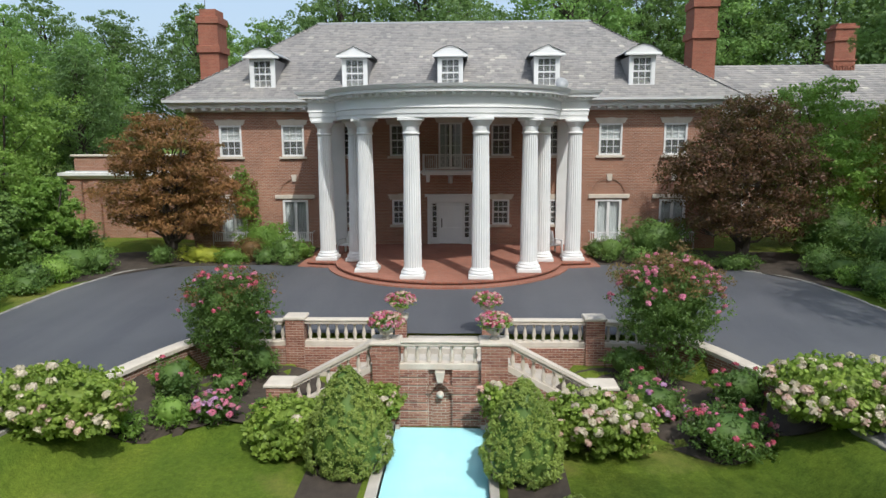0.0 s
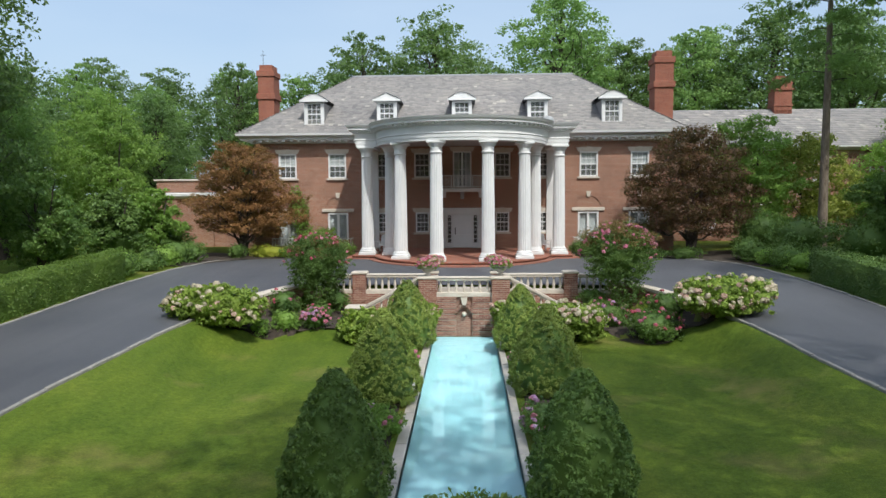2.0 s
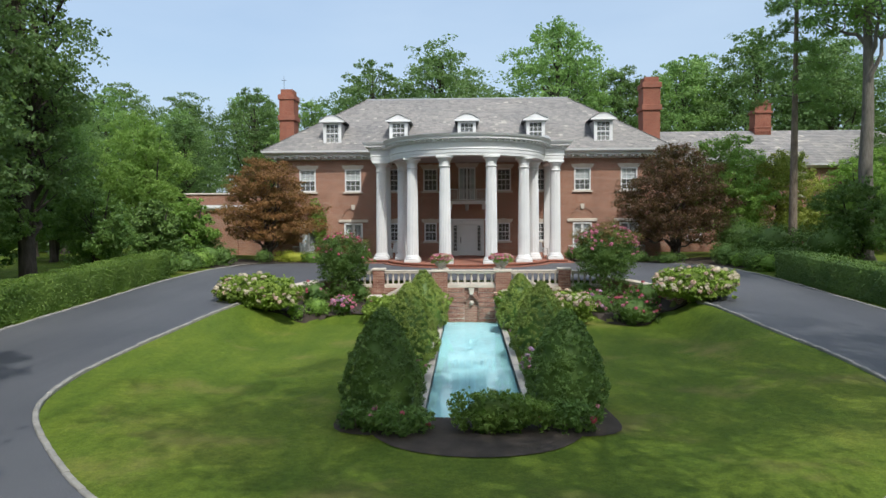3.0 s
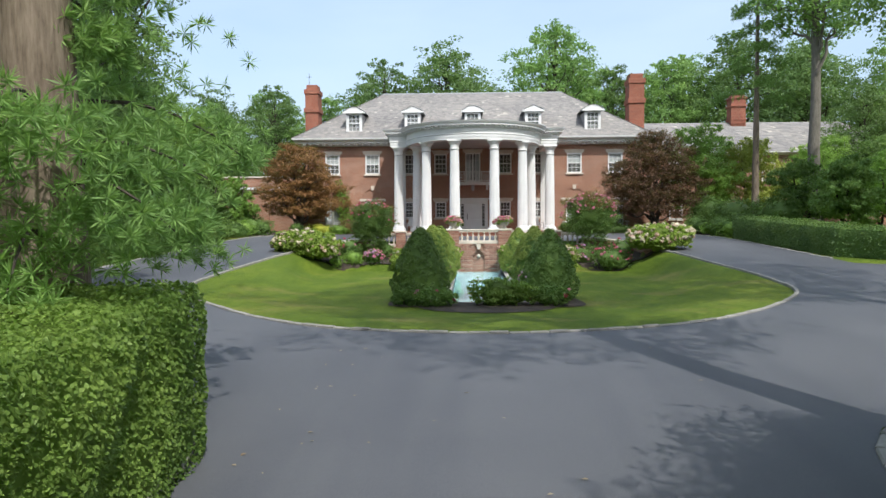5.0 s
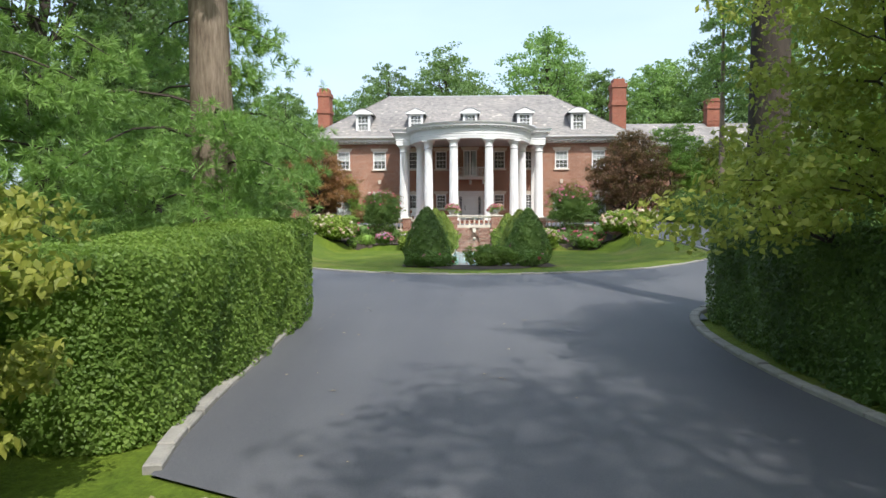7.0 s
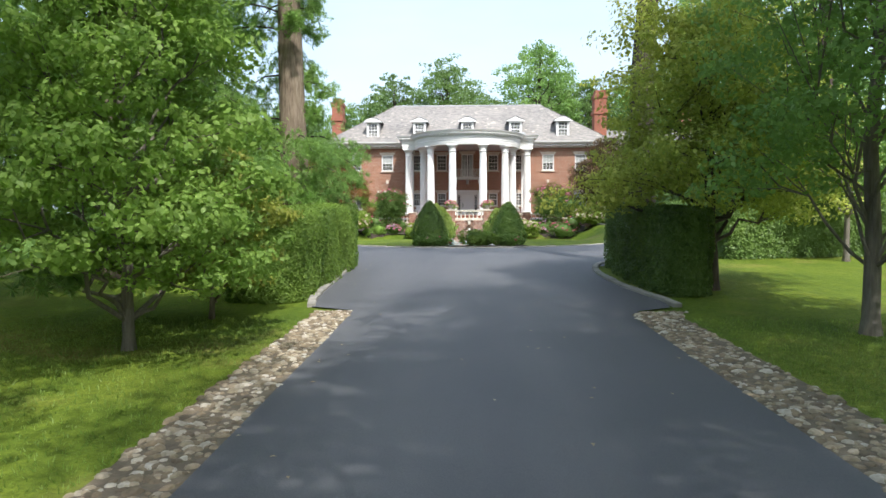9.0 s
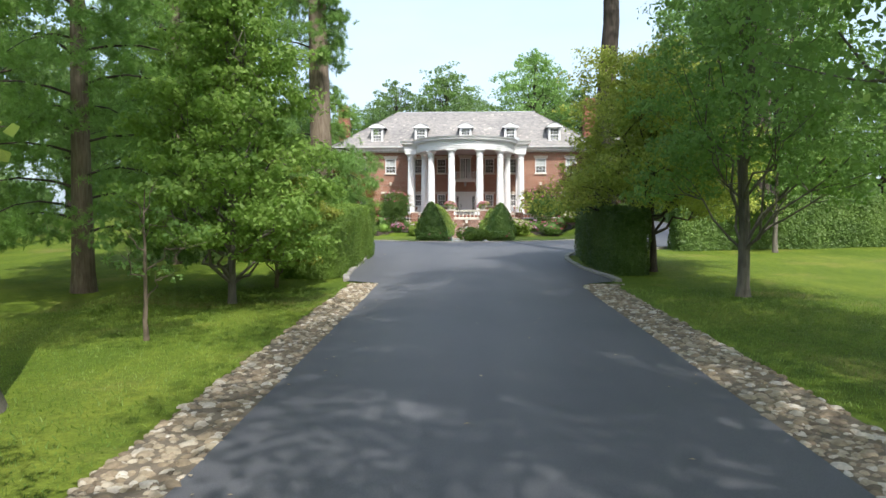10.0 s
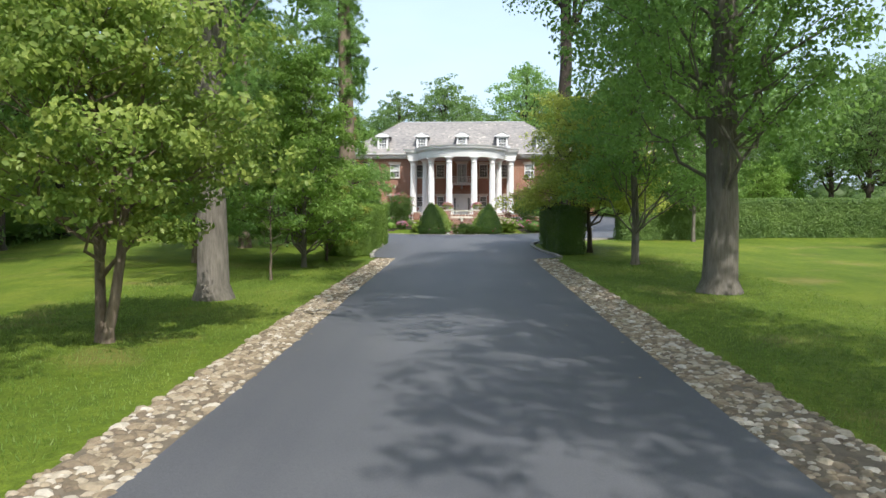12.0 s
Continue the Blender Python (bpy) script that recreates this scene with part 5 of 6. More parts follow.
for s, lab in ((-1, "gutter of loose river stones beside the drive"), (1, "gutter of loose river stones beside the drive")):
    owner = empty("stone_gutter", lab, "stones", kind="structure")
    yy = np.linspace(-110, -53.3, 120)
    e0 = np.interp(yy, ROAD_Y, L_EDGE if s < 0 else R_EDGE)
    strip = np.stack([e0 - s * 0.06, e0 + s * (0.72 if s < 0 else 0.88)], 0)
    Y2 = np.stack([yy, yy], 0)
    sheet_ob = sheet("gutter_bed", strip if s < 0 else strip[::-1], Y2, base_z(Y2) + 0.02, GRAVEL)
    sheet_ob.parent = owner
    big = MB()
    count = 0
    for k in range(5200):
        y = -53.3 - 38 * sr.random() ** 1.0
        if k < 300:
            y = sr.uniform(-72.5, -64.5)
        x = float(np.interp(y, ROAD_Y, L_EDGE if s < 0 else R_EDGE)) + s * (0.02 + (0.72 if s < 0 else 0.88) * sr.random())
        size = sr.uniform(0.06, 0.13) if sr.random() < 0.82 else sr.uniform(0.13, 0.22)
        z = float(base_z(y)) + 0.022 - 0.1 * size
        mtx = pose(x, y, z, sr.uniform(-14, 14), sr.uniform(-14, 14), sr.uniform(0, 360)) @ Matrix.Scale(size, 4)
        if k < 300:
            part("stone", stone_meshes[k % 6], STONE, owner, m=mtx)
        else:
            v, f, cap = shapes[k % 6]
            big.add([tuple(mtx @ Vector(p)) for p in v], f + [cap])
    tagged(part("stone", big, STONE, owner, "mixed rounded river stones"), kind="stuff")

# ---- plants ----
def limb_pts(p0, p1, sag=0.0, n=5, wob=0.15, r=rng):
    p0, p1 = np.array(p0, float), np.array(p1, float)
    L = np.linalg.norm(p1 - p0)
    out = []
    for i in range(n + 1):
        t = i / n
        q = p0 + (p1 - p0) * t + np.array([0, 0, sag * math.sin(math.pi * t)]) * L
        if 0 < i < n:
            q = q + r.normal(size=3) * wob * L * 0.12
        out.append(tuple(q))
    return out


def tree(name, label, H, base, R, n, leaf, mat, bark, seed, at, trunk_r=0.2, blobs_n=12, flat=1.0, inner=0.45, group="", lean=(0, 0), ratio=0.6, stems=1, top=None, split=True, spread=0.9, category="tree", limb=0.5):
    """A tree: tapered trunk, limbs and a crown of single leaves set in clumps."""
    r = np.random.default_rng(seed)
    t = empty(name, label, category, group, at=at)
    cr = H - base
    blobs = []
    for i in range(blobs_n):
        h = (i + 0.5) / blobs_n
        prof = math.sin(math.pi * min(1, 0.12 + 0.86 * h)) ** 0.7 if top is None else top(h)
        a = 2.4 * i + r.uniform(-0.5, 0.5)
        d = R * prof * r.uniform(0.35, 0.78)
        br = R * r.uniform(0.32, 0.5) * (0.55 + 0.5 * prof)
        z = base + cr * (0.08 + 0.86 * h)
        blobs.append(((lean[0] * z + d * math.cos(a), lean[1] * z + d * math.sin(a), z), (br, br, br * flat * r.uniform(0.6, 0.9))))
    tops = [(lean[0] * H * 0.9, lean[1] * H * 0.9, H * 0.9)]
    tk = MB()
    for s in range(stems):
        o = np.array([0.0, 0.0]) if stems == 1 else 0.25 * np.array([math.cos(2.2 * s), math.sin(2.2 * s)])
        pts, rad = [], []
        for k in range(9):
            z = H * 0.9 * k / 8
            pts.append((lean[0] * z + o[0] * (0.3 + k * 0.4) + r.normal() * 0.02 * H * 0.15 * (k > 0), lean[1] * z + o[1] * (0.3 + k * 0.4) + r.normal() * 0.02 * H * 0.15 * (k > 0), z - (0.25 if k == 0 else 0)))
            flare = 1.35 if k == 0 else 1.0
            rad.append(trunk_r * flare * (1 - 0.82 * (k / 8) ** 1.1))
        # a wider foot
        foot = (pts[0][0] + (pts[1][0] - pts[0][0]) * 0.12, pts[0][1], pts[0][2] + 0.12 * (pts[1][2] - pts[0][2]) + 0.3)
        tk.tube([pts[0], foot] + pts[1:], [rad[0] * 1.25, trunk_r * 1.04] + rad[1:], 14)
    trunk = part("trunk", tk, bark, t, smooth=True)
    lm = MB()
    for i, (c, q) in enumerate(blobs):
        zs = max(base * 0.75, c[2] - 0.35 * cr * r.uniform(0.4, 0.9))
        zs = min(zs, H * 0.82)
        p0 = (lean[0] * zs, lean[1] * zs, zs)
        rr = trunk_r * (1 - 0.75 * zs / H) * limb
        p = limb_pts(p0, c, 0.05, 5, 0.5, r)
        if split:
            part("limb", MB().tube(p, np.linspace(rr, rr * 0.25, len(p)), 7), bark, t, smooth=True)
        else:
            lm.tube(p, np.linspace(rr, rr * 0.25, len(p)), 5)
        for k in range(3 if split else 0):
            e = np.array(c) + sphere_dirs(1, r)[0] * np.array(q) * 0.8
            part("limb", MB().tube(limb_pts(p[3], e, 0.02, 3, 0.4, r), np.linspace(rr * 0.4, rr * 0.1, 4), 5), bark, t)
    if not split:
        part("limb", lm, bark, t)
    P, D = blob_points(blobs, n, r, inner)
    part("crown", leaves("crown", P, D, leaf, mat, r=r, ratio=ratio, spread=spread), mat, t)
    return t


def bush(name, label, rad, n, leaf, mat, seed, at, blobs=None, category="shrub", core=True, group="", stem=True, ratio=0.6, spread=0.9, inner=0.72):
    r = np.random.default_rng(seed)
    b = empty(name, label, category, group, at=at)
    if blobs is None:
        blobs = [((0, 0, rad[2] * 0.92), rad)]
        for i in range(7):
            a = i * 0.9 + r.uniform(-0.3, 0.3)
            k = r.uniform(0.4, 0.55)
            h = r.uniform(0.45, 1.35)
            w = 0.62 * math.sqrt(max(0.05, 1 - (h - 0.92) ** 2))
            blobs.append(((rad[0] * w * math.cos(a), rad[1] * w * math.sin(a), rad[2] * h), (rad[0] * k, rad[1] * k, rad[2] * k)))
    P, D = blob_points(blobs, n, r, inner, 9)
    keep = P[:, 2] > -0.05
    P, D = P[keep], D[keep]
    part("foliage", leaves("foliage", P, D, leaf, mat, r=r, ratio=ratio, spread=spread), mat, b)
    if core:
        part("inner_growth", core_mesh("inner_growth", blobs[:1], mat, 0.68), mat, b)
    if stem:
        st = MB()
        for i in range(5):
            a = i * 1.3
            st.tube([(0.05 * math.cos(a), 0.05 * math.sin(a), -0.15), (0.3 * rad[0] * math.cos(a), 0.3 * rad[1] * math.sin(a), 0.7 * rad[2])], [0.025, 0.012], 5)
        part("stem", st, BARK, b)
    return b, blobs


FLOWER = {}


def flower_mesh(mat, size, n, petal, seed=3):
    key = (mat.name, size, n)
    if key not in FLOWER:
        r = np.random.default_rng(seed)
        d = sphere_dirs(n, r)
        d[:, 2] = np.abs(d[:, 2]) * 0.9 - 0.15
        FLOWER[key] = leaves("bloom", d * size * r.uniform(0.75, 1.0, n)[:, None], d, petal, mat, r=r, ratio=0.9, spread=0.25)
    return FLOWER[key]


def blooms(owner, blobs, count, meshes, seed, zmin=0.3, front=True):
    """Flower heads on the outside of a bush."""
    r = np.random.default_rng(seed)
    made = 0
    while made < count:
        c, rad = blobs[r.integers(len(blobs))]
        d = sphere_dirs(1, r)[0]
        if d[2] < -0.15 or (front and d[1] > 0.5):
            continue
        p = np.array(c) + d * np.array(rad) * 1.02
        if p[2] < zmin or any((((p - np.array(c2)) / np.array(r2)) ** 2).sum() < 0.8 for c2, r2 in blobs):
            continue
        part("bloom", meshes[made % len(meshes)], None, owner, m=Matrix.Translation(p) @ pose(0, 0, 0, -50 * d[1] * -1, 40 * d[0], r.uniform(0, 360)) @ Matrix.Scale(r.uniform(0.75, 1.25), 4))
        made += 1


def gz(x, y):
    return float(land_z(np.array([x], float), np.array([y], float))[0])


# clipped cone yews along the pool
for i, (x, y, zt, rr) in enumerate([(-1.72, -20.1, 0.4, 0.98), (2.02, -20.4, 0.26, 0.88), (-1.78, -26.1, 0.48, 0.93), (2.3, -25.3, 0.42, 0.98), (-1.86, -31.8, 0.45, 0.92), (2.17, -31.5, 0.38, 0.92)]):
    z0 = gz(x, y) + 0.02
    H = zt - z0
    r = np.random.default_rng(50 + i)
    c = empty("cone_yew", "clipped dark green cone-shaped yew on the pool bed", "shrub", "yews along the pool", at=(x, y, z0))
    m, k = 1000, 20
    h = r.random(m) ** 1.25
    prof = np.interp(h, [0, 0.08, 0.25, 0.5, 0.75, 0.9, 1.0], [0.82, 0.97, 1.0, 0.82, 0.52, 0.26, 0.05])
    a = r.uniform(0, 2 * math.pi, m)
    lump = 1 + 0.07 * np.sin(4 * a + 9 * h + i) * np.cos(12 * h + i) + 0.05 * np.sin(9 * a - 19 * h + 2 * i)
    q = rr * prof * lump * 0.93
    tuft = np.stack([q * np.cos(a), q * np.sin(a), 0.06 + h * H * 0.95], 1)
    out = np.stack([np.cos(a), np.sin(a), np.full(m, 0.55)], 1)
    e = sphere_dirs(m * k, r) + 0.75 * np.repeat(out, k, 0)
    e /= np.linalg.norm(e, axis=1)[:, None]
    P = np.repeat(tuft, k, 0) + e * r.uniform(0.03, 0.085, m * k)[:, None] * r.uniform(0.7, 1.25, m).repeat(k)[:, None]
    P[:, 2] = np.maximum(P[:, 2], 0.02)
    D = e
    # the four nearer the house get the sunlit colour, the last two the shaded
    ym = YEW_SUNLIT if i < 4 else YEW
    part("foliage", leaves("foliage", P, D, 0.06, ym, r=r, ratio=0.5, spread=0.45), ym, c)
    # YEW core: behind sunlit tufts its darker colour paints the shade between them
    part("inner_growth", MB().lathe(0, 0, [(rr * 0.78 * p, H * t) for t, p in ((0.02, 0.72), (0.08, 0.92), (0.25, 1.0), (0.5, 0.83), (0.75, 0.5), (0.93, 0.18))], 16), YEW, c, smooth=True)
    part("trunk", MB().tube([(0, 0, -0.15), (0, 0, 0.4)], [0.07, 0.06], 7), BARK, c)

# hydrangeas
CREAM_HEAD = [flower_mesh(CREAM, 0.105, 60, 0.075), flower_mesh(CREAM, 0.09, 50, 0.07, 4), flower_mesh(BLUSH, 0.1, 55, 0.07, 5)]
for i, (x, y, rad, n, count, lab) in enumerate([
        (-8.3, -19.9, (1.65, 1.1, 0.72), 7500, 66, "large hydrangea bush with cream and blush flower heads"),
        (8.95, -19.7, (1.5, 1.1, 0.68), 6500, 110, "large hydrangea bush with many cream flower heads"),
        (-3.25, -19.3, (1.0, 0.85, 0.6), 4200, 3, "leafy green hydrangea beside the stairs"),
        (3.7, -19.2, (1.3, 0.95, 0.72), 5600, 62, "hydrangea bush with cream flower heads beside the stairs"),
        (-1.28, -18.35, (0.5, 0.4, 0.5), 1500, 6, "small hydrangea against the fountain wall"),
        (1.72, -18.35, (0.55, 0.4, 0.52), 1600, 14, "small hydrangea against the fountain wall")]):
    b, bl = bush("hydrangea", lab, rad, int(1.9 * n), 0.125, HYDRANGEA, 80 + i, (x, y, gz(x, y)), group="hydrangeas", ratio=0.7)
    blooms(b, bl, count, CREAM_HEAD, 90 + i)

# pink and red flowers, roses, small bed shrubs
PINK_HEAD = [flower_mesh(PINK, 0.075, 34, 0.06), flower_mesh(PINK, 0.06, 28, 0.055, 9), flower_mesh(MAUVE, 0.075, 34, 0.06, 6)]
RED_HEAD = [flower_mesh(RED, 0.06, 26, 0.06), flower_mesh(PINK, 0.055, 24, 0.055, 8)]
SMALL = [("bed_shrub", -5.0, -15.8, (0.6, 0.45, 0.5), 1800, CRAPE, 0, None, "dark leafy shrub under the terrace wall"),
         ("bed_shrub", -5.4, -17.0, (0.5, 0.4, 0.4), 1400, CRAPE, 6, RED_HEAD, "dark leafy shrub under the terrace wall"),
         ("bed_shrub", 5.2, -15.8, (0.6, 0.45, 0.5), 1800, CRAPE, 0, None, "dark leafy shrub under the terrace wall"),
         ("bed_shrub", 5.3, -16.9, (0.5, 0.4, 0.45), 1500, CRAPE, 8, RED_HEAD, "dark leafy shrub under the terrace wall"),
         ("phlox", -5.15, -18.6, (0.55, 0.4, 0.42), 1400, CRAPE, 40, PINK_HEAD, "phlox clump with bright pink flowers"),
         ("bed_shrub", -6.2, -18.7, (0.5, 0.45, 0.4), 1700, BRIGHT, 0, None, "low bright green bed shrub"),
         ("bed_shrub", -7.0, -19.2, (0.4, 0.4, 0.34), 1300, BRIGHT, 0, None, "low bright green bed shrub"),
         ("bed_shrub", -6.55, -17.6, (0.6, 0.5, 0.62), 2600, CRAPE, 5, RED_HEAD, "upright green shrub by the brick wall"),
         ("bed_shrub", -4.0, -18.3, (0.4, 0.3, 0.32), 1100, CRAPE, 12, RED_HEAD, "small shrub with dark red flowers"),
         ("rose_bush", 6.6, -19.5, (0.95, 0.75, 0.62), 3800, CRAPE, 36, RED_HEAD, "rose bush with crimson flowers"),
         ("phlox", 5.4, -18.1, (0.75, 0.55, 0.5), 2200, CRAPE, 26, PINK_HEAD, "phlox clump with bright pink flowers"),
         ("bed_shrub", 7.4, -17.9, (0.7, 0.5, 0.55), 2400, CRAPE, 12, RED_HEAD, "green shrub with red flowers by the brick wall"),
         ("phlox", -1.55, -23.2, (0.4, 0.45, 0.36), 1200, BRIGHT, 8, PINK_HEAD, "pink flowering perennial beside the pool"),
         ("bed_shrub", -1.6, -28.6, (0.5, 0.8, 0.34), 2200, BRIGHT, 10, PINK_HEAD, "sprawling perennials beside the pool"),
         ("phlox", 1.95, -22.9, (0.45, 0.5, 0.36), 1300, CRAPE, 10, PINK_HEAD, "pink flowering perennial beside the pool"),
         ("phlox", 1.95, -28.5, (0.5, 0.9, 0.4), 2400, CRAPE, 26, [PINK_HEAD[2], PINK_HEAD[1]], "mauve phlox clump beside the pool"),
         ("bed_shrub", -1.35, -33.2, (0.62, 0.5, 0.32), 2400, CRAPE, 4, RED_HEAD, "sprawling green perennials at the pool's end"),
         ("bed_shrub", 0.62, -33.15, (1.0, 0.42, 0.46), 5200, PRIVET, 0, None, "loose low box hedge at the pool's end"),
         ("bed_shrub", 2.05, -33.0, (0.6, 0.5, 0.34), 2400, CRAPE, 3, RED_HEAD, "sprawling green perennials at the pool's end"),
         ("bed_shrub", -2.2, -32.9, (0.42, 0.42, 0.3), 1600, CRAPE, 0, None, "sprawling green perennials at the pool's end")]
for i, (nm, x, y, rad, n, mat, count, heads, lab) in enumerate(SMALL):
    b, bl = bush(nm, lab, rad, n, 0.1, mat, 120 + i, (x, y, gz(x, y)), core=rad[2] > 0.35, ratio=0.45, inner=0.5)
    if count:
        blooms(b, bl, count, heads, 160 + i, 0.15)

# crape myrtles
for s, x, y, R, H, cnt, lab in ((-1, -5.6, -16.15, 1.3, 3.2, 40, "crape myrtle with dense green leaves and a few red blooms"), (1, 6.15, -16.0, 1.5, 3.45, 90, "crape myrtle with bronze tips and pink blooms")):
    z0 = gz(x, y)
    bl = [((0, 0, H * 0.64), (R * 0.98, R * 0.92, H * 0.35)), ((0.3 * R, -0.2, H * 0.78), (R * 0.5, R * 0.5, H * 0.18)), ((-0.35 * R, -0.1, H * 0.76), (R * 0.48, R * 0.5, H * 0.17)),
          ((0.45 * R, 0, H * 0.5), (R * 0.42, R * 0.5, H * 0.2)), ((-0.4 * R, -0.2, H * 0.5), (R * 0.45, R * 0.5, H * 0.2)), ((0.12 * R, -0.35, H * 0.28), (R * 0.5, R * 0.5, H * 0.24))]
    b, bl = bush("crape_myrtle", lab, (R, R, H * 0.5), 21000, 0.082, CRAPE, 200 + s, (x, y, z0), blobs=bl, core=False, category="tree", inner=0.4, ratio=0.5)
    part("inner_growth", core_mesh("inner_growth", bl[:1], CRAPE, 0.6), CRAPE, b)
    blooms(b, bl, cnt, RED_HEAD if s < 0 else PINK_HEAD[:2] + RED_HEAD[1:], 210 + s, 0.62 * H)
    r = np.random.default_rng(230 + s)
    P, D = blob_points([(c, tuple(1.04 * k for k in q)) for c, q in bl[:3]], 9000 if s > 0 else 3800, r, 0.9)
    k = P[:, 2] > H * 0.72
    part("new_growth", leaves("new_growth", P[k], D[k], 0.09, BRONZE, r=r, ratio=0.4), BRONZE, b, "bronze young shoots")["kind"] = "stuff"

# red maples by the house
for s, x, y, R, H, mat, lab in ((-1, -12.8, -3.4, 3.4, 6.9, MAPLE, "Japanese maple with orange-red leaves beside the house"), (1, 12.9, -3.9, 3.9, 7.4, MAPLE_DARK, "Japanese maple with dark bronze-red leaves beside the house")):
    tree("japanese_maple", lab, H, 0.9, R, 42000, 0.135, mat, BARK_DARK, 300 + s, (x, y, gz(x, y)), trunk_r=0.16, blobs_n=34, flat=0.3, inner=0.3, stems=2, ratio=0.5,
         top=lambda h: (1.0 - 0.62 * max(0, h - 0.35) / 0.65) * (0.8 + 0.2 * min(1, h / 0.2)), spread=0.5)

# foundation planting
for i, (nm, x, y, rad, n, leaf, mat, lab) in enumerate([
        ("weeping_shrub", -8.6, -3.0, (1.25, 1.0, 0.95), 4500, 0.1, BRIGHT, "weeping green shrub under the house wall"),
        ("golden_shrub", -10.9, -4.2, (1.3, 0.6, 0.42), 3600, 0.07, GOLD, "clipped golden-yellow mound of small leaves"),
        ("golden_shrub", -9.6, -4.5, (0.75, 0.55, 0.4), 2200, 0.09, BRIGHT, "loose yellow-green shrub by the drive"),
        ("box_shrub", -12.7, -4.7, (0.55, 0.5, 0.5), 1800, 0.07, YEW, "rounded dark box shrub"),
        ("barberry", -8.9, -4.0, (0.75, 0.6, 0.62), 2400, 0.07, BRONZE, "rounded shrub with small bronze leaves"),
        ("box_shrub", -8.1, -4.6, (0.5, 0.45, 0.42), 1700, 0.07, YEW, "rounded dark box shrub"),
        ("box_shrub", -7.4, -4.0, (0.65, 0.55, 0.62), 2200, 0.07, YEW, "clipped rounded box shrub"),
        ("box_shrub", -7.0, -4.7, (0.5, 0.45, 0.42), 1700, 0.07, YEW, "clipped rounded box shrub"),
        ("box_shrub", -6.7, -3.4, (0.45, 0.45, 0.5), 1500, 0.08, BRIGHT, "leafy green shrub by the column"),
        ("box_shrub", 7.2, -3.9, (0.75, 0.65, 0.66), 2600, 0.07, YEW, "clipped rounded box shrub"),
        ("box_shrub", 6.7, -3.0, (0.5, 0.5, 0.5), 1600, 0.08, CRAPE, "leafy green shrub by the column"),
        ("weeping_shrub", 9.3, -3.4, (1.6, 1.1, 1.1), 5200, 0.1, YEW, "weeping green shrub under the house wall"),
        ("box_shrub", 8.3, -4.5, (0.6, 0.5, 0.45), 1900, 0.08, YEW, "low dark green shrub"),
        ("box_shrub", 10.3, -4.8, (1.0, 0.5, 0.35), 2200, 0.08, YEW, "low dark green shrub"),
        ("box_shrub", 12.0, -5.6, (1.0, 0.5, 0.35), 2200, 0.08, YEW, "low dark green shrub")]):
    bush(nm, lab, rad, n, leaf, mat, 330 + i, (x, y, gz(x, y)), group="foundation shrubs")
b, _ = bush("climbing_vine", "green vine climbing the brick wall", (0.6, 0.25, 1.6), 3200, 0.11, BRIGHT, 350, (-10.25, -0.35, -0.3), blobs=[((0, 0, 2.6), (0.65, 0.22, 1.2)), ((0.25, 0, 1.4), (0.4, 0.2, 1.2)), ((-0.2, 0, 3.4), (0.4, 0.2, 0.6))], category="vine")
r = np.random.default_rng(61)
for i in range(30):
    s = -1 if i < 15 else 1
    y = -6.5 - (i % 15) * 0.95 if s < 0 else -7.0 - (i % 15) * 0.85
    x = s * (float(np.interp(-y, [5.5, 8, 12, 24], [13.6, 14.8, 15.2, 15.5])) + r.uniform(0.3, 1.0))
    rad = (r.uniform(0.6, 1.0), r.uniform(0.5, 0.8), r.uniform(0.4, 0.75))
    if y < -13.5:
        continue
    bush("bank_shrub", "leafy green shrub on the bank by the drive", rad, 2200, 0.09, (YEW, CRAPE, BRIGHT)[i % 3], 400 + i, (x, y, gz(x, y) - 0.05), group="bank shrubs")
for i, (x, y, rad, mat) in enumerate([(-17.5, -8.5, (1.6, 1.4, 1.2), CRAPE), (-16.6, -5.2, (1.5, 1.2, 1.0), YEW), (-19.0, -12, (1.8, 1.6, 1.5), CRAPE), (17.2, -7.5, (1.6, 1.4, 1.2), YEW), (16.5, -4.5, (1.6, 1.3, 1.3), CRAPE), (18.6, -11, (1.7, 1.5, 1.2), YEW)]):
    bush("bank_shrub", "large leafy shrub on the bank by the drive", rad, 4500, 0.13, mat, 440 + i, (x, y, gz(x, y)), group="bank shrubs")


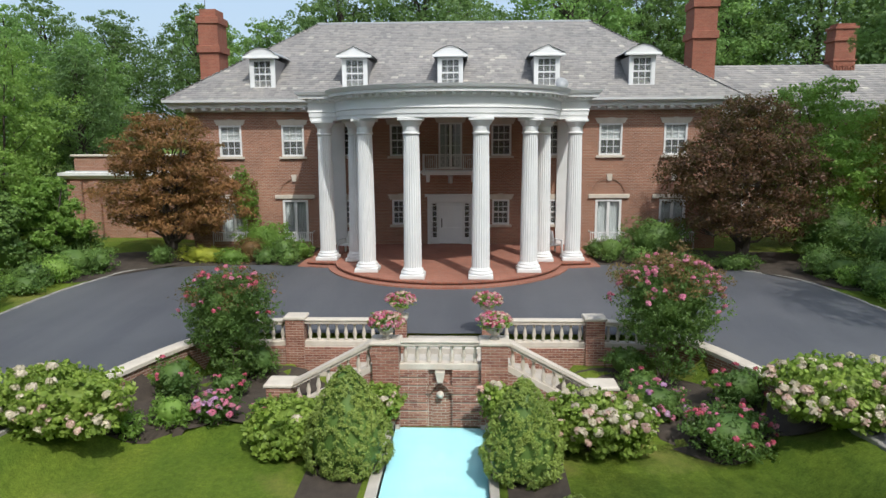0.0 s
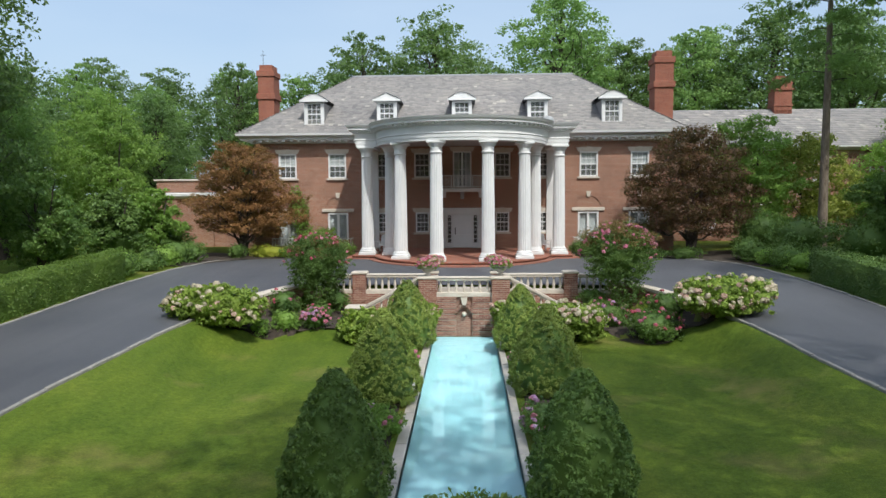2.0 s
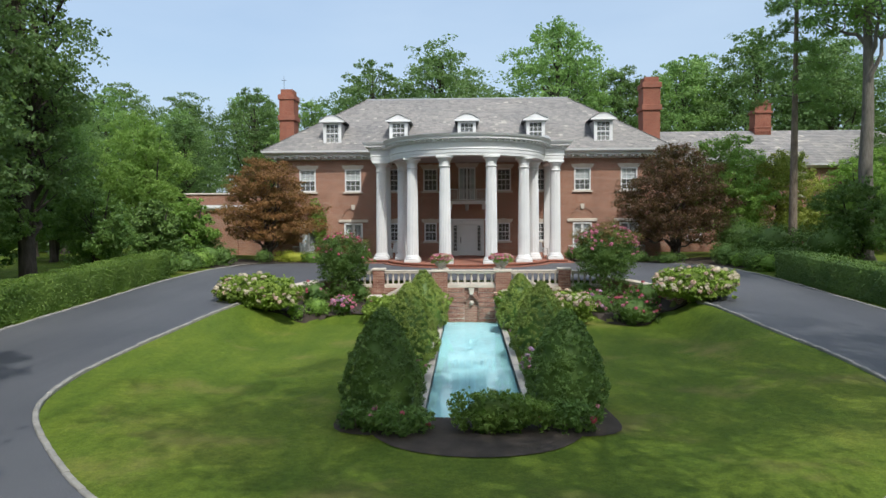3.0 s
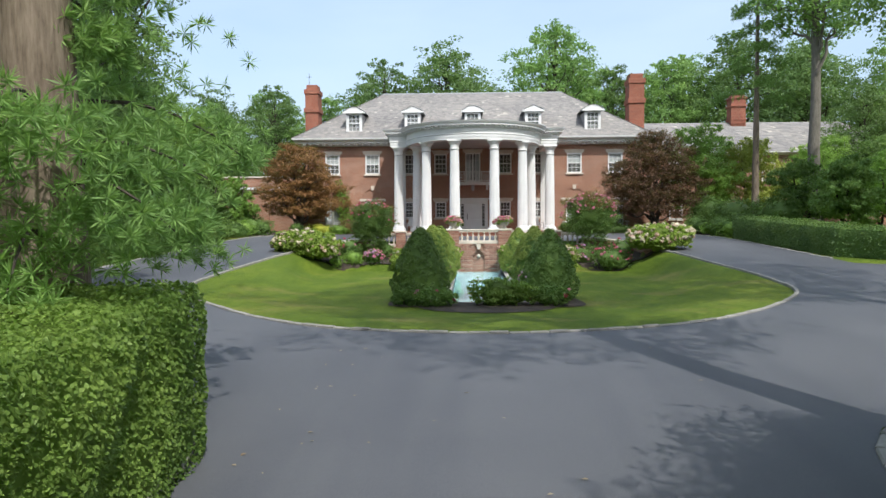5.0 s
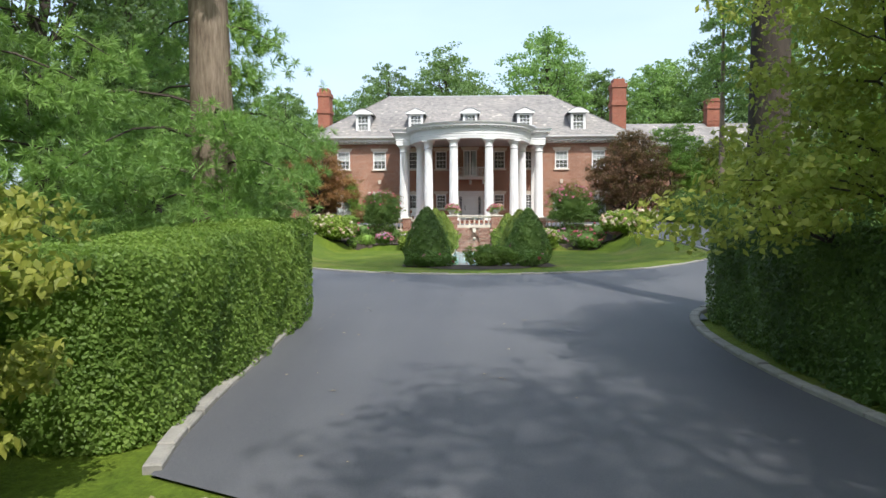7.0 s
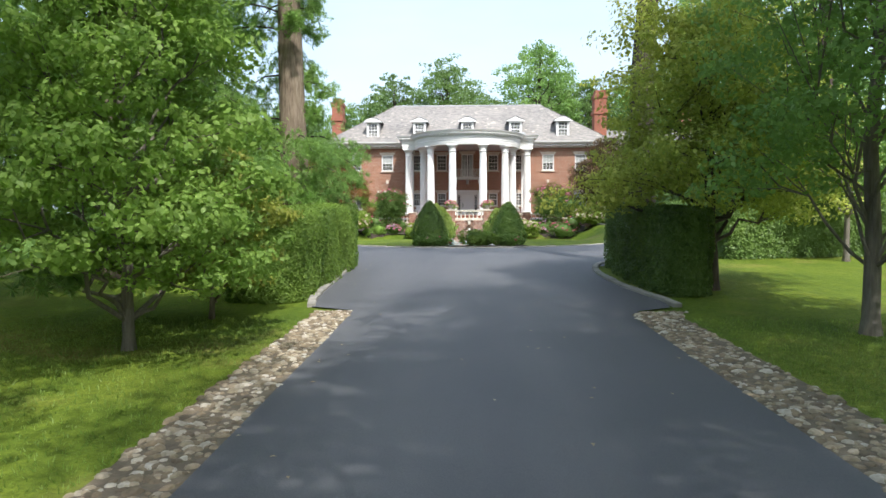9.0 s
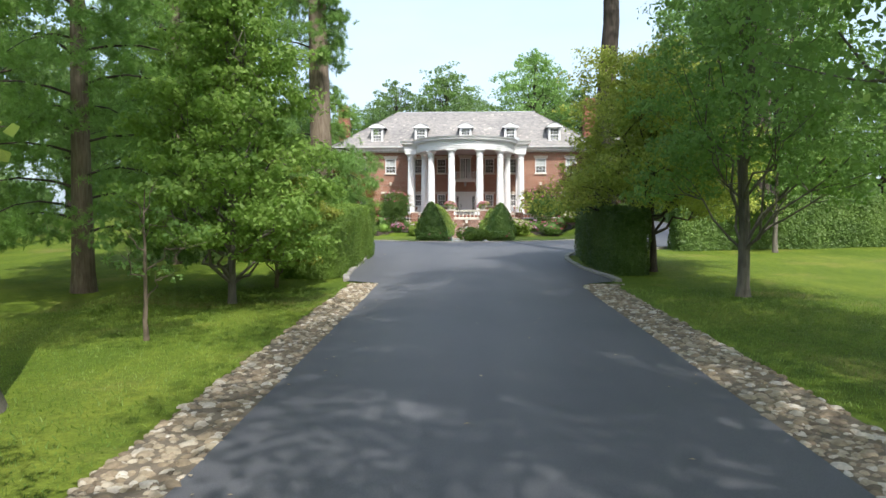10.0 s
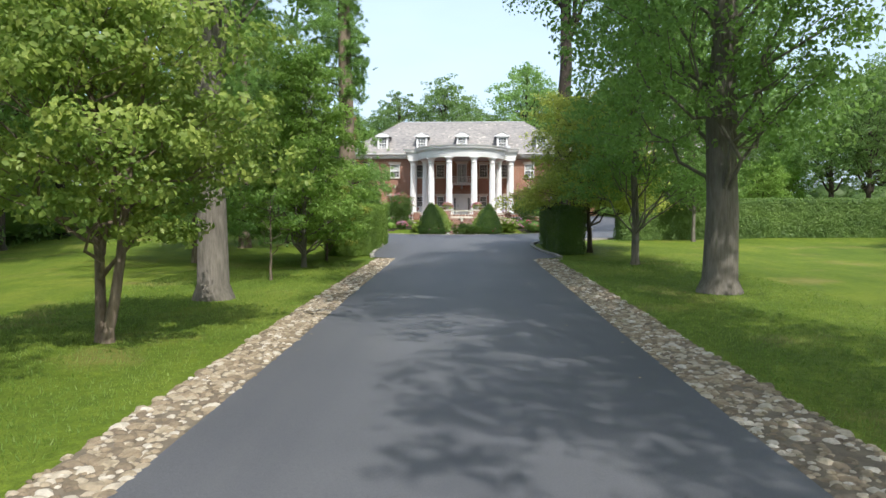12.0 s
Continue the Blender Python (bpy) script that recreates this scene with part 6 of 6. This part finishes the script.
def hedge(label, path, w, h, n, leaf, mat, seed):
    """A clipped hedge along a path: a dense inner body with rounded ends and a skin of leaves."""
    r = np.random.default_rng(seed)
    hd = empty("hedge", label, "hedge")
    p = np.array(path, float)
    s = np.concatenate([[0], np.cumsum(np.hypot(*np.diff(p, axis=0).T))])
    L, hw = s[-1], w / 2

    def place(t, off):
        """Plan position for a distance along the hedge (past either end too) and an offset across it."""
        tc = np.clip(t, 0, L)
        c = np.stack([np.interp(tc, s, p[:, 0]), np.interp(tc, s, p[:, 1])], -1)
        a, b = np.clip(tc - 0.4, 0, L), np.clip(tc + 0.4, 0, L)
        d = np.stack([np.interp(b, s, p[:, 0]) - np.interp(a, s, p[:, 0]), np.interp(b, s, p[:, 1]) - np.interp(a, s, p[:, 1])], -1)
        d /= np.linalg.norm(d, axis=-1, keepdims=True)
        o = np.stack([d[:, 1], -d[:, 0]], -1)
        return c + d * (t - tc)[:, None] + o * off[:, None], d, o

    def half(t):
        over = np.maximum(np.maximum(-t, t - L), 0) / (0.9 * hw)
        return hw * np.clip(1 - over ** 2.6, 0, 1) ** (1 / 2.6)

    def lumps(q):
        return (0.05 * np.sin(1.9 * q[:, 0] + 2.3 * q[:, 1] + seed) * np.sin(2.1 * q[:, 2] + seed) + 0.035 * np.sin(4.3 * q[:, 1] - 3.1 * q[:, 2] + 2 * seed)
                + 0.025 * np.sin(9.7 * q[:, 1] + 5.3 * q[:, 0]) * np.cos(8.9 * q[:, 2]))

    ang = r.uniform(-math.pi / 2, math.pi / 2, n)
    cap = r.random(n) < 2 * math.pi * hw / (2 * L + 2 * math.pi * hw)
    tail = r.random(n) < 0.5
    sgn = np.where(r.random(n) < 0.5, -1.0, 1.0)
    t_cap = 0.9 * hw * np.abs(np.cos(ang)) ** 0.77
    t = np.where(cap, np.where(tail, -t_cap, L + t_cap), r.uniform(0, L, n))
    sgn = np.where(cap, np.sign(ang), sgn)
    z = h * r.random(n)
    edge = half(t) * (1 - 0.14 * np.clip((z / h - 0.78) / 0.22, 0, 1) ** 2 - 0.05 * (1 - z / h))
    top = r.random(n) < (w * L) / (w * L + (2 * L + 2 * math.pi * hw) * h)
    t_top = r.uniform(-0.85 * hw, L + 0.85 * hw, n)
    t = np.where(top, t_top, t)
    q = r.uniform(-1, 1, n)
    off = np.where(top, half(t) * q * 0.9, sgn * edge)
    z = np.where(top, h * (1 - 0.06 * np.abs(q) ** 4 - 0.04 * (half(t) < 0.8 * hw)), z)
    xy, d, o = place(t, off)
    along = np.where(t < 0, -1.0, np.where(t > L, 1.0, 0.0)) * np.clip(1 - np.abs(off) / hw, 0, 1)
    N = np.stack([o[:, 0] * np.sign(off) * (1 - np.abs(along)) + d[:, 0] * along, o[:, 1] * np.sign(off) * (1 - np.abs(along)) + d[:, 1] * along, np.full(n, 0.25)], -1)
    N = np.where(top[:, None], np.array([0, 0, 1.0]), N)
    P = np.concatenate([xy, z[:, None]], 1)
    P += N * (lumps(P) - 0.1 * r.random(n) ** 1.5)[:, None]
    P[:, 2] = np.maximum(P[:, 2], 0.03) + base_z(P[:, 1])
    part("foliage", leaves("foliage", P, N, leaf, mat, r=r, ratio=0.6, spread=0.6), mat, hd)
    body = 0.13
    e = 0.9 * hw - body
    ts = np.concatenate([-e * np.cos(np.linspace(0, math.pi / 2, 5)), np.linspace(0, L, max(6, int(L / 0.8)))[1:-1], L + e * np.sin(np.linspace(0, math.pi / 2, 5))])
    k = np.maximum(half(ts) - body, 0.03)
    V, hb = [], h - body
    for fx, fz in ((-0.95, 0.02), (-1, 0.7), (-0.88, 0.95), (-0.55, 1.0), (0.55, 1.0), (0.88, 0.95), (1, 0.7), (0.95, 0.02)):
        xy, _, _ = place(ts, fx * k)
        V.append(np.concatenate([xy, (base_z(xy[:, 1]) + fz * hb)[:, None]], 1))
    V = np.stack(V, 1).reshape(-1, 3)
    m = len(ts)
    F = [(i * 8 + j, i * 8 + j + 1, i * 8 + 9 + j, i * 8 + 8 + j) for i in range(m - 1) for j in range(7)]
    F += [tuple(range(8))[::-1], tuple((m - 1) * 8 + j for j in range(8))]
    part("inner_growth", MB().add([tuple(v) for v in V], F), mat, hd)
    return hd


hedge("tall clipped green privet hedge beside the entrance drive", [(-4.22, -51.6), (-4.2, -49), (-4.2, -45.9)], 2.0, 1.92, 70000, 0.056, PRIVET, 11)
hedge("tall clipped dark hedge beside the entrance drive", [(4.95, -50.9), (4.72, -49.0), (4.85, -46.0)], 1.3, 1.95, 42000, 0.058, YEW, 12)
hedge("clipped hedge along the outer edge of the drive", [(-15.3, -13.6), (-15.5, -18), (-15.7, -24), (-15.7, -31), (-14.6, -36), (-12.0, -40.0), (-8.0, -43.2)], 1.3, 1.35, 46000, 0.085, PRIVET, 13)
hedge("clipped hedge along the outer edge of the drive", [(15.2, -14), (15.5, -19), (15.9, -23), (17.5, -26), (21, -28.3), (34, -30)], 1.3, 1.4, 42000, 0.085, YEW, 14)
hedge("long clipped hedge along the side lawn", [(9.0, -43.2), (13, -42.2), (20, -41.9), (40, -41.8)], 1.2, 2.2, 76000, 0.09, YEW, 15)

# ---- trees by the entrance ----


def pine(label, at, H, trunk_r, seed, z0=1.5, reach=3.2, n_br=46, lean=(0.0, 0.0), gap=None, trim=0.0):
    r = np.random.default_rng(seed)
    t = empty("pine_tree", label, "tree", at=at)
    pts = [(lean[0] * H * k / 8, lean[1] * H * k / 8, H * k / 8 - (0.3 if k == 0 else 0)) for k in range(9)]
    part("trunk", MB().tube([pts[0], (0, 0, 0.5)] + pts[1:], [trunk_r * 1.3, trunk_r] + [trunk_r * (1 - 0.8 * k / 8) for k in range(1, 9)], 14), BARK, t, "rough brown trunk", True)
    P, D = [], []
    for i in range(n_br):
        h = i / n_br
        z = z0 + (H - z0) * h
        a = 2.4 * i + r.uniform(-0.4, 0.4)
        L = reach * (1 - 0.6 * h) * r.uniform(0.7, 1.15)
        d = np.array([math.cos(a), math.sin(a), 0])
        if gap and (gap[0] < z < gap[1] and d[1] < 0.3 or z < 2.2 and d[0] > 0.1):
            continue
        if trim and d[0] > 0.1:
            L *= 0.36 if 4.3 < z < trim else 0.7
        p = [np.array([lean[0] * z, lean[1] * z, z]) + d * L * k / 5 + np.array([0, 0, L * (0.1 * math.sin(math.pi * k / 5) - 0.16 * (k / 5) ** 2)]) for k in range(6)]
        part("limb", MB().tube([tuple(q) for q in p], np.linspace(0.035, 0.008, 6), 5), BARK_DARK, t)
        for k in range(int(14 + 34 * L)):
            f = r.uniform(0.25, 1.05)
            q = p[0] + (p[5] - p[0]) * f
            side = np.cross(d, [0, 0, 1]) * r.normal() * 0.2 * L * (1.2 - f * 0.6)
            c = q + side + np.array([0, 0, r.normal() * 0.17 + 0.05])
            m = 30
            nd = sphere_dirs(m, r) + d * 0.7 + np.array([0, 0, 0.15])
            nd /= np.linalg.norm(nd, axis=1)[:, None]
            P.append(c + nd * 0.1)
            D.append(nd)
    P, D = np.concatenate(P), np.concatenate(D)
    n = len(P)
    side = np.cross(D, r.normal(size=(n, 3)))
    side /= np.linalg.norm(side, axis=1)[:, None] + 1e-9
    ln = r.uniform(0.05, 0.11, n)[:, None]
    w = 0.0095
    V = np.stack([P - D * 0.1, P - D * 0.02 + side * w, P + D * ln, P - D * 0.02 - side * w], 1).reshape(-1, 3)
    part("crown", raw_mesh("crown", V, np.arange(4 * n).reshape(-1, 4), PINE), PINE, t)
    return t


pine("tall white pine with a rough brown trunk behind the hedge", (-5.3, -45.0, gz(-5.3, -45.0)), 23, 0.49, 500, 2.0, 4.0, 120, lean=(-0.02, 0.0), gap=(4.2, 7.2), trim=19.0)
pine("white pine behind the hedge", (-9.5, -48.5, gz(-9.5, -48.5)), 17, 0.28, 501, 1.0, 4.0, 60)
pine("white pine at the edge of the lawn", (-9.0, -55.0, gz(-9, -55)), 15, 0.26, 502, 1.4, 3.6, 50)
pine("tall thin pine behind the drive", (19.3, -5.5, gz(19.3, -5.5)), 20, 0.26, 503, 9.0, 2.8, 24)

tree("dogwood_tree", "dogwood with two stems and yellow-green leaves on the lawn", 5.8, 1.3, 2.7, 30000, 0.11, DOGWOOD, BARK, 510, (-4.8, -69.2, gz(-4.8, -69.2)), trunk_r=0.085, blobs_n=30, flat=0.4, inner=0.3, stems=2, spread=0.5)
tree("oak_tree", "tall oak with a thick grey trunk on the lawn", 19, 5.6, 3.9, 20000, 0.16, OAK, BARK_GREY, 511, (-4.92, -64.4, gz(-4.92, -64.4)), trunk_r=0.34, blobs_n=26, flat=0.8, limb=0.25)
tree("young_tree", "thin bare sapling on the lawn", 2.6, 0.8, 0.9, 420, 0.09, OAK, BARK, 512, (-4.72, -60.7, gz(-4.72, -60.7)), trunk_r=0.04, blobs_n=9, flat=0.9)
tree("pin_oak", "young oak with bright green leaves on the lawn", 7.6, 0.55, 2.5, 44000, 0.105, BRIGHT, BARK_GREY, 513, (-4.78, -56.7, gz(-4.78, -56.7)), trunk_r=0.085, blobs_n=40, flat=0.42, inner=0.3, spread=0.6, top=lambda h: 1.05 - 0.8 * h)
tree("young_tree", "young tree with yellow-green leaves beside the hedge", 3.5, 0.4, 1.55, 15000, 0.1, YELLOW, BARK, 514, (-4.56, -54.1, gz(-4.56, -54.1)), trunk_r=0.05, blobs_n=18, flat=0.5, inner=0.3)
tree("oak_tree", "tall oak with a thick grey trunk on the lawn", 18, 2.6, 4.8, 46000, 0.15, OAK, BARK_GREY, 515, (6.68, -62.9, gz(6.68, -62.9)), trunk_r=0.39, blobs_n=40, flat=0.7, top=lambda h: 0.5 + 0.5 * math.sin(math.pi * h), limb=0.16)
tree("pin_oak", "oak with a slim trunk and dense green crown on the lawn", 14.0, 1.4, 3.4, 46000, 0.12, OAK, BARK_GREY, 516, (6.55, -55.3, gz(6.55, -55.3)), trunk_r=0.13, blobs_n=48, flat=0.5, inner=0.3, top=lambda h: 1.05 - 0.5 * h, limb=0.28)
tree("dogwood_tree", "leaning dogwood with yellow-green leaves over the hedge", 7.0, 1.5, 4.3, 46000, 0.11, YELLOW, BARK_DARK, 517, (5.87, -50.3, gz(5.87, -50.3)), trunk_r=0.11, blobs_n=32, flat=0.36, inner=0.3, lean=(-0.02, 0.03), spread=0.5, top=lambda h: 1.0 - 0.72 * h)
tree("oak_tree", "tall oak with a grey trunk behind the hedge", 25, 12.0, 7.0, 27000, 0.2, OAK, BARK_DARK, 518, (5.4, -45.9, gz(5.4, -45.9)), trunk_r=0.4, blobs_n=26, flat=0.8)
tree("oak_tree", "tall oak with a pale grey trunk beyond the drive", 23, 11.5, 4.6, 20000, 0.22, OAK, BARK_GREY, 519, (21.5, -9.0, gz(21.5, -9.0)), trunk_r=0.42, blobs_n=20, flat=0.8)
tree("young_tree", "slim young tree by the side drive", 5.0, 1.6, 1.6, 6000, 0.14, OAK, BARK_GREY, 520, (12.2, -44.2, gz(12.2, -44.2)), trunk_r=0.1, blobs_n=14, flat=0.7)
# added oaks, mostly out of view, placed to cast shade on drive and lawns
for i, (x, y, H, b) in enumerate([(8.4, -80.5, 18, 6.5), (11.8, -86.0, 18, 7.0), (5.8, -72.0, 20, 7.8), (13.0, -41.0, 26, 12.5), (-5.4, -81.5, 18, 7.5), (22.5, -21.0, 21, 8.5)]):
    tree("oak_tree", "tall oak with a grey trunk, added to shade the drive and lawns", H, b, (5.2, 5.2, 5.8, 6.4, 5.2, 5.6)[i], (20000, 14000, 30000, 22000, 18000, 26000)[i], 0.21, OAK, BARK_DARK, 530 + i, (x, y, gz(x, y)), trunk_r=0.34, blobs_n=24, flat=0.8, split=False)
tree("oak_tree", "tall dark oak beside the drive", 21, 2.5, 3.6, 32000, 0.2, WOODS, BARK_DARK, 521, (-19.2, -17.5, gz(-19.2, -17.5)), trunk_r=0.35, blobs_n=36, flat=0.85)

for i, (x, y, H) in enumerate([(-18.6, -29.5, 19), (-17.8, -24.0, 17)]):
    tree("oak_tree", "tall dark leafy tree behind the outer hedge", H, 2.2, 3.6, 26000, 0.2, WOODS, BARK_DARK, 522 + i, (x, y, gz(x, y)), trunk_r=0.3, blobs_n=34, flat=0.7, split=False)

# small rounded trees on the banks
for i, (x, y, H, R, mat) in enumerate([(-18.5, -13.5, 4.6, 2.1, CRAPE), (-21, -18, 5.2, 2.4, CRAPE), (-17.6, -9, 3.6, 1.6, YEW), (20, -11, 4.4, 2.2, CRAPE), (24, -13, 4.8, 2.5, BRIGHT), (19.5, -16.5, 4.2, 2.0, CRAPE), (26, -20, 5.0, 2.6, BRIGHT), (17.0, -1.2, 8.0, 3.3, BRIGHT), (21, -0.5, 7.0, 3.4, YELLOW), (25.5, -2, 6.6, 3.4, BRIGHT), (31, 0, 7.0, 3.6, CRAPE), (36, -3, 7.0, 3.8, BRIGHT), (-20.0, -4.5, 8.6, 3.3, BRIGHT), (-24.5, 3.0, 11.0, 4.2, BRIGHT), (-24.5, -7.0, 7.0, 3.0, OAK), (-16.6, -6.6, 3.8, 1.7, BRIGHT), (30, -9, 5.5, 2.8, CRAPE)]):
    tree("ornamental_tree", "small rounded leafy tree on the bank", H, 0.7, R, 12000 if H < 6 else 22000, 0.16, mat, BARK_DARK, 540 + i, (x, y, gz(x, y)), trunk_r=0.1, blobs_n=14, flat=0.8, group="bank trees", stems=2, split=False)

# ---- the woods around ----
protos = []
for i, (mat, flat) in enumerate([(WOODS, 0.8), (WOODS, 0.95), (OAK, 0.8), (OAK, 0.9), (WOODS, 0.7), (PINE, 0.5)]):
    p = tree("woodland_tree", "tall woodland tree with a full green crown", 20.0, 4.0, 5.4, 22000, 0.27, mat, BARK_DARK, 600 + i, (0, 60 + i * 12, 0), trunk_r=0.32, blobs_n=38, flat=flat, group="woods", split=False, inner=0.55)
    protos.append(p)
spots = [(-10, 26, 20), (-3, 29, 22.5), (4, 31, 17), (10, 29, 25), (17, 30, 20), (24, 30, 21), (31, 28, 23), (38, 26, 22), (46, 22, 22), (-17, 28, 16.5), (-24, 30, 18), (-31, 28, 17), (-38, 24, 17), (-45, 18, 18),
         (-26, 14, 13), (-33, 8, 14), (-22, 6, 11), (-29, -2, 12), (-24, -8, 11), (-34, -14, 14), (-28, -22, 15), (-38, -30, 18), (-27, -36, 16), (-22, -42, 16), (-20, -50, 15), (-17, -58, 17), (-18, -66, 17), (-20, -75, 18), (-18, -84, 18), (-30, -60, 20), (-14, -92, 18),
         (32, 4, 12), (40, 8, 17), (48, 0, 18), (38, -8, 14), (46, -16, 17), (36, -18, 13), (52, -28, 20), (32, -36, 16), (42, -44, 18), (34, -52, 18), (28, -60, 20), (24, -70, 20), (26, -82, 20), (22, -90, 20),
         (-14, 40, 20), (0, 42, 22), (14, 42, 24), (28, 42, 24), (-28, 42, 20), (-42, 36, 20), (44, 38, 25), (-55, 5, 20), (-52, -20, 20), (58, 12, 24), (-8, -105, 19), (10, -104, 20), (60, -50, 22), (-45, -50, 20)]
wr_ = np.random.default_rng(9)
for i, (x, y, H) in enumerate(spots):
    k = (0, 1, 2, 4, 3, 0, 1, 4, 2, 5)[i % 10]
    sc = H / 20.0
    m = pose(x, y, gz(x, y), 0, 0, wr_.uniform(0, 360)) @ Matrix.Diagonal((sc * wr_.uniform(0.9, 1.25), sc * wr_.uniform(0.9, 1.25), sc, 1))
    if i < 6:
        protos[i].matrix_basis = m
        continue
    o = copy_thing(protos[k], pose(x, y, gz(x, y), 0, 0, wr_.uniform(0, 360)))
    o.scale = (sc * wr_.uniform(0.95, 1.25), sc * wr_.uniform(0.95, 1.25), sc)
# low undergrowth that closes the woods
un = []
for i in range(160):
    a = wr_.uniform(0, 2 * math.pi)
    d = wr_.uniform(0.95, 1.25)
    x, y = 44 * d * math.cos(a) + 3, -28 + 66 * d * math.sin(a)
    rr = wr_.uniform(1.6, 3.0)
    un.append(((x, y, gz(x, y) + 0.7 * rr), (rr * 1.5, rr * 1.3, rr)))
for i in range(46):
    y = -38 - 1.0 * i
    x = -23.5 + wr_.uniform(-2.0, 2.0) - 3.0 * (y < -72)
    rr = wr_.uniform(1.6, 2.8)
    un.append(((x, y, gz(x, y) + 0.8 * rr), (rr * 1.2, rr * 1.2, rr)))
P, D = blob_points(un, 150000, wr_, 0.7)
tagged(new("undergrowth", leaves("undergrowth", P, D, 0.27, WOODS, r=wr_)), "dense green undergrowth at the edge of the woods", "undergrowth", kind="stuff")
tagged(new("undergrowth", core_mesh("undergrowth", un, WOODS, 0.66)), "dark inner growth of the woodland edge", "undergrowth", kind="stuff")

# urns with flowers on the piers
for i, (x, y, z) in enumerate([(GX - 1.35, -17.45, 0.2), (GX + 1.35, -17.45, 0.2), (GX - 1.26, -14.65, 0.06), (GX + 1.26, -14.65, 0.06)]):
    u = empty("flower_urn", "weathered stone urn with pink and yellow flowers on a brick pier", "urn", "urns on the piers", at=(x, y, z))
    part("urn", MB().lathe(0, 0, [(0.13, 0), (0.13, 0.04), (0.07, 0.07), (0.09, 0.12), (0.2, 0.2), (0.23, 0.3), (0.26, 0.34), (0.22, 0.34)], 18), COPING, u, "grey stone urn", True)
    r = np.random.default_rng(700 + i)
    bl = [((0, 0, 0.44), (0.42, 0.4, 0.22))]
    P, D = blob_points(bl, 1100, r, 0.5, 9)
    part("foliage", leaves("foliage", P, D, 0.07, BRIGHT, r=r), BRIGHT, u)
    blooms(u, bl, 92, [flower_mesh(PINK, 0.05, 16, 0.055), flower_mesh(RED, 0.045, 14, 0.05), flower_mesh(BLUSH, 0.05, 16, 0.055)], 710 + i, 0.35, False)

# white garden chairs on the porch
def garden_chair(at, turn):
    c = empty("garden_chair", "white painted slatted garden armchair on the porch", "chair", "porch chairs", at=at)
    c.rotation_euler = (0, 0, radians(turn))
    for i in range(5):
        part("seat_slat", MB().box(-0.3, 0.3, -0.3 + 0.12 * i, -0.2 + 0.12 * i, 0.38, 0.41, 0.006), WHITE, c)
    for i in range(6):
        x = -0.275 + 0.1 * i
        h = 1.02 - 0.9 * (x + 0.025) ** 2
        part("back_slat", MB().add([(x, 0.28, 0.4), (x + 0.085, 0.28, 0.4), (x + 0.085, 0.44, h), (x, 0.44, h), (x, 0.3, 0.4), (x + 0.085, 0.3, 0.4), (x + 0.085, 0.46, h), (x, 0.46, h)],
                                   [(0, 1, 2, 3), (7, 6, 5, 4), (0, 4, 5, 1), (2, 6, 7, 3), (1, 5, 6, 2), (0, 3, 7, 4)]), WHITE, c)
    for s in (-1, 1):
        part("armrest", MB().box(s * 0.36 - 0.06, s * 0.36 + 0.06, -0.36, 0.36, 0.6, 0.63, 0.008), WHITE, c)
        for y in (-0.3, 0.3):
            part("leg", MB().box(s * 0.34 - 0.035, s * 0.34 + 0.035, y - 0.035, y + 0.035, 0, 0.6, 0.006), WHITE, c)
    return c


garden_chair((-4.75, -2.7, FLOOR_Z), -25)
garden_chair((4.75, -2.7, FLOOR_Z), 25)

# fallen leaves and flecks on the asphalt
fr_ = np.random.default_rng(77)
n = 170
fx = np.where(fr_.random(n) < 0.5, fr_.normal(-2.4, 0.6, n), fr_.uniform(-3, 4, n))
fy = fr_.uniform(-72, -40, n)
ok = (fx > -3.0) & (fx < 3.2) & ((fy > -52) | (fx > -1.9))
fx, fy = fx[ok], fy[ok]
P = np.stack([fx, fy, base_z(fy) + 0.045], 1)
DRY = leaf_mat("dry fallen leaves", (0.22, 0.12, 0.04), (0.36, 0.22, 0.08), (0.5, 0.42, 0.3), glow=0.1, big=3.0)
tagged(new("fallen_leaf", leaves("fallen_leaf", P, np.tile([0, 0, 3.0], (len(P), 1)), 0.07, DRY, r=fr_, spread=0.2)), "dry brown leaves scattered on the drive", "leaves", kind="stuff")

# longer grass beside the entrance drive
gr_ = np.random.default_rng(88)
n = 60000
gx = np.concatenate([gr_.uniform(-8.0, -2.75, n // 2), gr_.uniform(4.1, 9.0, n // 2)])
gy = gr_.uniform(-77, -54, n)
P = np.stack([gx, gy, land_z(gx, gy) - 0.005], 1)
up = np.stack([gr_.normal(0, 0.45, n), gr_.normal(0, 0.45, n), np.ones(n)], 1)
up /= np.linalg.norm(up, axis=1)[:, None]
sd = np.cross(up, gr_.normal(size=(n, 3)))
sd /= np.linalg.norm(sd, axis=1)[:, None]
hh = (gr_.uniform(0.025, 0.06, n) * (0.7 + 0.6 * gr_.random(n)))[:, None]
V = np.stack([P - sd * 0.006, P + sd * 0.006, P + up * hh + sd * 0.002, P + up * hh - sd * 0.002], 1).reshape(-1, 3)
BLADE = leaf_mat("grass blades", (0.05, 0.092, 0.012), (0.075, 0.125, 0.018), (0.12, 0.16, 0.03), glow=0.3, big=0.5)
tagged(new("grass", raw_mesh("grass", V, np.arange(4 * n).reshape(-1, 4), BLADE)), "short green grass blades beside the drive", "grass", kind="stuff")
